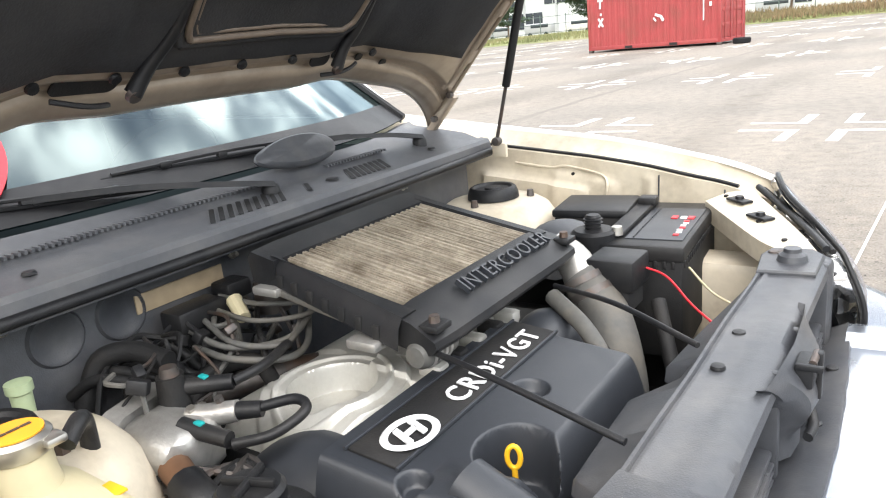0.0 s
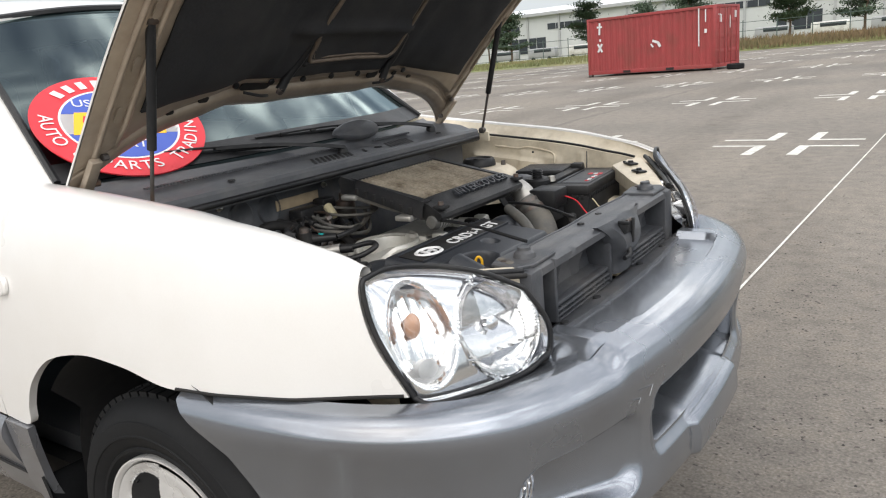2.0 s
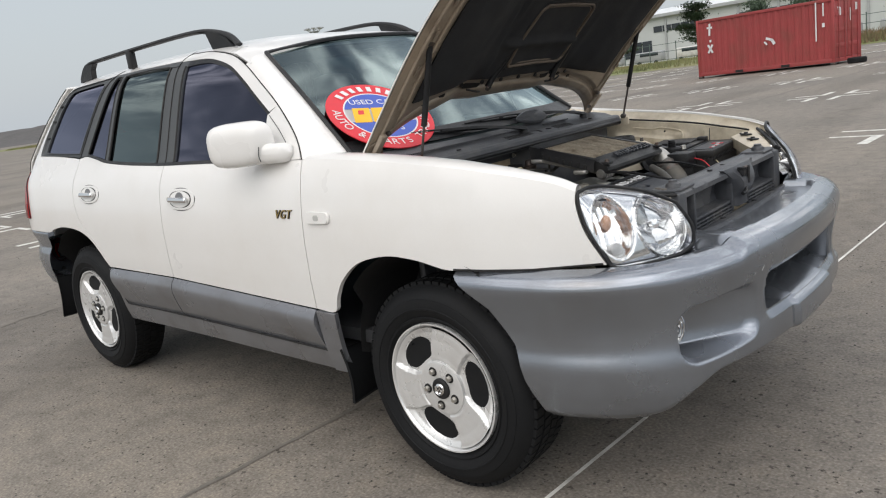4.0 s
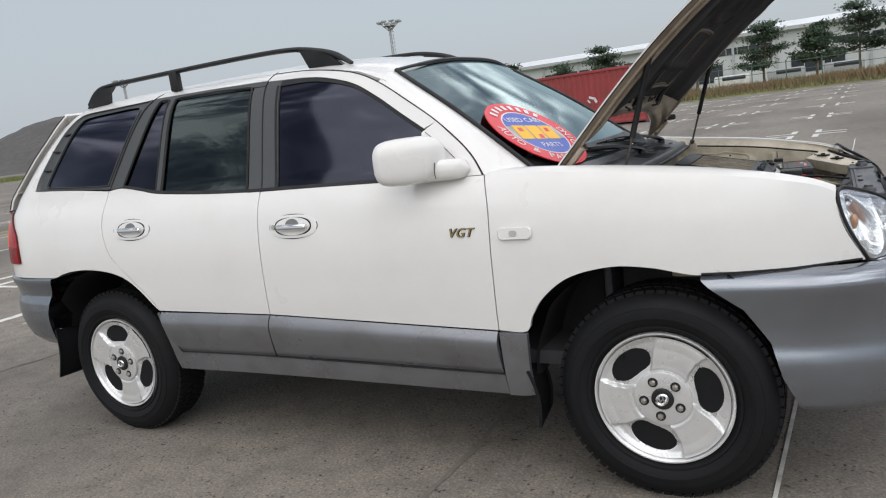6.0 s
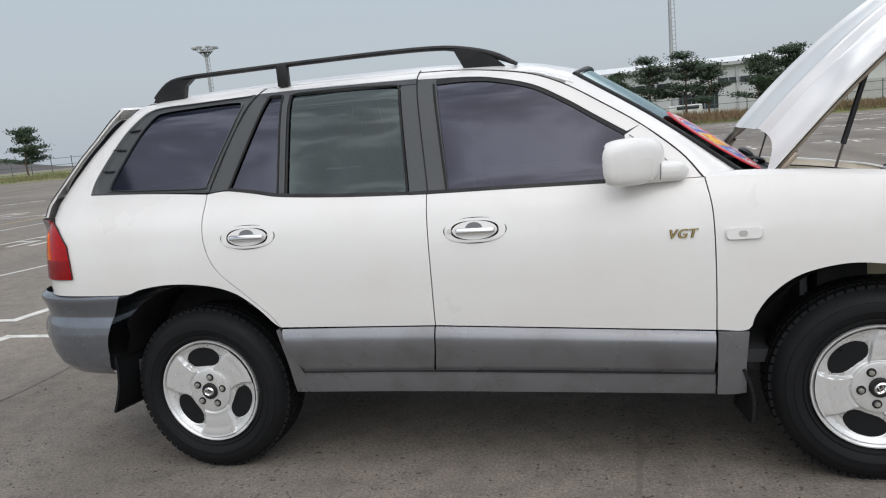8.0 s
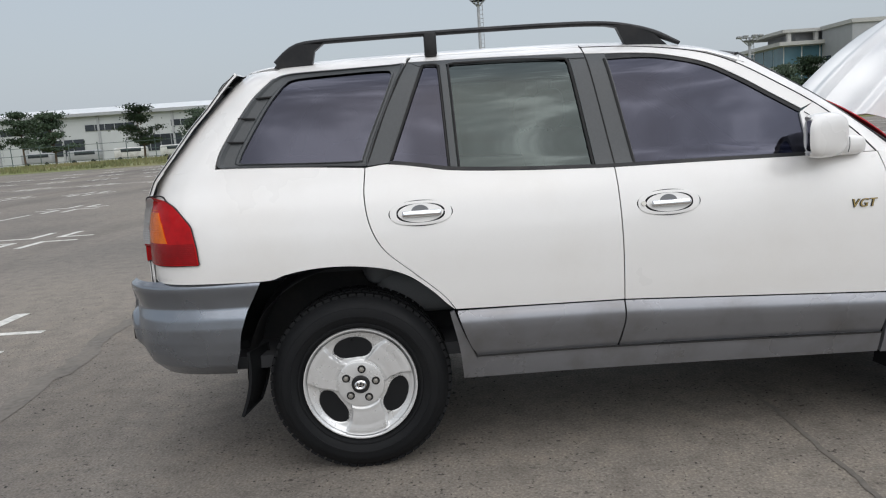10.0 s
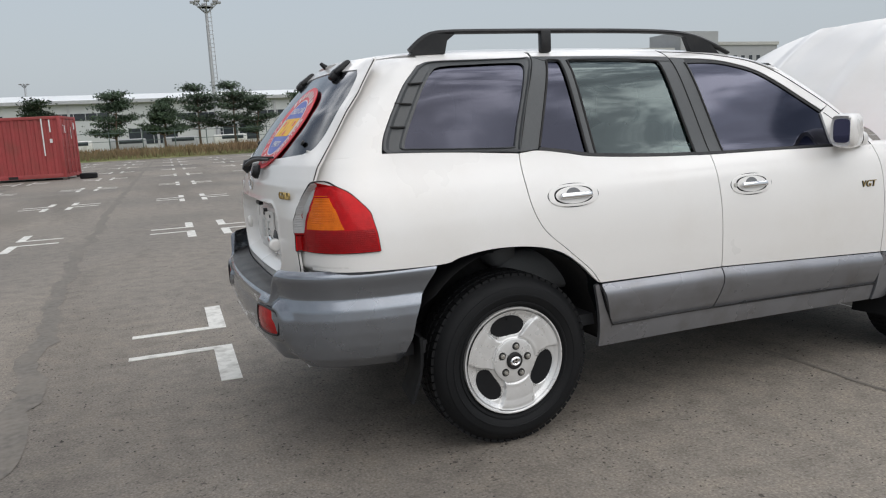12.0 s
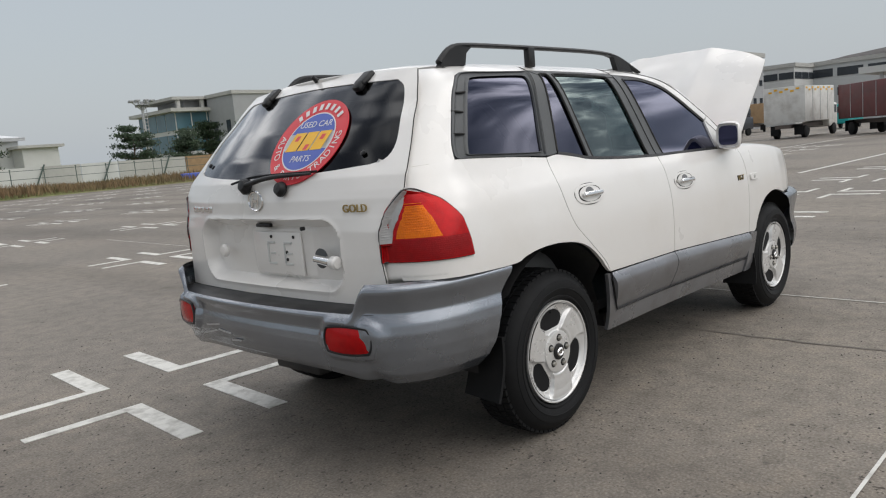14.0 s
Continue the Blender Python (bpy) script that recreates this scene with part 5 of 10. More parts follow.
edge_tube([(-1.216, 1.205), (-1.169, 1.32), (-1.119, 1.44), (-1.037, 1.600), (-1.022, 1.622)], 0.0028, ENGINEBLACK, "door_gap", both, -0.001)
panel("window_bar", [(-0.893, 1.172), (-0.868, 1.170)], [(-0.905, 1.583), (-0.880, 1.583)], [(-0.893, 1.172), (-0.905, 1.583)], [(-0.868, 1.170), (-0.880, 1.583)], TRIM, rdoor, 3, 10, 0.001, 0.01)
panel("window_frame", [(-0.99, 1.583), (-0.7, 1.582), (-0.322, 1.572)], [(-1.030, 1.602), (-0.7, 1.600), (-0.322, 1.592)], [(-0.99, 1.583), (-1.030, 1.602)], [(-0.322, 1.572), (-0.322, 1.592)], TRIM, rdoor, 24, 4, 0.0, 0.01)
panel("door_frame", [(-1.030, 1.604), (-0.7, 1.602), (-0.322, 1.594)], [(-1.018, 1.626), (-0.7, 1.626), (-0.322, 1.620)], [(-1.030, 1.604), (-1.018, 1.626)], [(-0.322, 1.594), (-0.322, 1.620)], PAINT, rdoor, 24, 4, 0.0, 0.01)
panel("belt_seal", [(-0.335, 1.141), (0.1, 1.138), (0.49, 1.134)], [(-0.335, 1.154), (0.1, 1.151), (0.49, 1.147)], [(-0.335, 1.141), (-0.335, 1.154)], [(0.49, 1.134), (0.49, 1.147)], BLACK, fdoor, 20, 3, 0.002, 0.01)
panel("belt_seal", [(-1.128, 1.209), (-1.0, 1.190), (-0.88, 1.170), (-0.6, 1.152), (-0.335, 1.142)], [(-1.12, 1.221), (-1.0, 1.203), (-0.88, 1.183), (-0.6, 1.165), (-0.335, 1.155)], [(-1.128, 1.209), (-1.12, 1.221)], [(-0.335, 1.142), (-0.335, 1.155)], BLACK, rdoor, 20, 3, 0.002, 0.01)
panel("window", [(-0.182, 1.145), (0.15, 1.142), (0.492, 1.138)], GLASS_TOP_F, [(-0.182, 1.145), (-0.238, 1.560)], [(0.492, 1.138), (0.486, 1.300)], SIDEGLASS, fdoor, 24, 14, -0.010, 0.0, label="dark tinted window pane")
panel("window", [(-0.868, 1.172), (-0.6, 1.155), (-0.335, 1.146)], [(-0.880, 1.583), (-0.6, 1.582), (-0.385, 1.572)], [(-0.868, 1.172), (-0.880, 1.583)], [(-0.335, 1.146), (-0.385, 1.572)], DOORGLASS, rdoor, 16, 14, -0.010, 0.0, label="dark tinted window pane")
panel("window", [(-1.128, 1.211), (-1.0, 1.192), (-0.893, 1.176)], [(-0.978, 1.585), (-0.95, 1.584), (-0.905, 1.583)], [(-1.128, 1.211), (-0.978, 1.585)], [(-0.893, 1.176), (-0.905, 1.583)], SIDEGLASS, rdoor, 8, 14, -0.010, 0.0, label="dark tinted window pane")
qw = panel("quarter_window", [(-1.712, 1.240), (-1.5, 1.230), (-1.228, 1.218)], [(-1.51, 1.575), (-1.3, 1.581), (-1.085, 1.580)], [(-1.712, 1.240), (-1.64, 1.385), (-1.585, 1.475), (-1.51, 1.575)],
           [(-1.228, 1.218), (-1.15, 1.41), (-1.085, 1.580)], SIDEGLASS, both, 16, 14, -0.009, 0.0, label="dark tinted quarter window")


def closed_curve(pts, per=6):
    """A smooth closed curve, with the same number of points between each two of the given ones."""
    p, out = np.array(pts, float), []
    n = len(p)
    for i in range(n):
        a, b, c, d = p[i - 1], p[i], p[(i + 1) % n], p[(i + 2) % n]
        for t in np.linspace(0, 1, per, endpoint=False):
            out.append(0.5 * (2 * b + (c - a) * t + (2 * a - 5 * b + 4 * c - d) * t * t + (3 * b - a - 3 * c + d) * t ** 3))
    return np.array(out)


# one moulded surround: outer lip, sunk louvre field behind the pane, inner lip
QW_OUT = closed_curve([(-1.790, 1.254), (-1.775, 1.302), (-1.723, 1.391), (-1.658, 1.487), (-1.600, 1.546), (-1.566, 1.571), (-1.505, 1.588), (-1.304, 1.593), (-1.10, 1.599), (-1.046, 1.598),
                       (-1.077, 1.535), (-1.121, 1.44), (-1.171, 1.325), (-1.207, 1.232), (-1.219, 1.208), (-1.30, 1.212), (-1.499, 1.222), (-1.70, 1.231), (-1.765, 1.233), (-1.785, 1.239)])
QW_IN = closed_curve([(-1.700, 1.255), (-1.683, 1.295), (-1.635, 1.380), (-1.583, 1.465), (-1.545, 1.515), (-1.522, 1.540), (-1.478, 1.561), (-1.304, 1.570), (-1.135, 1.573), (-1.103, 1.561),
                      (-1.108, 1.530), (-1.145, 1.440), (-1.197, 1.325), (-1.229, 1.245), (-1.241, 1.230), (-1.32, 1.230), (-1.499, 1.237), (-1.66, 1.245), (-1.69, 1.246), (-1.697, 1.249)])
for side, q in zip(SIDES, qw):
    rings = []
    for k, off in ((0.0, -0.006), (0.03, 0.0025), (0.14, 0.003), (0.20, -0.001), (0.30, -0.007), (0.76, -0.007), (0.84, 0.0), (0.96, 0.001), (1.0, -0.008)):
        rings.append(on_body(QW_OUT * (1 - k) + QW_IN * k, side, off))
    v, fc = sheet(np.stack(rings, 1), 0, (0, side, 0), True)
    raw("window_surround", v, fc, TRIM, q, "dark grey moulded surround with louvres", 30)
    for x0, z0, x1, z1 in ((-1.640, 1.494, -1.572, 1.497), (-1.708, 1.420, -1.640, 1.415), (-1.752, 1.330, -1.684, 1.327)):
        a, b = on_body(np.array([[x0, z0], [x1, z1]]), side, -0.004)
        fin = []
        for w in np.linspace(0, 1, 5):
            c = a * (1 - w) + b * w
            lift = 0.010 * math.sin(math.pi * (0.2 + 0.7 * w))
            fin.append([c + np.array([0, 0, 0.004]), c + np.array([0, side * lift, 0.003]), c + np.array([0, side * lift, -0.002]), c + np.array([0, 0, -0.005])])
        v, fc = sheet(np.array(fin), 0)
        raw("louvre_fin", v, fc, ENGINEBLACK, q, smooth=20)

# black rubber round the panes
for pts, par in (([(-0.188, 1.150), (-0.246, 1.562)], fdoor), ([(-0.345, 1.150), (-0.393, 1.574), (-0.6, 1.584), (-0.873, 1.585), (-0.861, 1.180)], rdoor), ([(-0.899, 1.184), (-0.911, 1.584), (-0.973, 1.586), (-1.120, 1.222)], rdoor)):
    edge_tube(pts, 0.0055, ENGINEBLACK, "glass_seal", par, -0.002, 60, False)
edge_tube([(-0.836, 0.4465), (-0.3, 0.4455), (0.762, 0.4225)], 0.0035, ENGINEBLACK, "sill_gap", both, 0.004)
edge_tube(SEAM_RQ_LOW, 0.0032, ENGINEBLACK, "sill_gap", both, 0.004)

# roof
ZD = ([-1.735, -1.6, -1.3, -1.08, -0.7, -0.322, -0.16, -0.011, 0.145, 0.272, 0.31], [1.607, 1.620, 1.626, 1.628, 1.627, 1.621, 1.612, 1.595, 1.563, 1.512, 1.50])
ZC = ([-1.85, -1.75, -1.6, -1.3, -1.08, -0.7, -0.33, 0.0, 0.145, 0.30, 0.36], [1.612, 1.632, 1.651, 1.669, 1.674, 1.676, 1.672, 1.653, 1.632, 1.594, 1.573])
rows = []
for u in np.linspace(0, 1, 46):
    row = []
    for v in np.linspace(-1, 1, 41):
        x = -1.735 - 0.06 * (1 - v * v) + u * (0.306 + 0.05 * (1 - v * v) + 1.735 + 0.06 * (1 - v * v))
        xe = np.clip(-1.735 + u * (0.272 + 1.735), -1.735, 0.272)
        zd, zc = np.interp(xe, *ZD), np.interp(x, *ZC)
        ye = half(xe, zd)
        a = abs(v)
        # an even sweep from the drip rail over the shoulder to the crown
        y = math.copysign(ye * (1 - (1 - a) ** 1.25), v)
        z = zd + (zc - zd) * (1 - a ** 2.4)
        row.append((x, y, z))
    rows.append(row)
v, fc = sheet(np.array(rows), 0.015, (0, 0, 1))
roof = raw("roof", v, fc, PAINT, car, smooth=40)
# screen, pillars
WS = [(0.306, 0.598, 1.545), (0.60, 0.672, 1.348), (0.89, 0.735, 1.125)]
for side in SIDES:
    ws = spline([(x, side * y, z) for x, y, z in WS], 30)
    dl = on_body(spline(DOOR_TOP_F[4:], 30), side)
    g = np.stack([dl + (ws - dl) * k + np.array([0.012, side * 0.010, 0.012]) * math.sin(math.pi * k) for k in np.linspace(0, 1, 7)], 1)
    v, fc = sheet(g, 0.012, (0.3, side, 0.3))
    raw("windscreen_pillar", v, fc, PAINT, car, smooth=40)
    tube((ws + np.array([0.004, 0, 0.006])).tolist(), 0.009, 6, BLACK, "screen_seal", car, n=40)
    edge_tube(DOOR_TOP_F, 0.0026, ENGINEBLACK, "door_gap", both, 0.0) if side == -1 else None
right = spline([(x, -y, z) for x, y, z in WS], 20)
left = spline([(x, y, z) for x, y, z in WS], 20)
top = spline([(0.306, -0.598, 1.545), (0.345, -0.3, 1.580), (0.356, 0, 1.588), (0.345, 0.3, 1.580), (0.306, 0.598, 1.545)], 30)
WS_FOOT = bot = spline([(0.89, -0.735, 1.125), (0.985, -0.45, 1.122), (1.02, 0, 1.122), (0.985, 0.45, 1.122), (0.89, 0.735, 1.125)], 30)
g = coons(bot, top, right[::-1], left[::-1])
v, fc = sheet(g)
raw("windscreen", v, fc, SCREENGLASS, car, "green-tinted laminated windscreen", 60)
tube((top + np.array([0.004, 0, 0.002])).tolist(), 0.010, 6, BLACK, "screen_seal", car, n=40)
# dark dotted band along the screen's foot
band = np.stack([bot + (top - bot) * k + np.array([0.003, 0, 0.003]) for k in np.linspace(0.0, 0.10, 3)], 1)
v, fc = sheet(band)
raw("screen_band", v, fc, BLACK, car, smooth=60)


# ---- tailgate ----
def gate_x(y, z, ye):
    xg = np.interp(z, [0.70, 0.9, 1.05, 1.12, 1.2, 1.3, 1.4, 1.5, 1.56, 1.62], [-2.165, -2.178, -2.18, -2.175, -2.15, -2.085, -2.005, -1.91, -1.85, -1.785])
    c = np.interp(z, [0.7, 1.0, 1.15, 1.3, 1.47, 1.6], [0.045, 0.05, 0.10, 0.115, 0.10, 0.065])
    return xg + c * np.abs(y / ye) ** 2.6


GE = ([0.715, 0.886, 1.0, 1.06, 1.10, 1.15, 1.215, 1.32, 1.45, 1.555, 1.61], [0.722, 0.700, 0.700, 0.715, 0.74, 0.785, 0.775, 0.733, 0.675, 0.618, 0.580])


def gate_point(vv, z):
    ye = np.interp(z, *GE)
    y = vv * ye
    x = gate_x(y, z, ye)
    return x, y, z


def sdf_round(px, py, w, h, r):
    qx, qy = np.abs(px) - w / 2 + r, np.abs(py) - h / 2 + r
    return np.hypot(np.maximum(qx, 0), np.maximum(qy, 0)) + np.minimum(np.maximum(qx, qy), 0) - r


rows = []
for vv in np.linspace(-1, 1, 150):
    col = []
    for z in np.linspace(0.722, float(np.interp(abs(vv), [0, 0.2, 0.4, 0.6, 0.8, 1.0], [1.214, 1.216, 1.222, 1.231, 1.243, 1.240])), 88):
        x, y, zz = gate_point(vv, z)
        d = sdf_round(y + 0.0, zz - 0.905, 1.02, 0.285, 0.10)
        x += 0.062 * float(np.clip(-d / 0.034, 0, 1)) ** 1.1
        x -= 0.004 * math.exp(-(d / 0.010) ** 2)
        d2 = sdf_round(y + 0.08, zz - 0.905, 0.46, 0.215, 0.03)
        x -= 0.010 * float(np.clip(-d2 / 0.012, 0, 1))
        col.append((x, y, zz))
    rows.append(col)
v, fc = sheet(np.array(rows), 0.015, (-1, 0, 0))
gate = raw("tailgate", v, fc, PAINT, car, "white tailgate with a recessed plate panel", 40)


def gate_patch(name, uv_bottom, uv_top, uv_left, uv_right, material, nu, nv, off, label="", depth=0.0):
    g = coons(spline(uv_bottom, nu), spline(uv_top, nu), spline(uv_left, nv), spline(uv_right, nv))
    out = np.zeros((nu, nv, 3))
    for i in range(nu):
        for j in range(nv):
            x, y, z = gate_point(g[i, j, 0], g[i, j, 1])
            out[i, j] = (x - off * 0.9, y, z + off * 0.3)
    v, fc = sheet(out, depth, (-1, 0, 0.3))
    return raw(name, v, fc, material, gate, label, 40)


GL_R = [(0.80, 1.243), (0.885, 1.262), (0.925, 1.32), (0.925, 1.44), (0.915, 1.53), (0.86, 1.567)]
neg = lambda pts: [(-a, b) for a, b in pts]
gate_patch("rear_window", neg([(0.80, 1.243)]) + [(-0.4, 1.222), (0, 1.214), (0.4, 1.222), (0.80, 1.243)], neg([(0.86, 1.567)]) + [(-0.4, 1.578), (0, 1.582), (0.4, 1.578), (0.86, 1.567)], neg(GL_R), GL_R, REARGLASS, 40, 24, -0.004, "dark tinted rear window")
for s in (-1, 1):
    a = [(s * p, q) for p, q in GL_R]
    edge = [(s * 1.0, 1.240), (s * 1.0, 1.32), (s * 1.0, 1.45), (s * 1.0, 1.555), (s * 1.0, 1.608)]
    gate_patch("gate_frame", [(s * 0.80, 1.243), (s * 1.0, 1.240)], [(s * 0.86, 1.567), (s * 1.0, 1.608)], a, edge, PAINT, 8, 24, 0.0, depth=0.012)
gate_patch("gate_frame", neg([(0.86, 1.567)]) + [(-0.4, 1.578), (0, 1.582), (0.4, 1.578), (0.86, 1.567)], [(-1.0, 1.608), (-0.5, 1.622), (0, 1.63), (0.5, 1.622), (1.0, 1.608)], [(-0.86, 1.567), (-1.0, 1.608)], [(0.86, 1.567), (1.0, 1.608)], PAINT, 30, 5, 0.0, depth=0.012)
for side in SIDES:
    pts = [gate_point(side * 1.0, z) for z in np.linspace(0.73, 1.60, 40)]
    tube([(x + 0.004, y, z) for x, y, z in pts], 0.0022, 6, ENGINEBLACK, "gate_gap", car, n=60)


def gp(y, z, off=0.0):
    ye = np.interp(z, *GE)
    return Vector((gate_x(y, z, ye) - off, y, z))


# plate holder, blank but for two embossed shapes
holder = part("plate_holder", boxbm(-2.130, -0.06, 0.900, 0.010, 0.335, 0.180, 0.004), PAINT, gate, "blank white plate backing with embossed shapes")
for y0 in (-0.035, -0.155):
    for dy, dz, w, h in ((0.035, 0.0, 0.010, 0.085), (0.008, 0.045, 0.055, 0.010), (0.008, -0.045, 0.055, 0.010), (0.0, 0.0, 0.035, 0.009)):
        part("embossed_bar", boxbm(-2.1365, y0 + 0.01 + dy, 0.90 + dz, 0.006, w, h, 0.002), LIGHTWALL, holder, "grey embossed bar")
for dy, dz in ((0.03, 0.065), (-0.13, 0.065), (-0.075, -0.03), (-0.075, 0.0)):
    part("screw", cyl(bmesh.new(), (-2.130, -0.05 + dy, 0.905 + dz), (-2.139, -0.05 + dy, 0.905 + dz), 0.007, seg=10), ENGINEBLACK, holder)
loop = []
for a_, b_ in rounded(1.03, 0.295, 0.10, 8):
    loop.append(tuple(gp(a_, 0.905 + b_, 0.0005)))
tube(loop + loop[:1], 0.0016, 5, TRIM, "panel_line", gate, n=160, straight=True)
part("plate_light", boxbm(-2.150, 0.0, 1.020, 0.02, 0.10, 0.016, 0.004), BLACK, gate)
# latch handle with a chrome grip, and its white round end
hnd = part("gate_handle", cyl(bmesh.new(), (-2.165, -0.36, 0.893), (-2.172, -0.47, 0.885), 0.017, 0.020, 16), CHROME, gate, "chrome tailgate handle")
part("handle_end", lathe(bmesh.new(), [(0.001, 0.0), (0.022, 0.0), (0.026, 0.008), (0.026, 0.030), (0.02, 0.038), (0.001, 0.040)], (-2.172, -0.465, 0.885), (0, -1, -0.05), 18), PAINT, hnd)
part("handle_cup", lathe(bmesh.new(), [(0.001, 0.0), (0.038, 0.0), (0.040, 0.006), (0.034, 0.008), (0.001, 0.004)], (-2.146, -0.375, 0.893), (-1, 0, 0), 20), TRIM, hnd)
part("button", cyl(bmesh.new(), gp(-0.30, 1.012, -0.01), gp(-0.30, 1.012, 0.006), 0.008, seg=12), BLACK, gate)
part("round_stub", lathe(bmesh.new(), [(0.001, 0.0), (0.028, 0.0), (0.030, 0.01), (0.022, 0.02), (0.001, 0.022)], (-2.146, 0.34, 0.90), (-1, 0, 0), 20), PAINT, gate)


def badge_ring(at, rx, rz, turn, material, parent):
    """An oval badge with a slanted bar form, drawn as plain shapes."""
    bm = bmesh.new()
    n = 40
    prof = [(-0.005, 0.0), (0.0, 0.004), (0.005, 0.0)]
    rings = []
    for k in range(n):
        a = 2 * math.pi * k / n
        rings.append([bm.verts.new((rx * (1 + dr / rx) * math.cos(a), rz * (1 + dr / rz) * math.sin(a), dz)) for dr, dz in prof])
    for k in range(n):
        a, b = rings[k], rings[(k + 1) % n]
        for j in range(2):
            bm.faces.new((a[j], b[j], b[j + 1], a[j + 1]))
    def slab(x0, y0, x1, y1):
        pts = [(x + 0.30 * y, y) for x, y in ((x0, y0), (x1, y0), (x1, y1), (x0, y1))]
        prism(bm, [(px * rx, py * rz) for px, py in pts], 0.003, Matrix.Identity(4))
    slab(-0.50, -0.62, -0.26, 0.62)
    slab(0.26, -0.62, 0.50, 0.62)
    slab(-0.30, -0.13, 0.30, 0.13)
    bmesh.ops.transform(bm, matrix=at @ turn, verts=bm.verts)
    return part("badge", bm, material, parent, "oval badge with a slanted bar", 40)


REAR_FACE = Matrix(((0, 0, -1, 0), (-1, 0, 0, 0), (0, 1, 0, 0), (0, 0, 0, 1)))
badge_ring(Matrix.Translation(gp(0.0, 1.125, 0.006)), 0.052, 0.040, REAR_FACE, CHROME, gate)
letters("GOLD", 0.042, Matrix.Translation(gp(-0.592, 1.086, 0.007)) @ REAR_FACE @ pose(0, 0, 0, 0, 9, 0), GOLDBADGE, gate, "trim_lettering", 0.006, 1.05, label="raised gold trim letters")
for k, (dy, w) in enumerate(((0.59, 0.035), (0.545, 0.035), (0.50, 0.03), (0.445, 0.04), (0.405, 0.03))):
    part("script_bar", boxbm(0, 0, 0, w, 0.022 if k % 2 else 0.028, 0.004, 0.001, Matrix.Translation(gp(dy, 1.088, 0.004)) @ REAR_FACE), CHROME, gate, "small chrome script bar")
# rear wiper, washer hinges and spoiler hinges
piv = gp(0.07, 1.185, 0.01)
part("wiper_motor_cap", lathe(bmesh.new(), [(0.001, 0), (0.034, 0), (0.036, 0.012), (0.022, 0.035), (0.001, 0.038)], piv, (-0.95, 0, 0.3), 18), BLACK, gate)
part("wiper_motor_cap", lathe(bmesh.new(), [(0.001, 0), (0.030, 0), (0.032, 0.012), (0.022, 0.030), (0.001, 0.033)], gp(-0.19, 1.168, 0.01), (-0.95, 0, 0.3), 18), BLACK, gate)
tube([gp(0.09, 1.185, 0.035), gp(-0.1, 1.218, 0.035), gp(-0.36, 1.225, 0.03)], [0.012, 0.009, 0.005], 8, BLACK, "rear_wiper", gate, n=16)
tube([gp(0.19, 1.20, 0.02), gp(0.0, 1.226, 0.028), gp(-0.38, 1.232, 0.022)], 0.005, 6, RUBBER, "wiper_blade", gate, n=16)
for y in (-0.345, 0.32):
    part("gate_hinge", box(bmesh.new(), 0, 0, 0, 0.090, 0.062, 0.026, 0.012, Matrix.Translation(gp(y, 1.590, 0.010)) @ pose(0, 0, 0, 0, -36, 0), 3), BLACK, gate, "black spoiler hinge cover")
    part("hinge_foot", boxbm(0, 0, 0, 0.055, 0.052, 0.032, 0.013, Matrix.Translation(gp(y, 1.562, 0.012)) @ pose(0, 0, 0, 0, -48, 0)), BLACK, gate)
for y in (-0.56, 0.57):
    part("window_knob", lathe(bmesh.new(), [(0.001, 0), (0.011, 0), (0.011, 0.008), (0.001, 0.011)], gp(y, 1.285, 0.0), (-0.8, 0, 0.5), 12), BLACK, gate)
part("roof_nozzle", cyl(bmesh.new(), (-1.79, 0.0, 1.622), (-1.815, 0.0, 1.642), 0.013, 0.008, 10), BLACK, roof)


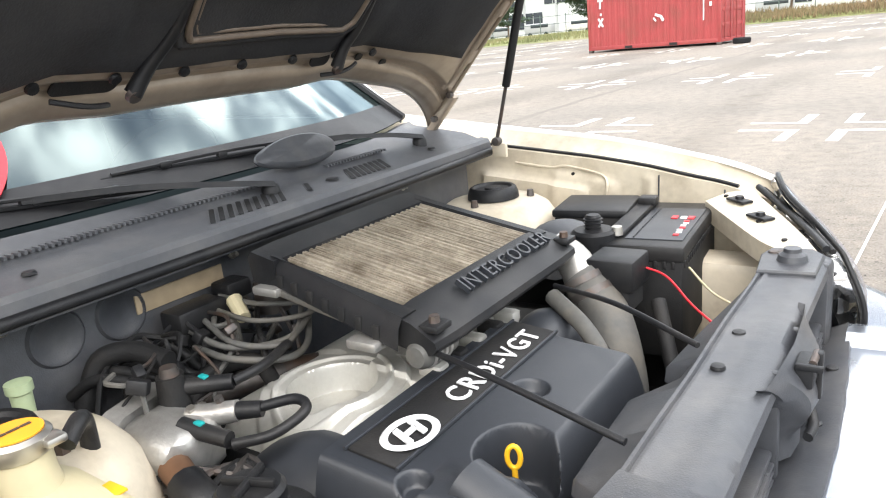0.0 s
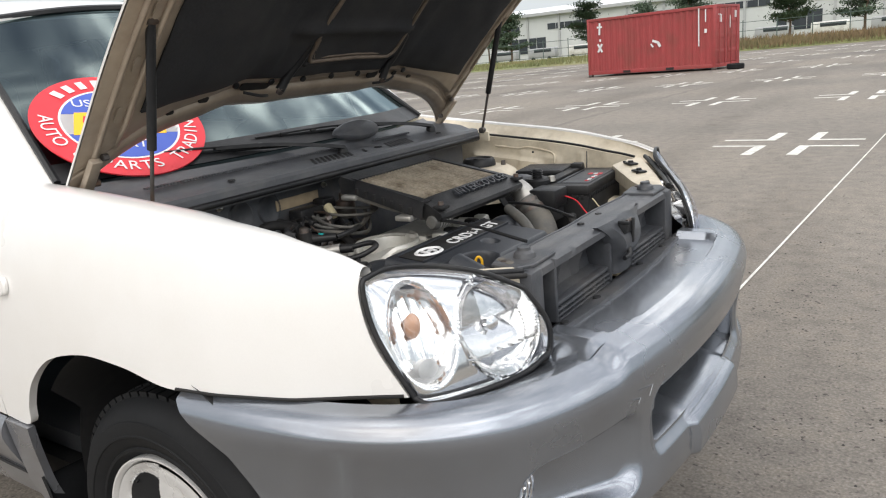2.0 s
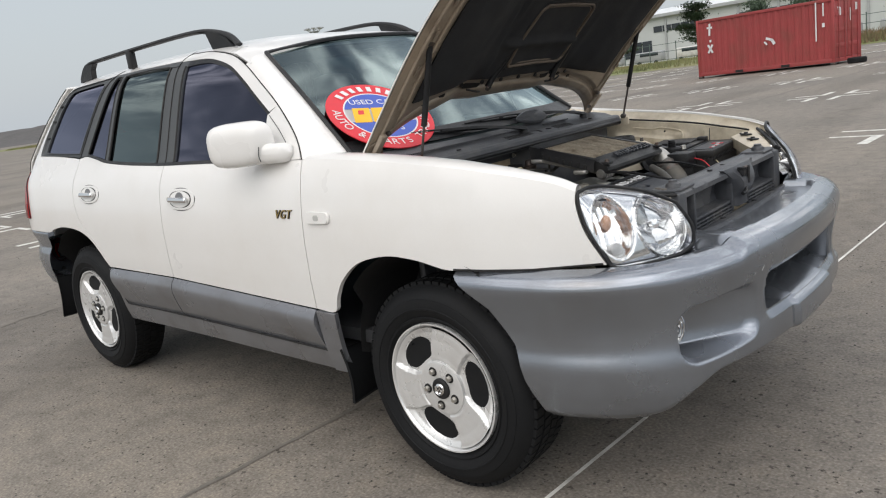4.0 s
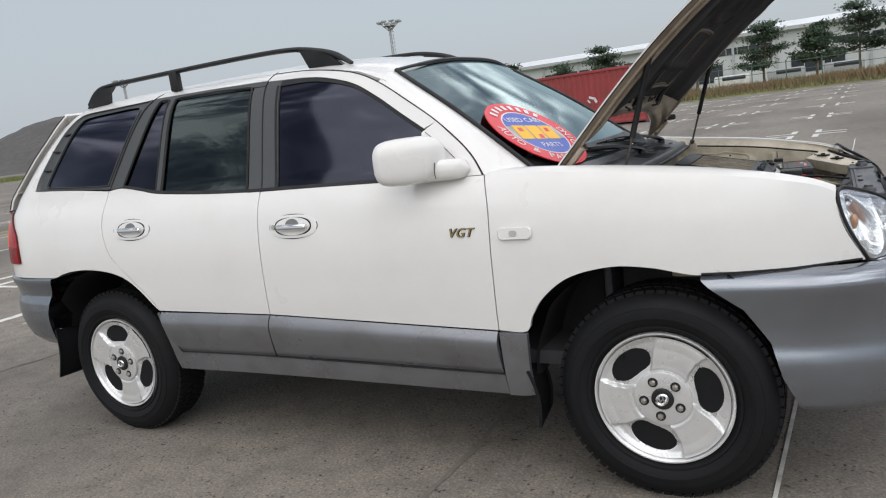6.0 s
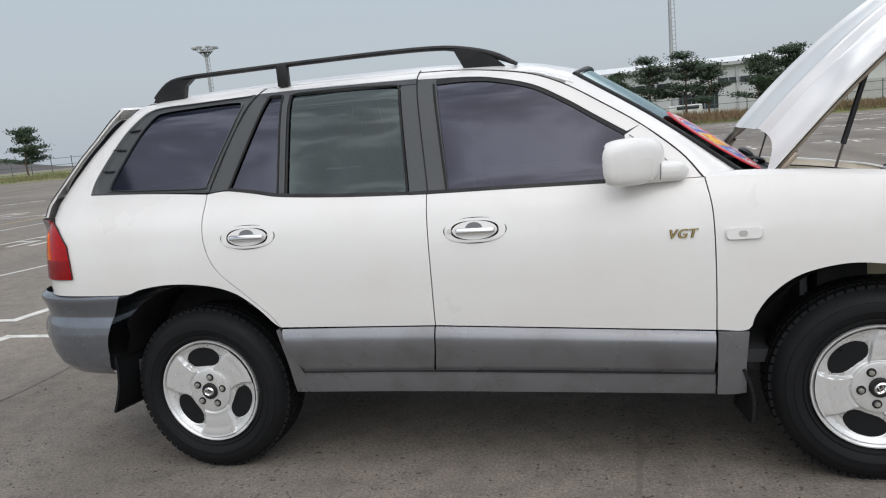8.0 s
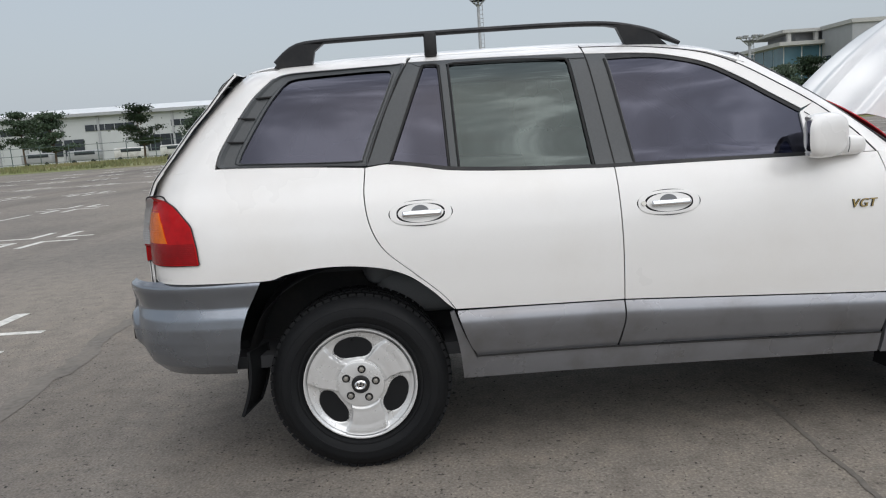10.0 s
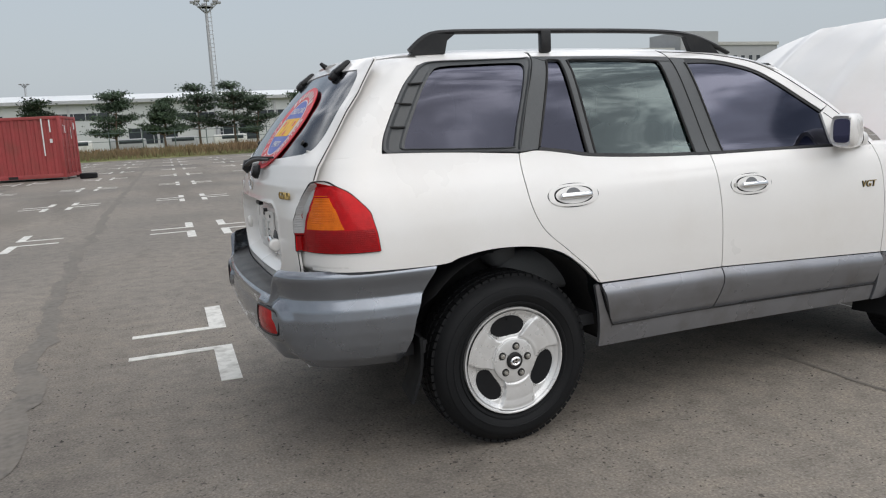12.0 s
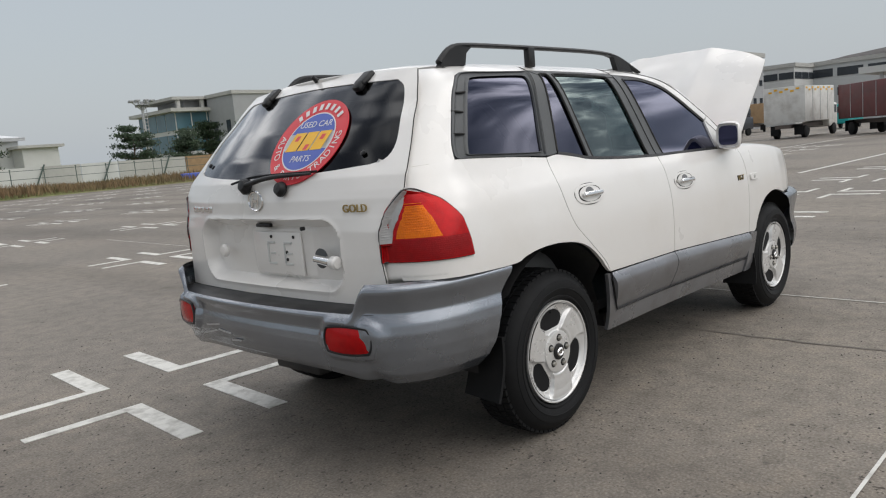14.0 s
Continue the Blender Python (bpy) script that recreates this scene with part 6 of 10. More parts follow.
# ---- tail lamps, wrapped round the corner ----
for side in SIDES:
    lamp = None
    def corner(u, z, off):
        """u from 0 at the gate's edge to 1 at the flank's tip, round the body's corner."""
        ye = float(np.interp(z, *GE))
        tip_x = float(np.interp(z, [0.885, 0.95, 1.03, 1.10, 1.145], [-1.862, -1.868, -1.885, -1.945, -2.02]))
        xs_ = np.linspace(-2.112 + float(rear_shift(z)), tip_x, 24)
        way = np.array([(gate_x(ye, z, ye), ye)] + [(x, float(half(x, z))) for x in xs_ if float(half(x, z)) > ye])
        s = np.r_[0, np.cumsum(np.linalg.norm(np.diff(way, axis=0), axis=1))]
        p = np.array([np.interp(u * s[-1], s, way[:, k]) for k in (0, 1)])
        q = np.array([np.interp(min(1, u + 0.05) * s[-1], s, way[:, k]) for k in (0, 1)]) - np.array([np.interp(max(0, u - 0.05) * s[-1], s, way[:, k]) for k in (0, 1)])
        q /= np.linalg.norm(q) + 1e-9
        p = p + np.array([-q[1], q[0]]) * off
        return (p[0], side * p[1], z)
    def lens(name, us, zs, material, off, label, parent):
        g = []
        for a in np.linspace(0, 1, 16):
            g.append([corner(us[0](b) + (us[1](b) - us[0](b)) * a, b, off) for b in np.linspace(*zs, 14)])
        v, fc = sheet(np.array(g), 0.012, (-0.7, side * 0.7, 0))
        return raw(name, v, fc, material, parent, label, 50)
    lamp = lens("tail_lamp", (lambda z: 0.0, lambda z: 1.0), (0.885, 1.145), REDLENS, 0.010, "red, amber and clear wraparound tail lamp", car)
    lens("clear_lens", (lambda z: 0.0, lambda z: 0.14 + 0.17 * (z - 0.96) / 0.17), (0.955, 1.138), CLEARLENS, 0.0125, "grey clear ribbed lens", lamp)
    lens("amber_lens", (lambda z: 0.19 + 0.17 * (z - 0.96) / 0.17, lambda z: 0.68 - 0.12 * (z - 0.97) / 0.15), (0.970, 1.085), AMBERLENS, 0.0125, "amber indicator lens", lamp)
    lens("lower_lens", (lambda z: 0.015, lambda z: 0.985), (0.890, 0.966), DEEPRED, 0.0118, "darker red lower lens", lamp)
    for z0 in np.linspace(0.972, 1.125, 18):
        tube([corner(u, z0, 0.0135) for u in np.linspace(0.02, 0.13, 4)], 0.0012, 4, CLEARLENS, "lens_rib", lamp, n=4)
    for z0 in np.linspace(0.995, 1.092, 12):
        tube([corner(u, z0, 0.0137) for u in np.linspace(0.30, 0.58, 4)], 0.0012, 4, AMBERLENS, "lens_rib", lamp, n=4)
    ring = [corner(0, z, 0.006) for z in np.linspace(0.885, 1.143, 14)] + [corner(1, z, 0.006) for z in np.linspace(1.143, 0.885, 14)] + [corner(u, 0.885, 0.006) for u in np.linspace(1, 0, 10)]
    tube(ring, 0.0032, 6, BLACK, "lamp_gasket", lamp, n=90)

# body-coloured corner below each tail lamp
for side in SIDES:
    g = []
    for z in np.linspace(0.795, 0.884, 12):
        ye = float(np.interp(z, *GE)) + 0.004
        xs_ = np.linspace(-2.112, -1.98, 16)
        tuck = 0.022 * max(0.0, min(1.0, (0.822 - z) / 0.020))
        way = [(gate_x(ye, z, ye) + 0.004 + tuck, ye)] + [(x + tuck, float(half(x, z)) - tuck) for x in xs_]
        g.append([(x, side * y, z) for x, y in polyline(way, 24)])
    v, fc = sheet(np.array(g), 0.0, (-0.7, side * 0.7, 0))
    raw("corner_panel", v, fc, PAINT, car, smooth=60)


# ---- bumpers ----
class Plan:
    """A curve in plan, run round a corner, on which a skin of given depth and height stands."""

    def __init__(self, pts, n=400):
        self.p = spline(pts, n)
        self.s = np.r_[0, np.cumsum(np.linalg.norm(np.diff(self.p, axis=0), axis=1))]
        t = np.gradient(self.p, axis=0)
        t /= np.linalg.norm(t, axis=1, keepdims=True)
        self.n = np.stack([t[:, 1], -t[:, 0]], 1)
        c = self.p.mean(0) * 0
        flip = ((self.p - c) * self.n).sum(1).mean() < 0
        if flip:
            self.n = -self.n

    def at(self, s, d, z):
        x, y = (np.interp(s, self.s, self.p[:, k]) for k in (0, 1))
        nx, ny = (np.interp(s, self.s, self.n[:, k]) for k in (0, 1))
        return np.stack([x + nx * d, y + ny * d, z], -1)

    def s_of_y(self, y):
        return np.interp(y, self.p[:, 1], self.s)


half_front = [(1.44, -0.902), (1.62, -0.890), (1.80, -0.860), (1.95, -0.795), (2.07, -0.685), (2.145, -0.52), (2.19, -0.28), (2.205, 0.0)]
front_plan = Plan(half_front + [(x, -y) for x, y in half_front[-2::-1]])
LEN_F = front_plan.s[-1]
# depth (outwards) over height: a rounded upper roll, a hollow, and a ledge low down
FB = ([0.325, 0.335, 0.36, 0.42, 0.48, 0.505, 0.525, 0.55, 0.60, 0.66, 0.72, 0.75, 0.775, 0.79, 0.797], [-0.075, -0.045, -0.018, -0.002, 0.003, 0.001, -0.005, -0.012, -0.013, -0.003, 0.011, 0.012, -0.003, -0.024, -0.05])
# eased, so that the rolls run into one another
FZ = np.linspace(0.325, 0.797, 160)
FD = np.interp(FZ, *FB)
ease = np.convolve(np.pad(FD, 6, mode="edge"), np.ones(13) / 13, "valid")
blend = np.clip(np.minimum(FZ - 0.345, 0.775 - FZ) / 0.03, 0, 1)
FB = (FZ, FD * (1 - blend) + ease * blend)


def front_grid():
    ns, nz = 340, 110
    g = np.zeros((ns, nz, 3))
    keep = np.ones((ns - 1, nz - 1), bool)
    for j, q in enumerate(np.linspace(0, 1, nz)):
        z0 = 0.325 + q * 0.472
        x_arch = np.interp(z0, [0.325, 0.354, 0.459, 0.57, 0.68, 0.755, 0.777, 0.80], [1.735, 1.715, 1.668, 1.640, 1.57, 1.475, 1.452, 1.452])
        s0 = np.interp(x_arch, front_plan.p[:200, 0], front_plan.s[:200])
        s = np.linspace(s0, LEN_F - s0, ns)
        y = front_plan.at(s, 0, np.zeros(ns))[:, 1]
        # the lower edge rises towards the middle
        w = np.clip((0.80 - np.abs(y)) / 0.24, 0, 1)
        w = w * w * (3 - 2 * w)
        zlow = 0.325 + 0.105 * w
        lamp_w = np.clip((np.abs(y) - 0.445) / 0.055, 0, 1)
        lamp_w = lamp_w * lamp_w * (3 - 2 * lamp_w)
        z = zlow + q * (0.797 - 0.016 * lamp_w - zlow)
        edge = np.clip((z - zlow) / 0.03, 0, 1)
        d = np.interp(z + 0.016 * lamp_w * np.clip((z - 0.70) / 0.08, 0, 1), *FB) - 0.05 * (1 - edge) ** 2 * w
        p = front_plan.at(s, d, z)
        # scoop holding the fog lamp, deepest outboard
        a = np.abs(y)
        dd = np.clip(-sdf_round(a - 0.545, z - 0.575 - 0.05 * (0.56 - a), 0.30, 0.175, 0.055) / 0.030, 0, 1)
        dd = dd * dd * (3 - 2 * dd)
        p[:, 0] -= dd * (0.012 + 0.095 * np.clip((a - 0.40) / 0.20, 0, 1))
        # wide central opening, with the plate block standing proud under it
        hole = sdf_round(y, z - 0.602, 0.70, 0.150, 0.03)
        p[:, 0] -= 0.012 * np.clip(-hole / 0.020 + 0.3, 0, 1)
        block_d = sdf_round(y, z - 0.475, 0.36, 0.13, 0.015)
        p[:, 0] += 0.014 * np.clip(-block_d / 0.010, 0, 1)
        g[:, j] = p
    yc = (g[:-1, :-1, 1] + g[1:, 1:, 1]) / 2
    zc = (g[:-1, :-1, 2] + g[1:, 1:, 2]) / 2
    keep &= sdf_round(yc, zc - 0.602, 0.645, 0.118, 0.02) > 0
    return g, keep


fg, keep = front_grid()
ns, nz = fg.shape[:2]
vv = [tuple(p) for p in fg.reshape(-1, 3)]
ff = [(i * nz + j, (i + 1) * nz + j, (i + 1) * nz + j + 1, i * nz + j + 1) for i in range(ns - 1) for j in range(nz - 1) if keep[i, j]]
bumper = raw("front_bumper", vv, ff, GREY, car, "metallic grey front bumper with scratches", 45)
edge_tube([(1.455, 0.782), (1.631, 0.7815), (1.77, 0.784), (1.885, 0.789)], 0.0034, ENGINEBLACK, "bumper_gap", both, 0.001)
# pale scuffs on the upper roll
for y0, z0, w0, tilt in ((-0.38, 0.700, 0.07, 9), (-0.42, 0.688, 0.04, 3)):
    e = front_plan.at(front_plan.s_of_y(y0), float(np.interp(z0, *FB)) + 0.0006, 0.0)
    part("scuff", boxbm(0, 0, 0, w0, 0.0022, 0.0012, 0.0, Matrix.Translation((e[0], y0, z0)) @ REAR_FACE @ pose(0, 0, 0, 0, 180 + 9, 0) @ pose(0, 0, 0, 0, 0, tilt)), CLEARLENS, bumper, "pale scratch in the paint")
# top deck of the bumper, with the stepped shelf
rows = []
for s in np.linspace(front_plan.s_of_y(-0.80), front_plan.s_of_y(0.80), 260):
    e = front_plan.at(s, np.interp(0.797, *FB), 0.797)
    y = e[1]
    a = abs(y)
    inner = float(np.interp(a, [0, 0.45, 0.52, 0.60, 0.68, 0.74, 0.80], [2.000, 1.998, 1.985, 1.965, 1.940, 1.905, 1.86]))
    inner = min(inner, e[0] - 0.004)
    deep = e[0] - inner
    lamp = max(0, min(1, (a - 0.445) / 0.055))
    lamp = lamp * lamp * (3 - 2 * lamp)
    row = []
    for q in np.linspace(0, 1, 40):
        run = q * deep
        xi = e[0] - run
        # the tray that takes the hood's nose, with a cut corner at each end
        end = 0.405 - 0.35 * max(0, 0.045 - run)
        tray = min(max(0, min(1, (end - a) / 0.018)), max(0, min(1, (run - 0.014) / 0.005)))
        z = 0.797 - (0.016 + 0.038 * q) * lamp + 0.007 * math.sin(min(run / 0.03, 1) * 1.57) - 0.019 * tray
        row.append((xi, y * (1 - 0.02 * q), z))
    rows.append(row)
v, fc = sheet(np.array(rows), 0.01, (0, 0, 1))
raw("bumper_deck", v, fc, GREY, bumper, smooth=28)
line = []
for y in np.linspace(-0.392, 0.392, 40):
    e = front_plan.at(front_plan.s_of_y(y), np.interp(0.797, *FB), 0.797)
    line.append((e[0] - 0.0195, y * 0.997, 0.7865))
tube(line, 0.0022, 5, TRIM, "tray_line", bumper, n=80)
# dark hollow behind the opening, with the sloped shelf and its pockets
part("air_slot", boxbm(2.035, 0, 0.605, 0.05, 0.74, 0.19), WELL, bumper, "dark recessed air slot")
rows = []
for y in np.linspace(-0.335, 0.335, 46):
    e = front_plan.at(front_plan.s_of_y(y), -0.012, 0.0)[0]
    up = float(np.clip((0.185 - abs(y)) / 0.03, 0, 1))
    rows.append([(2.03, y, 0.548 + 0.030 * up), (2.10, y, 0.546 + 0.022 * up), (e - 0.015, y, 0.535 + 0.012 * up), (e, y, 0.522 + 0.016 * up), (e + 0.004, y, 0.50)])
v, fc = sheet(np.array(rows), 0.0)
raw("slot_shelf", v, fc, GREY, bumper, smooth=40)
for y in (-0.34, 0.34):
    part("slot_wall", boxbm(2.105, y, 0.603, 0.12, 0.012, 0.14, 0.004), GREY, bumper)
for y in (-0.16, 0.0, 0.16):
    part("slot_vane", boxbm(2.07, y, 0.62, 0.04, 0.008, 0.09, 0.002), TRIM, bumper)
part("under_tray", boxbm(1.93, 0, 0.440, 0.30, 1.10, 0.02, 0.008), BLACK, bumper)
for side in SIDES:
    fogl = part("fog_lamp", lathe(bmesh.new(), [(0.001, 0.012), (0.03, 0.010), (0.044, 0.002), (0.050, 0.0), (0.054, -0.01), (0.054, -0.05)], (2.012, side * 0.640, 0.575), (0.92, side * 0.12, 0.0), 28), LAMPGREY, bumper, "round clear fog lamp")
    for r in (0.018, 0.032, 0.043):
        part("lens_ring", lathe(bmesh.new(), [(r - 0.0015, 0.010), (r, 0.014), (r + 0.0015, 0.010)], (2.015, side * 0.640, 0.575), (0.92, side * 0.12, 0.0), 28), CHROME, fogl)

half_rear = [(-1.56, -0.908), (-1.75, -0.905), (-1.92, -0.888), (-2.05, -0.848), (-2.15, -0.775), (-2.215, -0.66), (-2.25, -0.45), (-2.268, -0.2), (-2.272, 0.0)]
rear_plan = Plan(half_rear + [(x, -y) for x, y in half_rear[-2::-1]])
LEN_R = rear_plan.s[-1]
RB = ([0.405, 0.425, 0.47, 0.52, 0.57, 0.62, 0.66, 0.70, 0.735, 0.77, 0.79, 0.806], [-0.15, -0.075, -0.028, -0.006, 0.006, 0.010, 0.005, -0.010, -0.002, 0.012, 0.012, -0.012])
ns, nz = 180, 60
g = np.zeros((ns, nz, 3))
for j, q in enumerate(np.linspace(0, 1, nz)):
    z_mid = 0.405 + q * 0.401
    x_arch = np.interp(z_mid, [0.405, 0.43, 0.53, 0.60, 0.69, 0.77, 0.806], [-1.80, -1.795, -1.752, -1.738, -1.705, -1.655, -1.638])
    s0 = np.interp(-x_arch, -rear_plan.p[:200, 0], rear_plan.s[:200])
    s = np.linspace(s0, LEN_R - s0, ns)
    y = rear_plan.at(s, 0, np.zeros(ns))[:, 1]
    w = np.clip((np.abs(y) - 0.605) / 0.075, 0, 1)
    w = w * w * (3 - 2 * w)
    ztop = 0.706 + 0.110 * w
    zlow = 0.405 + 0.055 * (1 - np.clip(np.abs(y) / 0.75, 0, 1) ** 4)
    z = zlow + q * (ztop - zlow)
    d = np.interp(0.405 + q * 0.401, *RB) * (0.45 + 0.55 * w) 
    p = rear_plan.at(s, d, z)
    # pod round each reflector
    pod = np.clip(1 - np.maximum(0, sdf_round(np.abs(y) - 0.60, z - 0.612, 0.26, 0.125, 0.06)) / 0.028, 0, 1)
    p[:, 0] -= 0.018 * pod * pod * (3 - 2 * pod) * (np.abs(y) < 0.9)
    g[:, j] = p
v, fc = sheet(g)
rbumper = raw("rear_bumper", v, fc, GREY, car, "metallic grey rear bumper with scuffs", 45)
rows = []
for y in np.linspace(-0.70, 0.70, 50):
    s = rear_plan.s_of_y(y)
    e = rear_plan.at(s, -0.006, 0.0)
    back = gate_x(y, 0.74, 0.72) - 0.004
    rows.append([(e[0], y, 0.704), (e[0] * 0.7 + back * 0.3, y, 0.716), (e[0] * 0.3 + back * 0.7, y, 0.718), (back, y, 0.722)])
v, fc = sheet(np.array(rows))
raw("step_pad", v, fc, BLACK, rbumper, "dark grey textured step pad", 40)
for side in SIDES:
    g = []
    for a in np.linspace(-1, 1, 18):
        row = []
        for b in np.linspace(-1, 1, 12):
            k = math.sqrt(max(0, 1 - 0.26 * b * b)), math.sqrt(max(0, 1 - 0.26 * a * a))
            y0, z0 = 0.596 + 0.090 * a * k[0] / 0.87, 0.612 + 0.046 * b * k[1] / 0.87
            s = rear_plan.s_of_y(-y0)
            p = rear_plan.at(s, 0.021 + 0.010 * (1 - a * a) * (1 - b * b), z0)
            row.append((p[0], side * -p[1], p[2]))
        g.append(row)
    v, fc = sheet(np.array(g), 0.02, (-1, 0, 0))
    refl = raw("reflector", v, fc, REDLENS, rbumper, "red rear fog lamp lens", 50)
    loop = [g[i][0] for i in range(18)] + [g[17][j] for j in range(1, 12)] + [g[i][11] for i in range(16, -1, -1)] + [g[0][j] for j in range(10, -1, -1)]
    tube(loop, 0.005, 6, BLACK, "reflector_gasket", refl, n=70)
part("tow_cover", boxbm(-2.13, -0.18, 0.440, 0.12, 0.30, 0.05, 0.015), BLACK, rbumper)
# pale scrapes low on the middle of the bumper
for y0, z0, w0, tilt in ((0.30, 0.585, 0.16, 7), (0.22, 0.562, 0.10, -5), (0.36, 0.545, 0.13, 12), (0.12, 0.535, 0.07, 4)):
    e = rear_plan.at(rear_plan.s_of_y(y0), 0.0, z0)
    part("scuff", boxbm(0, 0, 0, w0, 0.007, 0.0016, 0.0, Matrix.Translation((e[0] - 0.0055, y0, z0)) @ REAR_FACE @ pose(0, 0, 0, 0, 0, tilt)), CLEARLENS, rbumper, "pale scrape in the paint")

# mud flaps and wheel wells
for side in SIDES:
    for x0, yy, z0, z1, nm in ((-1.745, 0.80, 0.275, 0.53, 0), (0.845, 0.80, 0.235, 0.44, 1)):
        g = []
        for a in np.linspace(0, 1, 8):
            g.append([(x0 + 0.02 * math.sin(q * 3) + 0.045 * (q if nm == 0 else -q * 0.6) - 0.03 * a * (1 if nm == 0 else -1), side * (yy - 0.10 + 0.205 * a), z0 + (z1 - z0) * q - 0.02 * (1 - a) * q) for q in np.linspace(0, 1, 8)])
        v, fc = sheet(np.array(g), 0.012, (-1, 0, 0))
        raw("mud_flap", v, fc, RUBBER, car, "black rubber mud flap", 40)
    for x0 in WHEELS_X:
        g = []
        for a in np.linspace(3, 177, 60):
            yo = 0.80 + 0.09 * min(1, max(0, (min(a, 180 - a) - 30) / 14))
            r = 0.455 + 0.025 * math.sin(radians(a))
            g.append([(x0 + r * math.cos(radians(a)), side * y, 0.355 + r * math.sin(radians(a))) for y in (yo, 0.78, 0.62, 0.52)])
        v, fc = sheet(np.array(g))
        raw("wheel_well", v, fc, WELL, car, "black plastic wheel well liner", 60)
        g = [[(x0 + r * math.cos(radians(a)), side * 0.52, 0.355 + r * math.sin(radians(a))) for r in (0.02, 0.5)] for a in np.linspace(3, 177, 30)]
        v, fc = sheet(np.array(g))
        raw("wheel_well", v, fc, WELL, car, "black plastic wheel well liner", 60)
part("underbody", boxbm(0.0, 0, 0.375, 1.62, 1.60, 0.06), WELL, car)
part("underbody", boxbm(-1.95, 0, 0.48, 0.34, 1.30, 0.06), WELL, car)
part("underbody", boxbm(1.90, 0, 0.44, 0.26, 1.10, 0.06), WELL, car)
part("underbody", boxbm(0.0, 0, 0.40, 4.0, 0.95, 0.05), WELL, car)
for x0 in WHEELS_X:
    part("axle", cyl(bmesh.new(), (x0, -0.72, 0.33), (x0, 0.72, 0.33), 0.035, seg=12), STEEL, car)


# ---- wheels ----
def make_wheel():
    w = new("wheel")
    w.parent, w.empty_display_size = car, 0.1
    w["label"] = "silver three-spoke alloy wheel with a black all-season tyre"
    R = 0.358
    prof = [(0.222, -0.020), (0.232, -0.008), (0.236, -0.003), (0.240, 0.004), (0.246, 0.005), (0.249, 0.001), (0.262, 0.008), (0.274, 0.0115), (0.2755, 0.014), (0.2795, 0.0142), (0.281, 0.0118), (0.300, 0.0108), (0.308, 0.0085), (0.3095, 0.0055), (0.320, 0.001), (0.333, -0.010), (0.346, -0.026), (0.3535, -0.040), (0.357, -0.060),
            (R, -0.11), (0.357, -0.165), (0.3535, -0.185), (0.340, -0.205), (0.300, -0.232), (0.25, -0.228), (0.222, -0.210)]
    part("tyre", lathe(bmesh.new(), prof, (0, 0, 0), (0, -1, 0), 96), RUBBER, w, "black tyre with a blocky tread")
    # tread blocks: shoulder lugs and ribs
    v, f = [], []
    def lug(a0, a1, y0, y1, r0, r1, skew=0.0):
        b = len(v)
        for r in (r0, r1):
            for a, y in ((a0, y0), (a1, y0), (a1 + skew, y1), (a0 + skew, y1)):
                v.append((r * math.cos(a), y, r * math.sin(a)))
        f.extend([(b + 4, b + 5, b + 6, b + 7), (b, b + 1, b + 5, b + 4), (b + 1, b + 2, b + 6, b + 5), (b + 2, b + 3, b + 7, b + 6), (b + 3, b, b + 4, b + 7)])
    n = 66
    for k in range(n):
        a = 2 * math.pi * k / n
        da = 2 * math.pi / n
        lug(a, a + da * 0.78, 0.030, 0.066, 0.340, 0.3600, 0.012)
        lug(a + 0.5 * da, a + da * 1.3, 0.072, 0.104, 0.350, 0.3625, 0.02)
        lug(a, a + da * 0.8, 0.110, 0.142, 0.350, 0.3625, -0.02)
        lug(a + 0.3 * da, a + da * 1.08, 0.150, 0.190, 0.340, 0.3600, -0.012)
    tb = raw("tread", v, f, RUBBER, w, "tread blocks", 0)
    tb["kind"] = "stuff"
    # rim barrel and lip
    lip = [(0.150, -0.19), (0.200, -0.19), (0.203, -0.06), (0.206, -0.022), (0.213, -0.006), (0.220, 0.001), (0.2245, 0.001), (0.2255, -0.012), (0.212, -0.2), (0.150, -0.2), (0.150, -0.19)]
    part("rim_barrel", lathe(bmesh.new(), lip, (0, 0, 0), (0, -1, 0), 96), ALLOY, w)
    # face with three kidney-shaped windows and bevelled broad spokes
    na, nr = 270, 50
    rr = np.linspace(0.030, 0.210, nr)
    aa = 2 * np.pi * np.arange(na) / na
    A, R_ = np.meshgrid(aa, rr, indexing="ij")
    rel = (A - radians(92) + np.pi / 3) % (2 * np.pi / 3) - np.pi / 3
    deg = np.degrees(rel)
    u = (rel * 0.150 + 0.004) / 0.066
    wv_ = (R_ - 0.150 - 0.010 * rel) / 0.0375
    sd = np.abs(u) ** 2.6 + np.abs(wv_) ** 2.2 - 1
    st = lambda lo, hi, x: np.clip((x - lo) / (hi - lo), 0, 1) ** 2 * (3 - 2 * np.clip((x - lo) / (hi - lo), 0, 1))
    # a sunk dish round each window, and between them a raised blade with a hard edge that runs out to the rim
    dep = np.interp(R_, [0.03, 0.090, 0.096, 0.115, 0.17, 0.192, 0.202, 0.210], [-0.012, -0.012, -0.017, -0.020, -0.020, -0.016, -0.010, -0.006])
    edge_r = np.interp(R_, [0.09, 0.12, 0.16, 0.205], [20, 29, 31, 29])
    edge_l = np.interp(R_, [0.09, 0.12, 0.16, 0.205], [-20, -29, -34, -41])
    blade = st(0.0, 3.4, np.maximum(deg - edge_r, edge_l - deg)) * st(0.086, 0.104, R_) * (1 - 0.55 * st(0.190, 0.208, R_))
    crown = 0.004 * np.sin(np.pi * np.clip((R_ - 0.09) / 0.12, 0, 1))
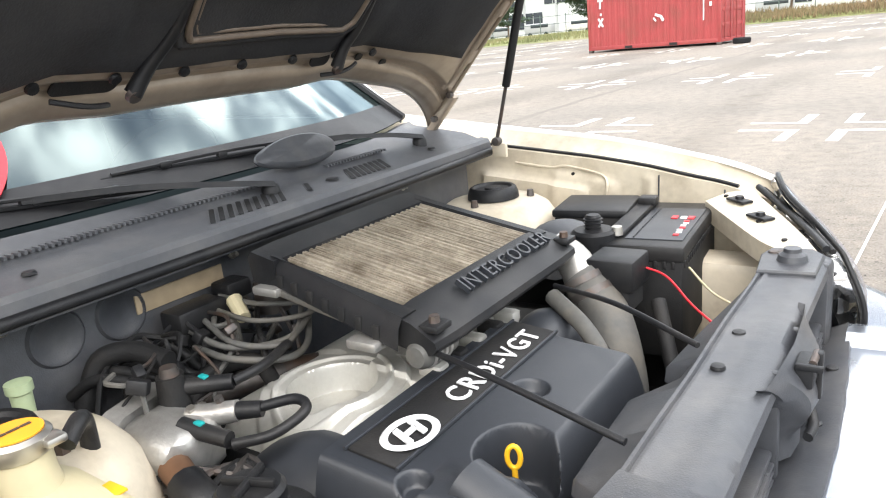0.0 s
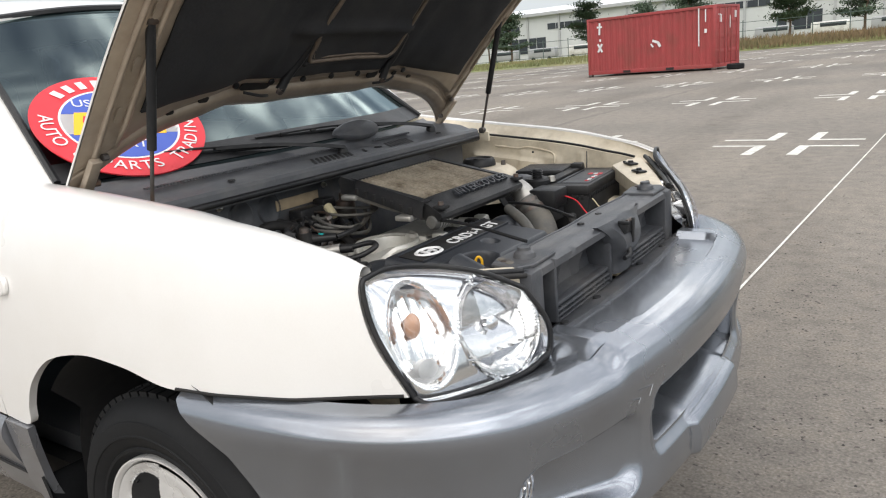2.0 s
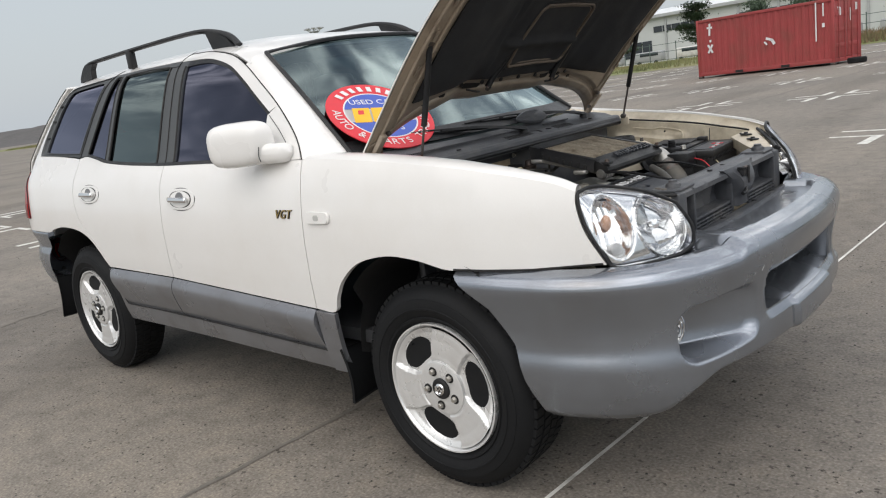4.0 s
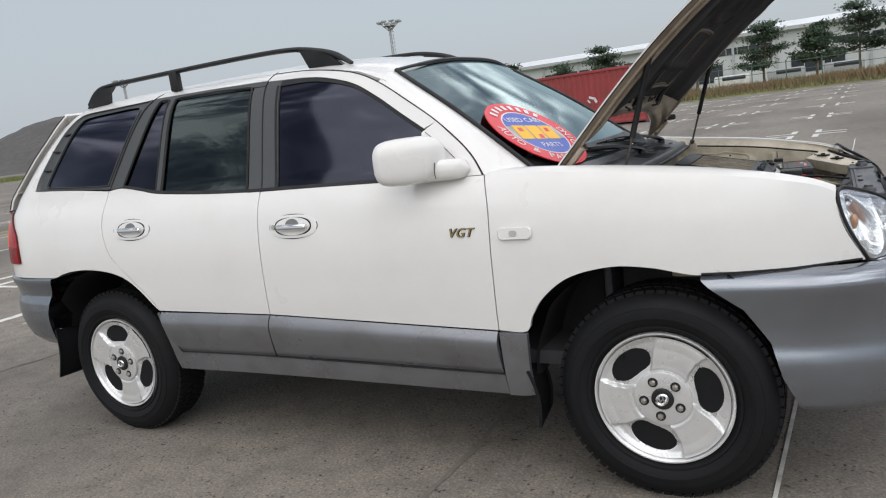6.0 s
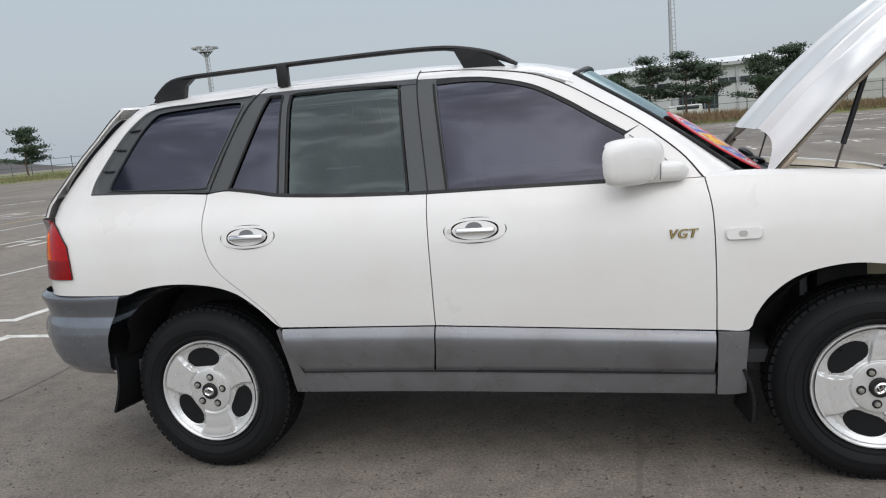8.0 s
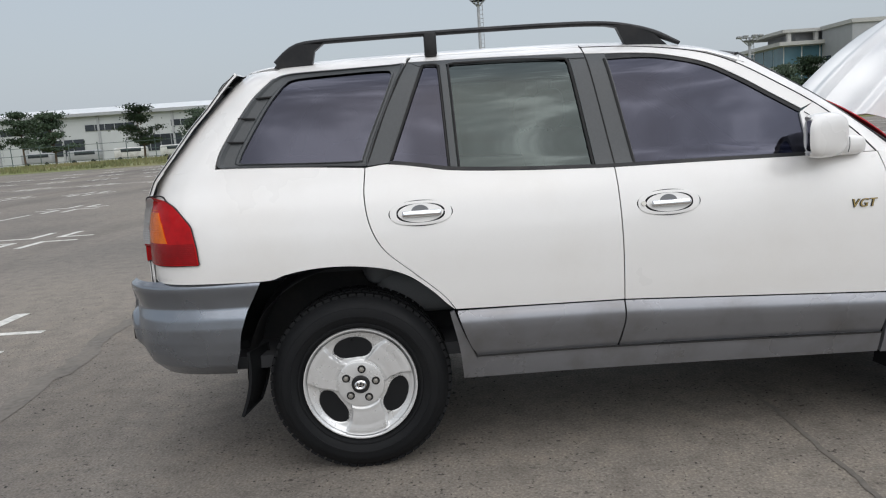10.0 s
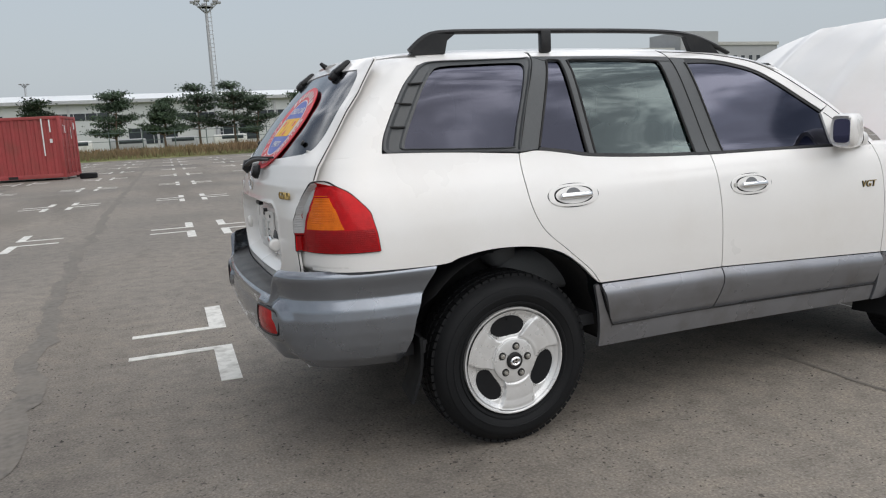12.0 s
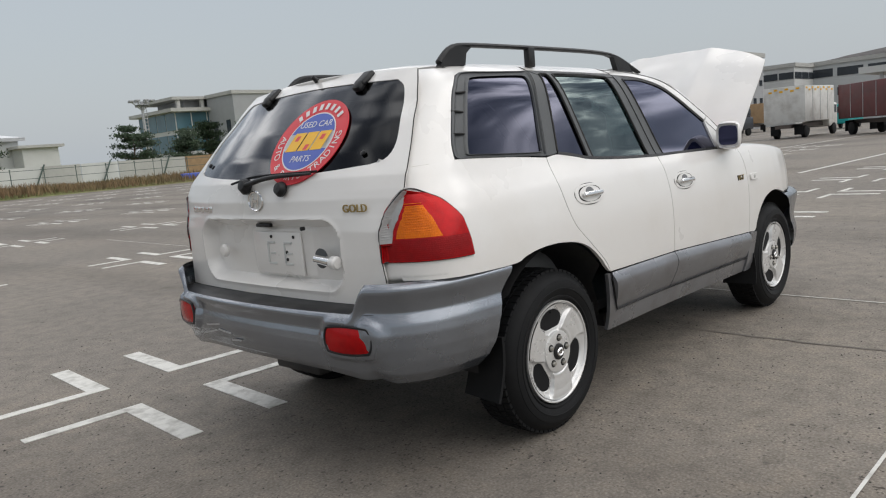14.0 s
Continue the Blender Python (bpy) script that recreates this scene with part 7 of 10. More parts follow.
    dep = dep + (0.0125 + crown) * blade - 0.010 * (1 - st(-0.05, 0.35, sd)) - 0.040 * (1 - st(-0.55, -0.02, sd))
    fv_ = np.stack([R_ * np.cos(A), -dep, R_ * np.sin(A)], -1).reshape(-1, 3)
    ff_ = [(i * nr + k, ((i + 1) % na) * nr + k, ((i + 1) % na) * nr + k + 1, i * nr + k + 1) for i in range(na) for k in range(nr - 1) if sd[i, k] > -0.52]
    raw("spokes", fv_, ff_, ALLOY, w, "three broad silver spokes", 32)
    part("hub_disc", lathe(bmesh.new(), [(0.094, -0.016), (0.092, -0.004), (0.086, -0.002), (0.036, -0.004), (0.035, -0.014)], (0, 0, 0), (0, -1, 0), 48), ALLOY, w)
    part("hub_cap", lathe(bmesh.new(), [(0.035, -0.010), (0.0355, 0.002), (0.031, 0.006), (0.001, 0.0085)], (0, 0, 0), (0, -1, 0), 28), ENGINEBLACK, w, "black hub cap")
    badge_ring(Matrix.Translation((0, -0.0085, 0)), 0.019, 0.014, Matrix(((1, 0, 0, 0), (0, 0, -1, 0), (0, 1, 0, 0), (0, 0, 0, 1))), CHROME, w)
    for k in range(5):
        a = radians(75 + 72 * k)
        c = Vector((0.0615 * math.cos(a), 0, 0.0615 * math.sin(a)))
        part("nut_seat", lathe(bmesh.new(), [(0.0165, -0.003), (0.0160, -0.0010), (0.001, -0.0012)], c, (0, -1, 0), 20), ENGINEBLACK, w, "dark nut seat")
        part("lug_nut", lathe(bmesh.new(), [(0.0105, -0.02), (0.0105, 0.004), (0.0075, 0.010), (0.001, 0.011)], c, (0, -1, 0), 6), ZINC, w)
    part("brake_disc", lathe(bmesh.new(), [(0.06, -0.075), (0.145, -0.075), (0.145, -0.10), (0.06, -0.10)], (0, 0, 0), (0, -1, 0), 40), STEEL, w, "rusty brake disc")
    part("brake_shield", lathe(bmesh.new(), [(0.001, -0.13), (0.195, -0.13), (0.195, -0.135), (0.001, -0.135)], (0, 0, 0), (0, -1, 0), 40), WELL, w)
    part("caliper", boxbm(0.10, 0.085, 0.06, 0.06, 0.07, 0.12, 0.012), STEEL, w)
    part("valve", cyl(bmesh.new(), (0, 0.03, 0.186), (0, 0.012, 0.178), 0.003, seg=8), RUBBER, w)
    return w


wheel0 = make_wheel()
WHEEL_Y = 0.872
wheel0.matrix_basis = pose(WHEELS_X[0], -WHEEL_Y, 0.358, 0, -42, 0)
copy_thing(wheel0, pose(WHEELS_X[1], -WHEEL_Y, 0.358, 0, -7, 0))
copy_thing(wheel0, pose(WHEELS_X[0], WHEEL_Y, 0.358, 0, 50, 180))
copy_thing(wheel0, pose(WHEELS_X[1], WHEEL_Y, 0.358, 0, 20, 180))


# ---- door furniture, mirrors, badges, rails ----
def side_frame(x, z, side, off=0.0):
    """A pose on the flank: x along the car's nose-ward for the right-hand flank, z out of the panel."""
    e = 0.01
    p = Vector(on_body(np.array([x, z]), side, off))
    px, pz = Vector(on_body(np.array([x + e, z]), side, off)), Vector(on_body(np.array([x, z + e]), side, off))
    ax = (px - p).normalized()
    az = (pz - p).normalized()
    if side == 1:
        ax = -ax
    n = ax.cross(az).normalized()
    az = n.cross(ax)
    return Matrix(((ax.x, az.x, n.x, p.x), (ax.y, az.y, n.y, p.y), (ax.z, az.z, n.z, p.z), (0, 0, 0, 1)))


for side, doors_ in zip(SIDES, zip(fdoor, rdoor)):
    for (x, z), door, key in zip(((-0.078, 0.997), (-1.020, 1.021)), doors_, (True, False)):
        m = side_frame(x, z, side, 0.0)
        bm = bmesh.new()
        n = 40
        rings = []
        for rr_, d in ((1.0, 0.0005), (0.99, 0.0025), (0.95, 0.0032), (0.78, 0.0030), (0.62, -0.016), (0.001, -0.022)):
            ring = []
            for k in range(n):
                t = 2 * math.pi * k / n
                ring.append(bm.verts.new(m @ Vector((0.118 * rr_ * math.copysign(abs(math.cos(t)) ** 0.8, math.cos(t)), 0.047 * rr_ * math.copysign(abs(math.sin(t)) ** 0.8, math.sin(t)), d + 0.0))))
            rings.append(ring)
        for a, b in zip(rings[:4], rings[1:4]):
            for k in range(n):
                bm.faces.new((a[k], a[(k + 1) % n], b[(k + 1) % n], b[k]))
        cup = part("handle_cup", bm, PAINT, door, "white oval handle surround")
        bm = bmesh.new()
        prism(bm, [(0.086 * math.cos(2 * math.pi * k / 30), 0.036 * math.sin(2 * math.pi * k / 30)) for k in range(30)], 0.0015, m @ Matrix.Translation((0, 0, 0.0035)))
        part("handle_recess", bm, PAINT, cup)
        bm = bmesh.new()
        prism(bm, [(0.034 * math.cos(math.pi * k / 14), 0.004 + 0.026 * math.sin(math.pi * k / 14)) for k in range(15)], 0.0015, m @ Matrix.Translation((-0.002, 0, 0.0052)))
        part("finger_notch", bm, SEATGREY, cup, "grey finger notch")
        part("grip", boxbm(0, 0, 0, 0.150, 0.024, 0.018, 0.008, m @ Matrix.Translation((0.004, -0.004, 0.018)), 3), CHROME, cup, "chrome pull grip")
        part("outline", lathe(bmesh.new(), [(0.117, 0), (0.1195, 0.0016), (0.122, 0)], (0, 0, 0), "z", 48), BLACK, cup)
        ob = bpy.data.objects[cup.name]
        last = cup.children[-1]
        last.data.transform(m @ Matrix.Diagonal((1, 0.41, 1, 1)))
        if key:
            part("lock", cyl(bmesh.new(), m @ Vector((-0.097, 0.0, 0.001)), m @ Vector((-0.097, 0, 0.009)), 0.0095, seg=14), ZINC, cup)
    # side repeater and badge
    m = side_frame(0.868, 0.934, side, 0.001)
    bm = prism(bmesh.new(), rounded(0.122, 0.042, 0.016), 0.010, m, 0.004)
    fend = part("side_repeater", bm, PAINT, car, "small white side marker lens")
    part("repeater_centre", prism(bmesh.new(), rounded(0.028, 0.020, 0.008), 0.003, m @ Matrix.Translation((-0.004, 0, 0.009)), 0.001), CONCRETE, fend)
    m = side_frame(0.662, 0.942, side, 0.002)
    letters("VGT", 0.046, m, GOLDBADGE, doors_[0], "badge_lettering", 0.007, 1.12, 0.3, "slanted gold letters badge")
    for k, dx in enumerate((-0.0022, 0.0022)):
        letters("VGT", 0.046, m @ pose(dx, 0, -0.0006 - 0.0004 * k), BLACK, doors_[0], "badge_edge", 0.0045, 1.12, 0.3, "black edge of the badge")

    # door mirror
    mir = new("door_mirror")
    mir.parent, mir["label"] = car, "white door mirror housing"
    bm = bmesh.new()
    bmesh.ops.create_uvsphere(bm, u_segments=32, v_segments=18, radius=1.0)
    for vt in bm.verts:
        c = vt.co
        px = math.copysign(abs(c.x) ** 0.75, c.x) * 0.094
        slim = 1 - 0.34 * max(0.0, (px + 0.02) / 0.114)
        vt.co = Vector((px, math.copysign(abs(c.y) ** 0.55, c.y) * 0.090 * slim, math.copysign(abs(c.z) ** 0.62, c.z) * 0.083))
        if vt.co.x < -0.060:
            vt.co.x = -0.060 + 0.010 * (abs(vt.co.y) < 0.075 and abs(vt.co.z) < 0.066)
        vt.co.z += 0.014 * vt.co.y * (vt.co.z > 0)
        vt.co.y -= side * 0.70 * max(0.0, px + 0.045)
    base = Matrix.Translation((0.490, side * 0.948, 1.209)) @ pose(0, 0, 0, 0, 0, side * 20)
    bmesh.ops.transform(bm, matrix=base, verts=bm.verts)
    part("housing", bm, PAINT, mir, smooth=50)
    pane = [(math.copysign(abs(math.cos(t)) ** 0.45, math.cos(t)) * 0.068, math.copysign(abs(math.sin(t)) ** 0.45, math.sin(t)) * 0.056) for t in np.linspace(0, 2 * math.pi, 40, endpoint=False)]
    part("mirror_glass", prism(bmesh.new(), pane, 0.003, base @ Matrix(((0, 0, 1, -0.0535), (1, 0, 0, 0), (0, 1, 0, 0.001), (0, 0, 0, 1)))), MIRROR, mir, "dark mirror glass")
    g = []
    for k in np.linspace(0, 1, 14):
        c = Vector((0.485, side * 0.905, 1.168)).lerp(Vector((0.700, side * 0.848, 1.162)), k)
        fat = (1 - max(0, (k - 0.80) / 0.2) ** 2.5) ** 0.5 if k < 1 else 0.02
        rz, rn = (0.041 - 0.006 * k) * fat, 0.036 * fat
        g.append([(c.x, c.y + side * rn * math.copysign(abs(math.cos(t)) ** 0.7, math.cos(t)), c.z + rz * math.copysign(abs(math.sin(t)) ** 0.7, math.sin(t))) for t in np.linspace(0, 2 * math.pi, 24)])
    v, fc = sheet(np.array(g))
    arm = raw("mirror_arm", v, fc, PAINT, mir, smooth=50)
    tube([(0.602, side * 0.917, 1.195), (0.600, side * 0.922, 1.165), (0.598, side * 0.916, 1.140)], 0.0018, 5, TRIM, "arm_joint", arm, n=10)

    # roof rail with three feet
    rail = new("roof_rail")
    rail.parent, rail["label"] = car, "black roof rail on three feet"
    yr = 0.545
    path = [(-1.525, 1.672), (-1.475, 1.700), (-1.39, 1.711), (-1.25, 1.714), (-0.9, 1.717), (-0.45, 1.717), (-0.22, 1.709), (-0.10, 1.688), (0.0, 1.655), (0.085, 1.612)]
    pts = spline([(x, side * (yr + 0.02 * (x > 0.02)), z) for x, z in [(-1.568, 1.632)] + path], 60)
    hgt = np.interp(np.linspace(0, 1, 60), [0, 0.05, 0.12, 0.85, 0.94, 1.0], [0.016, 0.014, 0.011, 0.011, 0.015, 0.008])
    wid = 0.017
    v, fc = [], []
    tg = np.gradient(pts, axis=0)
    tg /= np.linalg.norm(tg, axis=1, keepdims=True)
    for i in range(60):
        upv = np.cross(tg[i], (0, 1, 0))
        upv *= 1 if upv[2] > 0 else -1
        for k in range(10):
            a = 2 * math.pi * k / 10
            v.append(tuple(pts[i] + upv * hgt[i] * math.sin(a) + np.array([0, 1, 0]) * wid * math.cos(a)))
    for i in range(59):
        for k in range(10):
            fc.append((i * 10 + k, i * 10 + (k + 1) % 10, (i + 1) * 10 + (k + 1) % 10, (i + 1) * 10 + k))
    fc += [tuple(range(10)), tuple(range(590, 600))]
    raw("bar", v, fc, BLACK, rail, smooth=50)
    part("foot", boxbm(-0.935, side * (yr + 0.004), 1.672, 0.052, 0.034, 0.095, 0.008), BLACK, rail)
    for x0, x1, z1 in ((-1.585, -1.385, 1.68), (-0.13, 0.075, 1.672)):
        bm = bmesh.new()
        lo = float(np.interp((x0 + x1) / 2, *ZD)) - 0.005
        out = [(x0 + 0.008, lo), (x0 + 0.165, lo + 0.005), (x0 + 0.178, 1.675), (x0 + 0.215, 1.702), (x0 + 0.11, 1.704), (x0 + 0.055, 1.672)] if x0 < -1 else [(x0 - 0.005, lo + 0.028), (x1, lo - 0.015), (x1 - 0.09, 1.655), (x0 + 0.02, 1.694), (x0 - 0.12, 1.706), (x0 - 0.04, 1.690)]
        prism(bm, [(a, b) for a, b in out], 0.030, Matrix(((1, 0, 0, 0), (0, 0, -side, side * (yr + 0.017)), (0, 1, 0, 0), (0, 0, 0, 1))))
        part("foot", bm, BLACK, rail)


# ---- headlamps ----
for side in SIDES:
    def q(pts):
        return [(x, side * y, z) for x, y, z in pts]
    def outline(n, k):
        le = on_body(spline([(1.897, 0.780), (1.847, 0.880), (1.827, 0.945), (1.822, 0.984)], k), side, -0.006)
        to = spline([tuple(le[-1])] + q([(1.834, 0.702, 0.990), (1.865, 0.62, 0.973), (1.92, 0.545, 0.944), (1.975, 0.488, 0.903)]), n)
        ri = spline(q([(2.014, 0.470, 0.775), (2.013, 0.464, 0.815), (2.002, 0.468, 0.850), (1.975, 0.488, 0.903)]), k)
        bo = spline([tuple(le[0])] + q([(1.928, 0.74, 0.772), (1.972, 0.65, 0.766), (2.003, 0.55, 0.764), (2.014, 0.470, 0.775)]), n)
        return bo, to, le, ri
    out = np.array([0.80, side * 0.52, 0.30])

    def swollen(n, k):
        uu, vv_ = np.meshgrid(np.linspace(0, 1, n), np.linspace(0, 1, k), indexing="ij")
        return coons(*outline(n, k)) + out * (0.042 * (np.sin(np.pi * uu) * np.sin(np.pi * vv_)) ** 0.50)[..., None]
    bot, top, left, right = outline(34, 24)
    lamp = new("headlamp")
    lamp.parent, lamp["label"] = car, "large clear headlamp with a mirrored reflector"
    v, fc = sheet(swollen(34, 24))
    raw("lens", v, fc, LAMPGLASS, lamp, "clear lens", 60)
    rim = np.concatenate([bot, right[1:], top[::-1][1:], left[::-1][1:]])
    tube((rim + out * 0.005 + np.array([0, 0, 0.003])).tolist(), 0.0052, 8, BLACK, "gasket", lamp, n=110, straight=True)
    # silvered inner shell with the two bowls sunk into it
    ax = np.array([0.86, side * 0.42, 0.22])
    ax = ax / np.linalg.norm(ax)
    c1 = np.array([1.950, side * 0.560, 0.858])
    c2 = np.array([1.880, side * 0.700, 0.880])
    grid = swollen(110, 80)
    rel1, rel2 = grid - c1, grid - c2
    r1 = np.linalg.norm(rel1 - (rel1 @ ax)[..., None] * ax, axis=-1) / 0.088
    acr = np.cross(ax, (0, 0, 1))
    acr /= np.linalg.norm(acr)
    h2, w2 = (rel2 - (rel2 @ ax)[..., None] * ax)[..., 2] / 0.094, (rel2 @ acr) / 0.058
    r2 = np.hypot(h2, w2)
    # main bowl in flat steps, one above another and side by side
    q1 = np.clip(1 - r1 ** 2, 0, 1)
    hz, wz = rel1[..., 2] / 0.088, (rel1 @ acr) / 0.088
    row1, col1 = np.floor((hz + 1) * 1.6), np.floor((wz + 1) * 0.8)
    hc, wc = (row1 + 0.5) / 1.6 - 1, (col1 + 0.5) / 0.8 - 1
    flat1 = np.clip(1.05 - 0.9 * (hc ** 2 + wc ** 2), 0.12, 1) + 0.45 * (hz - hc) * np.where(row1 % 2 > 0, 1, -1) - 0.5 * wc * (wz - wc)
    inside = np.clip((1 - r1) / 0.10, 0, 1)
    sink = np.full(grid.shape[:2], 0.018)
    sink += 0.050 * inside * np.clip(flat1, 0.0, 1.2) + 0.010 * q1
    # indicator bowl: a smooth deep oval with upright flutes on its floor
    q2 = np.clip((1 - r2) / 0.35, 0, 1)
    sink += (0.042 * q2 * q2 * (3 - 2 * q2) + 0.0035 * q2 * np.abs(np.sin(w2 * 9.0))) * (r1 > 1.02)
    sink -= 0.007 * np.exp(-((r1 - 1.04) / 0.035) ** 2)
    edge_u = np.minimum(np.linspace(0, 1, 110), 1 - np.linspace(0, 1, 110))[:, None] * np.ones((1, 80))
    edge_v = np.minimum(np.linspace(0, 1, 80), 1 - np.linspace(0, 1, 80))[None] * np.ones((110, 1))
    sink *= np.clip(np.minimum(edge_u, edge_v) / 0.05, 0.15, 1)
    v, fc = sheet(grid - out * sink[..., None])
    raw("reflector", v, fc, REFLECTOR, lamp, "silvered reflector shell with two bowls", 22)
    c1, c2, ax = Vector(c1), Vector(c2), Vector(ax)
    part("bulb_shield", lathe(bmesh.new(), [(0.001, 0.012), (0.013, 0.008), (0.016, -0.02), (0.014, -0.04)], c1 - ax * 0.012, ax, 18), CHROME, lamp)
    bm = bmesh.new()
    bmesh.ops.create_uvsphere(bm, u_segments=16, v_segments=10, radius=0.012, matrix=Matrix.Translation(c2 - ax * 0.016 + Vector((0, 0, 0.012))) @ Matrix.Diagonal((1.1, 1.5, 1.9, 1)))
    part("indicator_bulb", bm, mat("brown_bulb_coat", (0.42, 0.22, 0.12), 0.3, vary=0.3, grain=60), lamp, "brownish bulb")
    part("side_bulb", lathe(bmesh.new(), [(0.001, 0.004), (0.016, 0.003), (0.020, 0), (0.020, -0.02)], c2 + Vector((0.018, 0, -0.066)), ax, 18), CLEARLENS, lamp)


# ---- raised hood ----
HA = radians(47.6)
hd, hn = np.array([math.cos(HA), 0, math.sin(HA)]), np.array([-math.sin(HA), 0, math.cos(HA)])
HO = np.array([0.955, 0.0, 1.105])


def hood_uv(u, v):
    """The outer skin: u from hinge edge 0 to nose 1, v across from -1 to 1."""
    a = abs(v)
    u0 = 0.166 * (1 - a ** 5.2)
    u1 = 0.865 + 0.20 * (1 - a ** 3.2)
    length = u0 + (u1 - u0) * u
    wide = 0.757 - 0.045 * max(0, (length - 0.55) / 0.5) ** 2 * (0.4 + a)
    y = v * wide
    crown = 0.056 * (1 - a ** 2.0) + 0.018 * max(0.0, 1 - abs(a - 0.42) / 0.16)
    droop = -0.11 * max(0, (length - 0.25) / 0.8) ** 2.2
    tuck = -0.005 * a ** 10
    return HO + hd * length + hn * (crown + droop + tuck) + np.array([0, y - 0.010, 0])


N1, N2 = 50, 61
outer = np.array([[hood_uv(u, v) for v in np.linspace(-1, 1, N2)] for u in np.linspace(0, 1, N1)])
v, fc = sheet(outer, 0.005, hn)
hood = raw("hood", v, fc, PAINT, car, "white raised hood with a beige underside", 40)
# underside frame in beige, with a raised border and the felt pad


def frame_depth(u, v):
    """How far the stamped frame stands under the skin: rolled lip, groove, flange."""
    d = 0.006 + 0.034 * math.sin(math.pi * min(1, 6 * min(1 - u, (1 - abs(v)) * 1.2 + 0.01)) / 2)
    return min(d, float(np.interp(u, [0, 0.006, 0.018, 0.030, 0.058, 0.070, 0.078, 0.090, 0.11, 0.16], [0.002, 0.012, 0.022, 0.026, 0.029, 0.026, 0.017, 0.020, 0.036, 0.040])))


US = np.concatenate([np.linspace(0, 0.16, 34), np.linspace(0.18, 1, 34)])
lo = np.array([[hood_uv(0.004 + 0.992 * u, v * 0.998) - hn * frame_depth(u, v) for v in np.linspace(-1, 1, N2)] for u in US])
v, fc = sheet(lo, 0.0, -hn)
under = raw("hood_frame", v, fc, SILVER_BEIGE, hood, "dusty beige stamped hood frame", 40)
def felt(u, v):
    d = 0.016
    seam = min(abs(abs(v) - 0.40 - 0.16 * (u - 0.3)), 0.05) / 0.05
    puff = 0.020 * (0.35 + 0.65 * seam ** 0.7) * min(1, 8 * min(u, 1 - u)) ** 0.5 * min(1, 8 * (1 - abs(v))) ** 0.5
    dent = 0.0
    if abs(v) < 0.38:
        puff *= 0.45
        dent = 0.014 * max(0, 1 - abs(u - 0.22) / 0.04) + 0.014 * max(0, 1 - abs(u - 0.72) / 0.04)
        r = math.hypot((u - 0.62) / 0.12, v / 0.26)
        dent += 0.020 * max(0, 1 - abs(r - 0.9) / 0.35)
    lump = 0.004 * noise.noise(Vector((u * 9, v * 9, 3)))
    return d + puff + dent + lump
fu, fv = np.linspace(0.135, 0.965, 60), np.linspace(-0.855, 0.855, 80)
pad = np.array([[hood_uv(u + 0.075 * abs(v / 0.855) ** 6 * (0.965 - u), v * (1 - 0.05 * (u > 0.9))) - hn * (0.030 + felt((u - 0.135) / 0.83, v / 0.855)) for v in fv] for u in fu])
v, fc = sheet(pad, 0.03, -hn)
raw("insulation_pad", v, fc, FOAM, hood, "black padded felt insulation", 50)


def under_hood(length, y, off):
    """A point below the skin at a length from the hinge line and a breadth y."""
    return Vector(HO + hd * length + np.array([0, y, 0]) + hn * off)


# openings in the rear flange
HM = Matrix(((0, hd[0], hn[0], 0), (1, 0, 0, 0), (0, hd[2], hn[2], 0), (0, 0, 0, 1)))
for y, length, w, h, skew in ((-0.255, 0.252, 0.105, 0.034, 0.25), (0.205, 0.258, 0.050, 0.030, -0.1), (0.345, 0.240, 0.020, 0.018, 0.0), (0.415, 0.228, 0.022, 0.020, 0.0), (-0.425, 0.232, 0.030, 0.018, 0.0), (-0.52, 0.212, 0.020, 0.016, 0.0)):
    a = abs(y) / 0.742
    uu = (length - 0.166 * (1 - a ** 5.2)) / (0.865 + 0.20 * (1 - a ** 3.2) - 0.166 * (1 - a ** 5.2))
    p = Vector(hood_uv(uu, y / 0.742) - hn * (frame_depth(uu, y / 0.742) + 0.0035))
    shape = [(q[0] + skew * q[1], q[1] * (1 + skew * q[0] / w)) for q in rounded(w, h, min(w, h) * 0.42, 5)]
    part("frame_hole", prism(bmesh.new(), shape, 0.003, Matrix.Translation(p) @ HM), ENGINEBLACK, hood)
for k in range(7):
    y = -0.34 + 0.115 * k
    a = abs(y) / 0.742
    p = Vector(hood_uv(0.118, y / 0.742) - hn * 0.040)
    part("pad_clip", lathe(bmesh.new(), [(0.010, 0.0), (0.008, 0.005), (0.001, 0.006)], p, tuple(-hn), 12), BLACK, hood)
# pressed panel in the middle of the pad, with a worn bronze edge
frame_loop = [(-0.150, 0.345), (0.025, 0.350), (0.185, 0.345), (0.207, 0.362), (0.212, 0.46), (0.205, 0.60), (0.18, 0.62), (0.025, 0.625), (-0.13, 0.62), (-0.155, 0.60), (-0.165, 0.46), (-0.160, 0.362), (-0.150, 0.345)]
for grow, off, r, m in ((1.0, -0.002, 0.0055, BRONZE), (0.93, 0.002, 0.0035, BRONZE), (1.07, 0.006, 0.010, FOAM)):
    tube([tuple(under_hood(0.485 + (l - 0.485) * grow, 0.025 + (y - 0.025) * grow, off - 0.11 * max(0, (l - 0.25) / 0.8) ** 2.2)) for y, l in frame_loop], r, 8, m, "panel_edge", hood, n=90, straight=True)
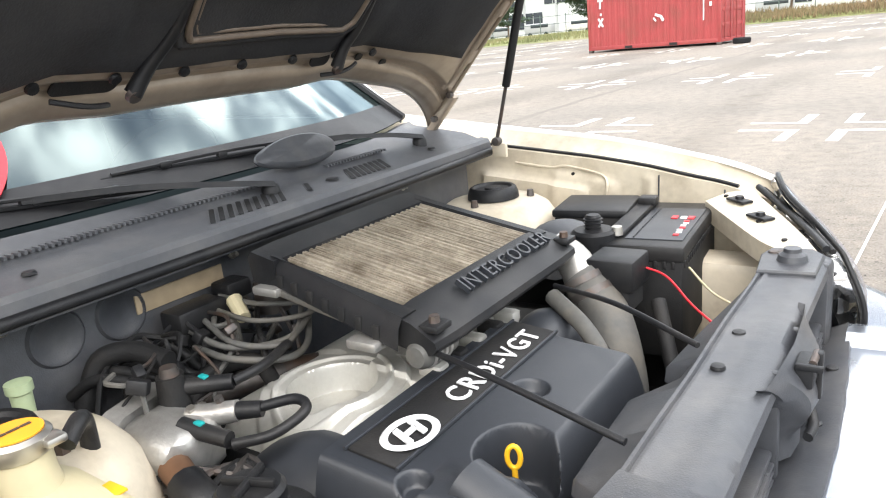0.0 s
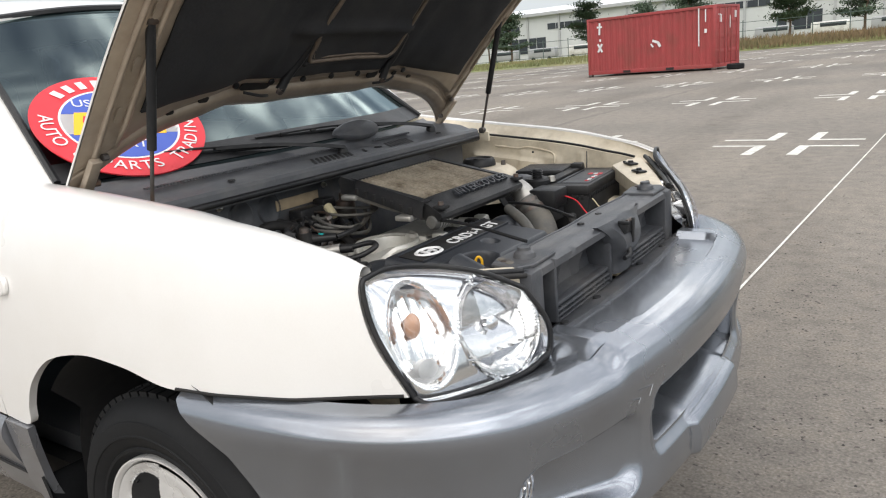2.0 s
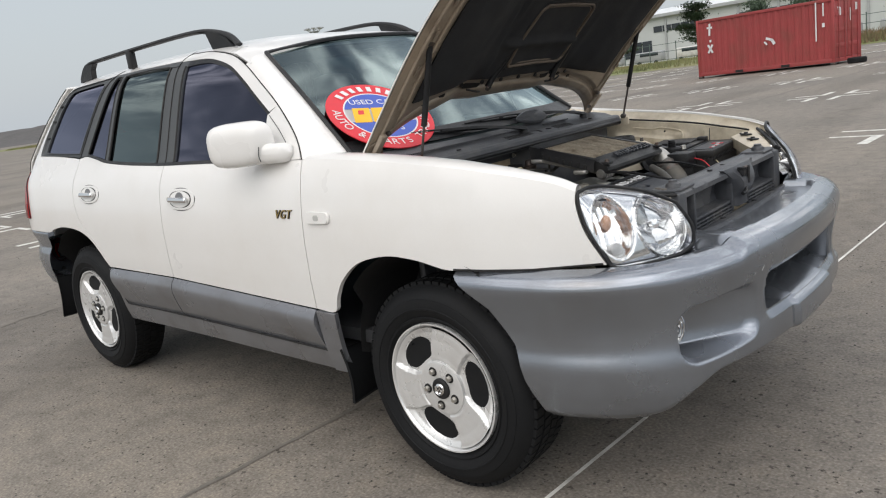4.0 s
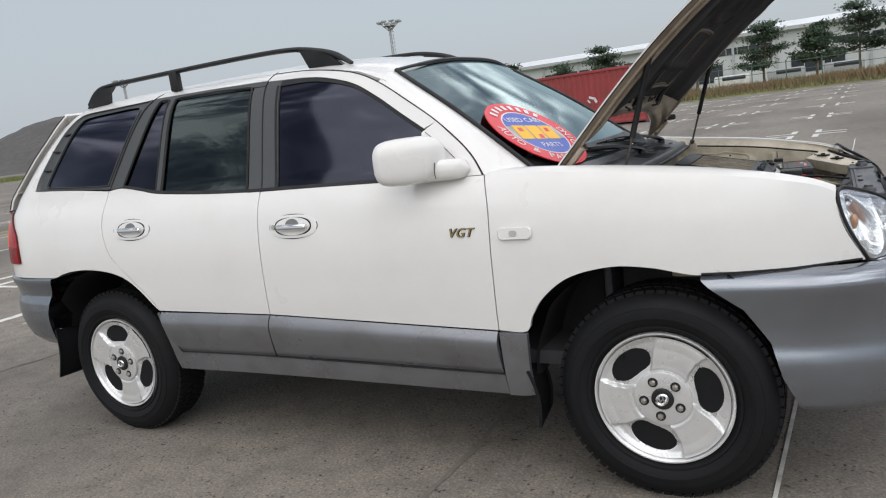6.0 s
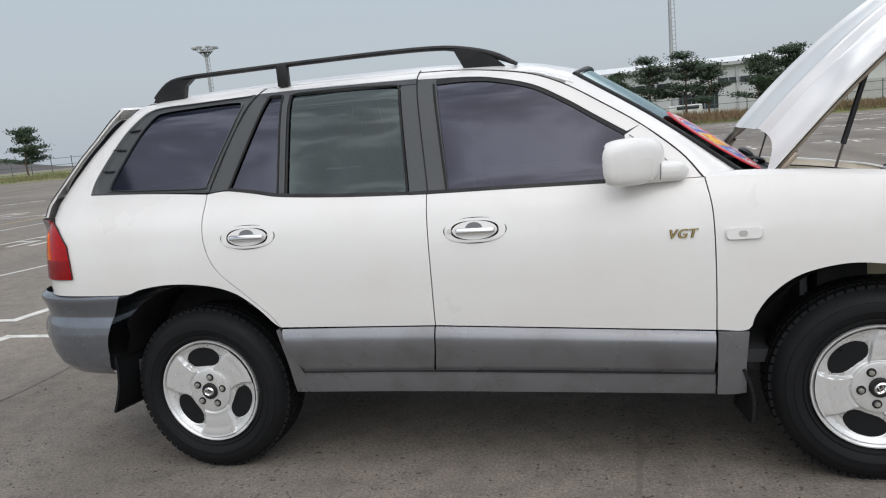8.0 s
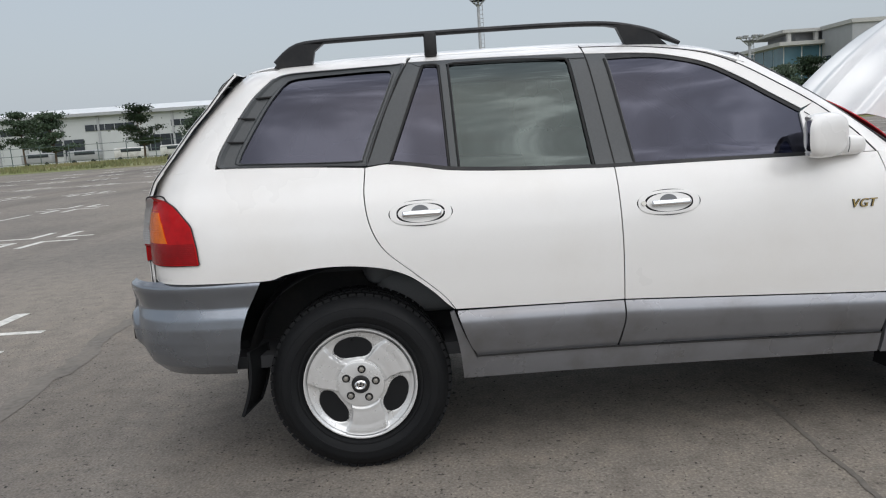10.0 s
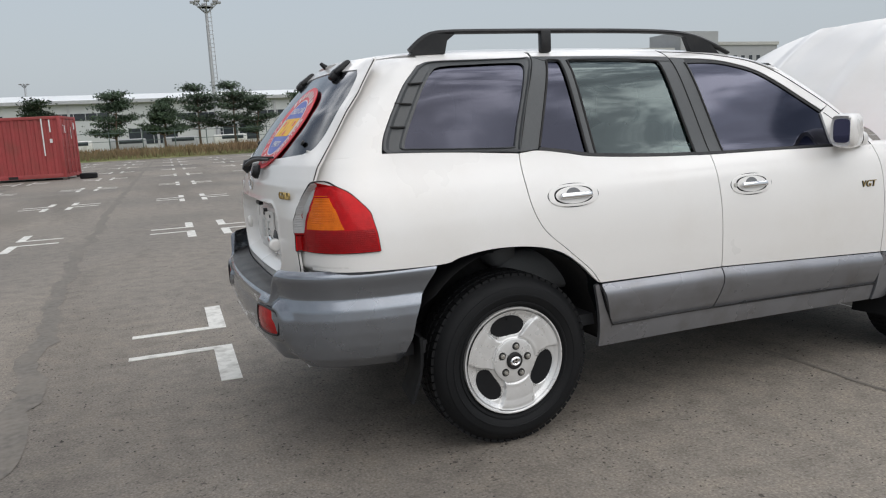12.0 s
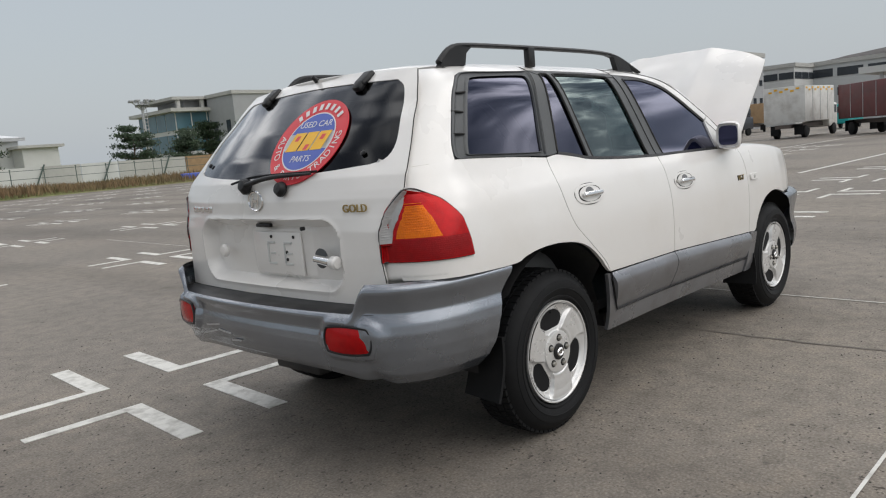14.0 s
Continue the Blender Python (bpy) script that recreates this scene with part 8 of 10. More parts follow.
for pts in (((-0.225, 0.262), (-0.205, 0.300), (-0.180, 0.365), (-0.170, 0.45)), ((0.215, 0.262), (0.222, 0.300), (0.232, 0.345), (0.235, 0.42))):
    strap = tube([tuple(under_hood(l, y, 0.000 - 0.01 * (k == 0))) for k, (y, l) in enumerate(pts)], [0.013, 0.010, 0.009, 0.006], 8, BLACK, "strap", hood, n=20)
    p = under_hood(pts[0][1], pts[0][0], -0.010)
    part("strap_screw", lathe(bmesh.new(), [(0.013, 0.0), (0.011, 0.008), (0.001, 0.010)], p, tuple(-hn), 12), STEEL, hood)
for y0, s in ((-0.30, 1), (0.232, -1)):
    tube([tuple(under_hood(0.262 - 0.02 * q * q, y0 + s * 0.09 * (q - 0.5), -0.004 - 0.012 * math.sin(q * math.pi))) for q in np.linspace(0, 1, 6)], 0.004, 6, BLACK, "washer_hose", hood, n=20)
for side in SIDES:
    # hinge leg and bolts
    a = Vector(hood_uv(0.0, side * 0.985)) - Vector(hn) * 0.03
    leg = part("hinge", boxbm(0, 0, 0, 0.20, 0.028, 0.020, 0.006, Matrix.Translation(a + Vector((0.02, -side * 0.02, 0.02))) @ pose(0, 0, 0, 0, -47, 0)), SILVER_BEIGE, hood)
    for k in (0.05, 0.13):
        p = a + Vector(hd) * k - Vector((0, side * 0.035, 0))
        part("bolt", cyl(bmesh.new(), p, p - Vector((0, side * 0.014, 0)), 0.008, seg=6), STEEL, leg)
    # gas strut
    b0, b1 = Vector((1.195, side * 0.702, 1.070)), Vector((1.312, side * 0.694 - 0.012, 1.458))
    d = b1 - b0
    strut = part("gas_strut", cyl(bmesh.new(), b0 + d * 0.34, b1, 0.0100, seg=14), BLACK, car, "black gas strut holding the hood")
    part("strut_rod", cyl(bmesh.new(), b0, b0 + d * 0.36, 0.0045, seg=10), STEEL, strut)
    part("ball_joint", lathe(bmesh.new(), [(0.001, -0.016), (0.012, -0.012), (0.015, 0.0), (0.012, 0.012), (0.001, 0.016)], b1, (0, 1, 0), 14), STEEL, strut)
    part("ball_joint", lathe(bmesh.new(), [(0.001, -0.012), (0.010, -0.010), (0.012, 0.0), (0.010, 0.010), (0.001, 0.012)], b0, (0, 1, 0), 14), STEEL, strut)
    part("strut_bracket", boxbm(1.195, side * 0.715, 1.046, 0.04, 0.012, 0.036, 0.004), BEIGE, strut)
# pressed beads along the side rails of the frame
for side in SIDES:
    for vv_, r, u0, u1 in ((0.895, 0.0075, 0.10, 0.93), (0.955, 0.0065, 0.03, 0.97)):
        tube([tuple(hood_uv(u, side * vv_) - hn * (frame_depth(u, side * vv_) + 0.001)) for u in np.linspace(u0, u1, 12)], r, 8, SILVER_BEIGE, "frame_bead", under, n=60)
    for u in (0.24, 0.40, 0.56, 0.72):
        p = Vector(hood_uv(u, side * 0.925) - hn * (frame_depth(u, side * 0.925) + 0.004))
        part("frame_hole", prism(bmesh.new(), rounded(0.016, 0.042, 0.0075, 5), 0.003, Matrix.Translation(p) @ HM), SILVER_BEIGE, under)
# latch striker under the nose
p = Vector(hood_uv(0.93, 0.0) - hn * 0.06)
tube([p + Vector((0.0, -0.03, 0)), p + Vector((0.02, -0.025, -0.04)), p + Vector((0.02, 0.025, -0.04)), p + Vector((0, 0.03, 0))], 0.005, 8, ZINC, "striker", hood, n=16)


# ---- scuttle, wipers, engine bay shell ----
rows = []
for k, b in enumerate(WS_FOOT):
    y = b[1]
    fx = 1.190 - 0.030 * (y / 0.7) ** 2
    zf = 1.076 - 0.006 * (abs(y) / 0.7) ** 2
    back = min(b[0] + 0.035, 1.048)
    rows.append([(b[0] - 0.01, y, b[2] - 0.012), (b[0] + 0.02, y, b[2] - 0.006), (back, y, 1.110), (1.076, y, 1.089), (1.088, y, 1.0855), (fx - 0.040, y, zf + 0.005), (fx - 0.030, y, zf + 0.003), (fx - 0.026, y, zf + 0.006), (fx - 0.006, y, zf + 0.003), (fx, y, zf - 0.005), (fx + 0.002, y, zf - 0.040), (fx - 0.03, y, zf - 0.045)])
v, fc = sheet(np.array(rows), 0, (0, 0, 1))
cowl = raw("cowl_panel", v, fc, COWLGREY, car, "weathered grey plastic scuttle panel", 30)
tube([(r[9][0] + 0.006, r[9][1], r[9][2] - 0.022) for r in rows], 0.009, 8, BLACK, "cowl_seal", cowl, n=50)
# slanted vent slots, each with a fine rim
for y0, n, step in ((-0.118, 9, 0.0195), (0.228, 8, 0.0160), (0.108, 1, 0.02)):
    for k in range(n):
        y, ln = y0 + k * step, 0.062 if n == 1 else 0.098
        sm = Matrix.Translation((1.124, y, 1.0832)) @ pose(0, 0, 0, 0, 2.6, 0) @ pose(0, 0, 0, 0, 0, -38)
        slot = part("vent_slot", prism(bmesh.new(), rounded(ln, 0.0085, 0.004, 4), 0.0016, sm), ENGINEBLACK, cowl, "dark vent slot")
        part("slot_rim", prism(bmesh.new(), rounded(ln + 0.004, 0.0120, 0.006, 4), 0.0008, sm), COWLGREY, slot)
for y, r in ((0.175, 0.014), (0.52, 0.010), (-0.42, 0.010)):
    part("cowl_clip", lathe(bmesh.new(), [(r, 0.0), (r * 0.8, 0.004), (0.001, 0.005)], (1.125, y, 1.083), "z", 16), BLACK, cowl)
teeth = bmesh.new()
for k in range(110):
    y = -0.62 + k * 0.0095
    if not 0.06 < y < 0.22:
        box(teeth, 1.064, y, 1.0995, 0.018, 0.0042, 0.005, 0, None)
part("cowl_ridge", teeth, COWLGREY, cowl)["kind"] = "stuff"
for nm, tip, piv in (("a", (0.965, -0.20, 1.156), (1.075, 0.545, 1.106)), ("b", (0.895, -0.64, 1.158), (1.092, 0.045, 1.101))):
    wp = part("wiper", lathe(bmesh.new(), [(0.017, -0.025), (0.017, -0.006), (0.013, 0.001), (0.001, 0.003)], piv, "z", 18), BLACK, car, "black windscreen wiper")
    t0, p0 = Vector(tip), Vector(piv)
    t1 = p0 + Vector((-0.060, -0.16, 0.030))
    joint = t0.lerp(p0, 0.44) + Vector((-0.004, 0, 0.022))
    arm = [p0 + Vector((0, 0, 0.002)), p0 + Vector((-0.012, -0.09, 0.020)), p0.lerp(joint, 0.6) + Vector((0.004, 0, 0.010)), joint]
    pth, g = spline([tuple(q) for q in arm], 16), []
    for q, w in zip(pth, np.linspace(0.017, 0.006, 16)):
        g.append([q + np.array([sx * w, 0, sz * 0.005]) for sx, sz in ((-1, -1), (-0.7, 0.8), (0.7, 1), (1, -1), (-1, -1))])
    v, fc = sheet(np.array(g))
    raw("wiper_arm", v, fc + [(0, 1, 2, 3), (75, 76, 77, 78)], BLACK, wp, smooth=25)
    tube([t0, (t0 + t1) / 2 + Vector((0.004, 0, 0.004)), t1], 0.0045, 6, RUBBER, "blade", wp, n=14)
    tube([t0 + Vector((0.002, 0.02, 0.006)), (t0 + t1) / 2 + Vector((0.006, 0, 0.016)), t1 + Vector((0.002, -0.02, 0.006))], 0.0035, 6, BLACK, "blade_bridge", wp, n=14)
    for q in (0.2, 0.4, 0.62, 0.82):
        c = t0.lerp(t1, q) + Vector((0.004, 0, 0.009))
        part("bridge_claw", boxbm(c.x, c.y, c.z, 0.010, 0.022, 0.012, 0.003), BLACK, wp)
bm = lathe(bmesh.new(), [(0.001, 0.010), (0.85, 0.010), (0.97, 0.005), (1.0, 0.0), (0.97, -0.005), (0.001, -0.007)], (0, 0, 0), (0, 0, 1), 48)
for vt in bm.verts:
    vt.co.x *= 1 + 0.22 * vt.co.y
bmesh.ops.transform(bm, matrix=Matrix.Translation((1.050, 0.165, 1.140)) @ pose(0, 0, 0, 0, 50, 3) @ Matrix.Diagonal((0.035, 0.116, 1, 1)), verts=bm.verts)
part("oval_cover", bm, GREYPLASTIC, cowl, "dark grey oval cover by the wiper")

part("firewall", boxbm(1.105, 0, 0.80, 0.03, 1.36, 0.54, 0.01), GREYPLASTIC, car, "dark grey bulkhead")
for y in (-0.405, -0.305):
    part("bulkhead_disc", lathe(bmesh.new(), [(0.001, 0.001), (0.027, 0.0012), (0.032, 0.0045), (0.038, 0.0045), (0.042, 0.0)], (1.120, y, 0.985), (1, 0, 0), 28), GREYPLASTIC, car, "round stamped bulkhead disc")
part("bulkhead_label", boxbm(1.1225, -0.20, 0.988, 0.004, 0.165, 0.030, 0.0015), mat("tan_label", (0.40, 0.31, 0.20), 0.7, vary=0.15, blotch=20), car, "faded tan label on the bulkhead")
for y, z in ((-0.47, 1.022), (-0.10, 1.035), (-0.09, 1.012), (0.16, 1.03), (0.30, 1.03), (0.40, 1.02)):
    part("bulkhead_bolt", lathe(bmesh.new(), [(0.001, 0.014), (0.004, 0.013), (0.005, 0.004), (0.009, 0.003), (0.009, 0.0)], (1.121, y, z), (1, 0, 0), 10), ZINC, car)
part("bay_floor", boxbm(1.50, 0, 0.56, 0.86, 1.30, 0.03), WELL, car, "dark engine bay floor")
for side in SIDES:
    part("bay_rail", boxbm(1.52, side * 0.615, 0.72, 0.74, 0.10, 0.26, 0.02), BEIGE if side == 1 else ENGINEBLACK, car)
    # spring tower with its black cap
    tx, tz = (1.245, 0.957) if side > 0 else (1.275, 0.945)
    tower = part("spring_tower", lathe(bmesh.new(), [(0.165, -0.11), (0.150, -0.05), (0.128, -0.018), (0.105, -0.004), (0.070, 0.0), (0.001, 0.002)], (tx, side * 0.580, tz), "z", 36), BEIGE, car, "cream spring tower")
    part("tower_cap", lathe(bmesh.new(), [(0.060, 0.0), (0.059, 0.012), (0.054, 0.024), (0.050, 0.027), (0.044, 0.026), (0.040, 0.021), (0.020, 0.020), (0.018, 0.025), (0.001, 0.026)], (tx, side * 0.580, tz + 0.002), "z", 36), BLACK, tower, "black rubber tower cap")
    for a in (30, 150, 270):
        p = (tx + 0.086 * math.cos(radians(a)), side * 0.580 + 0.086 * math.sin(radians(a)), tz - 0.002)
        part("tower_nut", cyl(bmesh.new(), p, (p[0], p[1], tz + 0.014), 0.009, 0.007, 6), STEEL, tower)
    if side < 0:
        part("apron_shelf", boxbm(1.42, side * 0.685, 0.975, 0.52, 0.08, 0.015, 0.006), BEIGE, car)

# bracket strip behind each headlamp
for side in SIDES:
    lo_e = spline([(1.700, side * 0.680, 0.945), (1.775, side * 0.575, 0.935), (1.850, side * 0.475, 0.925), (1.915, side * 0.420, 0.920)], 24)
    hi_e = spline([(1.785, side * 0.715, 0.965), (1.845, side * 0.625, 0.948), (1.905, side * 0.520, 0.935), (1.945, side * 0.445, 0.922)], 24)
    g = np.stack([lo_e + np.array([0, 0, -0.04]), lo_e, lo_e * 0.5 + hi_e * 0.5 + np.array([0, 0, 0.006]), hi_e, hi_e + np.array([0.004, 0, -0.05])], 1)
    v, fc = sheet(g, 0.0)
    br = raw("lamp_bracket", v, fc, BEIGE, car, "cream lamp support bracket with bolts", 40)
    for k in (4, 11):
        c = (lo_e[k] + hi_e[k]) / 2
        part("bracket_plate", boxbm(c[0], c[1], c[2] + 0.008, 0.055, 0.026, 0.006, 0.0025, Matrix.Translation(Vector(c)) @ pose(0, 0, 0, 0, 0, side * -42) @ Matrix.Translation(-Vector(c))), BLACK, br)
        part("bracket_bolt", cyl(bmesh.new(), (c[0], c[1], c[2] + 0.006), (c[0], c[1], c[2] + 0.017), 0.010, 0.008, 8), BLACK, br)
    for k in (1, 12, 19):
        c = lo_e[k] * 0.6 + hi_e[k] * 0.4
        part("bracket_hole", cyl(bmesh.new(), (c[0], c[1], c[2] + 0.0), (c[0], c[1], c[2] + 0.0075), 0.005, seg=10), ENGINEBLACK, br)
    sl = hi_e + np.array([0.012, side * 0.006, 0.004])
    tube(sl.tolist(), 0.0065, 8, BLACK, "lamp_seal", br, n=30)
    tube((sl + np.array([0.010, side * 0.006, -0.006])).tolist(), 0.0055, 8, ENGINEBLACK, "lamp_seal", br, n=30)

# radiator cover, its openings and the latch
rad = new("radiator_support")
rad.parent, rad["label"] = car, "weathered grey plastic radiator cover"
rows = []
for y in np.linspace(-0.43, 0.43, 173):
    wave = 0.003 * noise.noise(Vector((y * 6, 0, 0)))
    # two flaps reach back over the fan
    back = float(np.interp(y, [-0.43, -0.325, -0.285, -0.10, -0.060, -0.022, -0.012, 0.29, 0.31, 0.43], [1.868, 1.866, 1.822, 1.812, 1.862, 1.864, 1.831, 1.868, 1.870, 1.870]))
    dip = 0.4 * (1.874 - back)
    rows.append([(back - 0.004, y, 0.872), (back - 0.001, y, 0.910 + wave - dip), (back + 0.003, y, 0.914 + wave - dip), (1.873, y, 0.917 + wave), (1.877, y, 0.926 + wave), (1.881, y, 0.926 + wave), (1.883, y, 0.922 + wave), (1.886, y, 0.922 + wave), (1.888, y, 0.926 + wave), (1.892, y, 0.926 + wave), (1.896, y, 0.923 + wave), (1.930, y, 0.924 + wave), (1.956, y, 0.923 + wave), (1.967, y, 0.914), (1.969, y, 0.900)])
v, fc = sheet(np.array(rows), 0.0)
raw("top_cover", v, fc, GREYPLASTIC, rad, smooth=40)
for side in SIDES:
    part("end_post", boxbm(1.935, side * 0.415, 0.835, 0.075, 0.055, 0.17, 0.012), GREYPLASTIC, rad)
    part("rubber_pin", lathe(bmesh.new(), [(0.019, 0), (0.019, 0.005), (0.013, 0.008), (0.012, 0.016), (0.007, 0.018), (0.001, 0.018)], (1.914, side * 0.365, 0.925), "z", 20), BLACK, rad)
    part("clip", lathe(bmesh.new(), [(0.012, 0), (0.011, 0.005), (0.001, 0.006)], (1.895, side * 0.405, 0.926), "z", 14), STEEL, rad)
for y in (-0.051, 0.057):
    part("clip", lathe(bmesh.new(), [(0.009, 0), (0.008, 0.004), (0.001, 0.005)], (1.904, y, 0.923), "z", 14), BLACK, rad)
for y0, y1 in ((-0.325, -0.035), (0.115, 0.385)):
    w, c = y1 - y0, (y0 + y1) / 2
    # hollow: a roof that slopes down and back, a steep rear wall, two folded ribs
    g = []
    for y in np.linspace(y0, y1, 40):
        fold = sum(max(0, 1 - abs(y - (y0 + w * k)) / 0.022) for k in (0.34, 0.72))
        g.append([(1.962, y, 0.916), (1.944 + 0.004 * fold, y, 0.908), (1.915 + 0.022 * fold, y, 0.884), (1.908 + 0.018 * fold, y, 0.850), (1.914 + 0.006 * fold, y, 0.822), (1.955, y, 0.815)])
    v, fc = sheet(np.array(g))
    raw("opening_back", v, fc, GREYPLASTIC, rad, smooth=25)
    part("opening_sill", boxbm(1.952, c, 0.813, 0.022, w + 0.02, 0.010, 0.004), GREYPLASTIC, rad)
    for y in (y0 - 0.006, y1 + 0.006):
        part("opening_side", boxbm(1.937, y, 0.850, 0.064, 0.012, 0.140, 0.004), GREYPLASTIC, rad)
    for k in range(3):
        part("lower_slat", boxbm(1.957, c, 0.801 - 0.011 * k, 0.018, w, 0.0045, 0.0015), GREYPLASTIC, rad)
    for k in range(5):
        part("slat_post", boxbm(1.958, y0 + w * (k + 0.5) / 5, 0.790, 0.012, 0.006, 0.030, 0.001), GREYPLASTIC, rad)
    part("slat_back", boxbm(1.925, c, 0.790, 0.01, w, 0.05), ENGINEBLACK, rad)
g = []
for q in np.linspace(0, 1, 14):
    z = 0.928 - 0.135 * q
    wide = 0.052 + 0.085 * (1 - q) ** 3
    fwd = 1.968 + 0.028 * math.sin(math.pi * min(1, q * 1.25)) + 0.010 * q
    g.append([(1.955, 0.04 - wide - 0.006, z), (1.962 + 0.4 * (fwd - 1.962), 0.04 - wide, z), (fwd, 0.04 - wide * 0.72, z), (fwd + 0.004, 0.04, z), (fwd, 0.04 + wide * 0.72, z), (1.962 + 0.4 * (fwd - 1.962), 0.04 + wide, z), (1.955, 0.04 + wide + 0.006, z)])
v, fc = sheet(np.array(g))
raw("latch_skirt", v, fc, GREYPLASTIC, rad, "flared grey plastic skirt under the latch", 35)
# broad end plates with their bolts, and the rib that runs along the cover
for side in SIDES:
    out = [(1.876, 0.302), (1.866, 0.392), (1.876, 0.430), (1.940, 0.438), (1.960, 0.410), (1.960, 0.310)]
    out = [(x, side * y) for x, y in out]
    plate = part("end_plate", prism(bmesh.new(), out if side < 0 else out[::-1], 0.007, pose(0, 0, 0.9225), 0.003), GREYPLASTIC, rad, smooth=30)
    for x, y in ((1.884, 0.402), (1.912, 0.418)):
        part("rusty_bolt", lathe(bmesh.new(), [(0.009, 0.0), (0.008, 0.003), (0.001, 0.0035)], (x, side * y, 0.9292), "z", 16), STEEL if side > 0 else HOSE, plate, "dull weathered bolt head")
    part("pin_cup", lathe(bmesh.new(), [(0.024, 0.0), (0.021, 0.010), (0.014, 0.015), (0.013, 0.021), (0.001, 0.021)], (1.918, side * 0.367, 0.929), "z", 20), GREYPLASTIC, plate)
# wing that runs down from each end of the cover to the lamp
for side in SIDES:
    g = []
    for q in np.linspace(0, 1, 10):
        g.append([(1.868 + 0.07 * q + 0.02 * k, side * (0.395 + 0.068 * q ** 1.3 + 0.010 * math.sin(k * 2.2)), 0.926 - 0.130 * q ** 1.6 + 0.004 * math.sin(k * 3)) for k in np.linspace(0, 1, 8)])
    v, fc = sheet(np.array(g), 0.004, (0.5, side, 0.5))
    raw("end_wing", v, fc, GREYPLASTIC, rad, smooth=40)
# apron between cover and bumper deck
rows = []
for y in np.linspace(-0.47, 0.47, 50):
    rows.append([(1.955, y, 0.772), (1.972, y, 0.780), (1.990, y, 0.789), (2.023 - 0.13 * y * y + 0.002 * noise.noise(Vector((y * 25, 0, 4))), y, 0.7935)])
v, fc = sheet(np.array(rows), 0.01, (0, 0, 1))
raw("lower_apron", v, fc, GREYPLASTIC, rad, smooth=40)
for y in (-0.35, -0.18, 0.10, 0.28):
    part("clip", lathe(bmesh.new(), [(0.010, 0), (0.009, 0.005), (0.001, 0.006)], (1.992, y, 0.7875), "z", 12), BLACK, rad)
latch = part("hood_latch", boxbm(1.990, 0.012, 0.908, 0.022, 0.048, 0.030, 0.004), BLACK, car, "black steel hood latch with a hook")
part("latch_plate", boxbm(2.002, 0.030, 0.896, 0.008, 0.014, 0.060, 0.002), BLACK, latch)
part("latch_hook", boxbm(1.996, -0.012, 0.922, 0.030, 0.007, 0.008, 0.002), BLACK, latch)
part("latch_spring", cyl(bmesh.new(), (1.998, 0.000, 0.922), (1.998, 0.036, 0.922), 0.0045, seg=10), STEEL, latch)
tube([(1.992, 0.022, 0.866), (1.998, 0.014, 0.850), (2.001, 0.002, 0.840), (1.999, -0.022, 0.838)], [0.004, 0.006, 0.007, 0.006], 8, BLACK, "latch_lever", latch, n=14)

# ---- engine ----
part("engine_block", boxbm(1.46, -0.02, 0.70, 0.46, 0.62, 0.26, 0.03), ENGINEBLACK, car, "dark greasy engine block")
part("gearbox", boxbm(1.45, 0.34, 0.66, 0.34, 0.30, 0.20, 0.04), ENGINEBLACK, car)
# intercooler
ic = new("intercooler")
ic.parent, ic["label"] = car, "black top-mounted intercooler with a dusty core"
IC = lambda x: 1.022 - 0.205 * (x - 1.42)
Y0, Y1 = -0.205, 0.225


def swept(prof, y0, y1, name, material, n=10, taper=0.012):
    g = []
    for k, q in enumerate(np.linspace(0, 1, n)):
        e = min(q, 1 - q) * n
        shrink = 1 - 0.10 * max(0, 1 - e / 1.2)
        c = np.mean(prof, axis=0)
        g.append([(c[0] + (p[0] - c[0]) * shrink, y0 + (y1 - y0) * q, c[1] + (p[1] - c[1]) * shrink) for p in prof + prof[:1]])
    v, f = sheet(np.array(g))
    m = len(prof) + 1
    f += [tuple(range(m - 1)), tuple((n - 1) * m + k for k in range(m - 1))]
    return raw(name, v, f, material, ic, smooth=35)


swept([(1.258, IC(1.26) - 0.012), (1.268, IC(1.26)), (1.318, IC(1.318)), (1.318, 0.990), (1.264, 1.003)], Y0 + 0.03, Y1, "rear_shroud", BLACK)
swept([(1.533, IC(1.533)), (1.565, IC(1.565) - 0.002), (1.592, IC(1.60) - 0.012), (1.604, 0.966), (1.606, 0.956), (1.599, 0.947), (1.583, 0.943), (1.533, 0.955)], Y0 + 0.01, Y1 + 0.005, "front_shroud", BLACK)
for y0, y1 in ((Y0, -0.158), (0.190, Y1)):
    g = []
    for x in np.linspace(1.30, 1.555, 8):
        lean = -0.006 if y0 < 0 else 0.006
        y0 = (Y0 + 0.035 * (1.555 - x) / 0.25) if y1 < 0 else y0
        low = IC(x) - 0.040
        g.append([(x, y0 + (lean if y0 < 0 else 0), low), (x, y0 + (0 if y0 < 0 else 0.0), IC(x) - 0.012), (x, y0 + 0.010, IC(x)), (x, y1 - 0.008, IC(x)), (x, y1, IC(x) - 0.010), (x, y1 + (lean if y0 > 0 else 0), low)])
    v, fc = sheet(np.array(g))
    raw("side_shroud", v, fc, BLACK, ic, smooth=35)
part("core", boxbm(0, 0, 0, 0.225, 0.352, 0.03, 0.0, Matrix.Translation((1.427, 0.016, IC(1.427) - 0.025)) @ pose(0, 0, 0, 0, 11.6, 0)), CORE, ic, "dusty tan cooling core")
fins = bmesh.new()
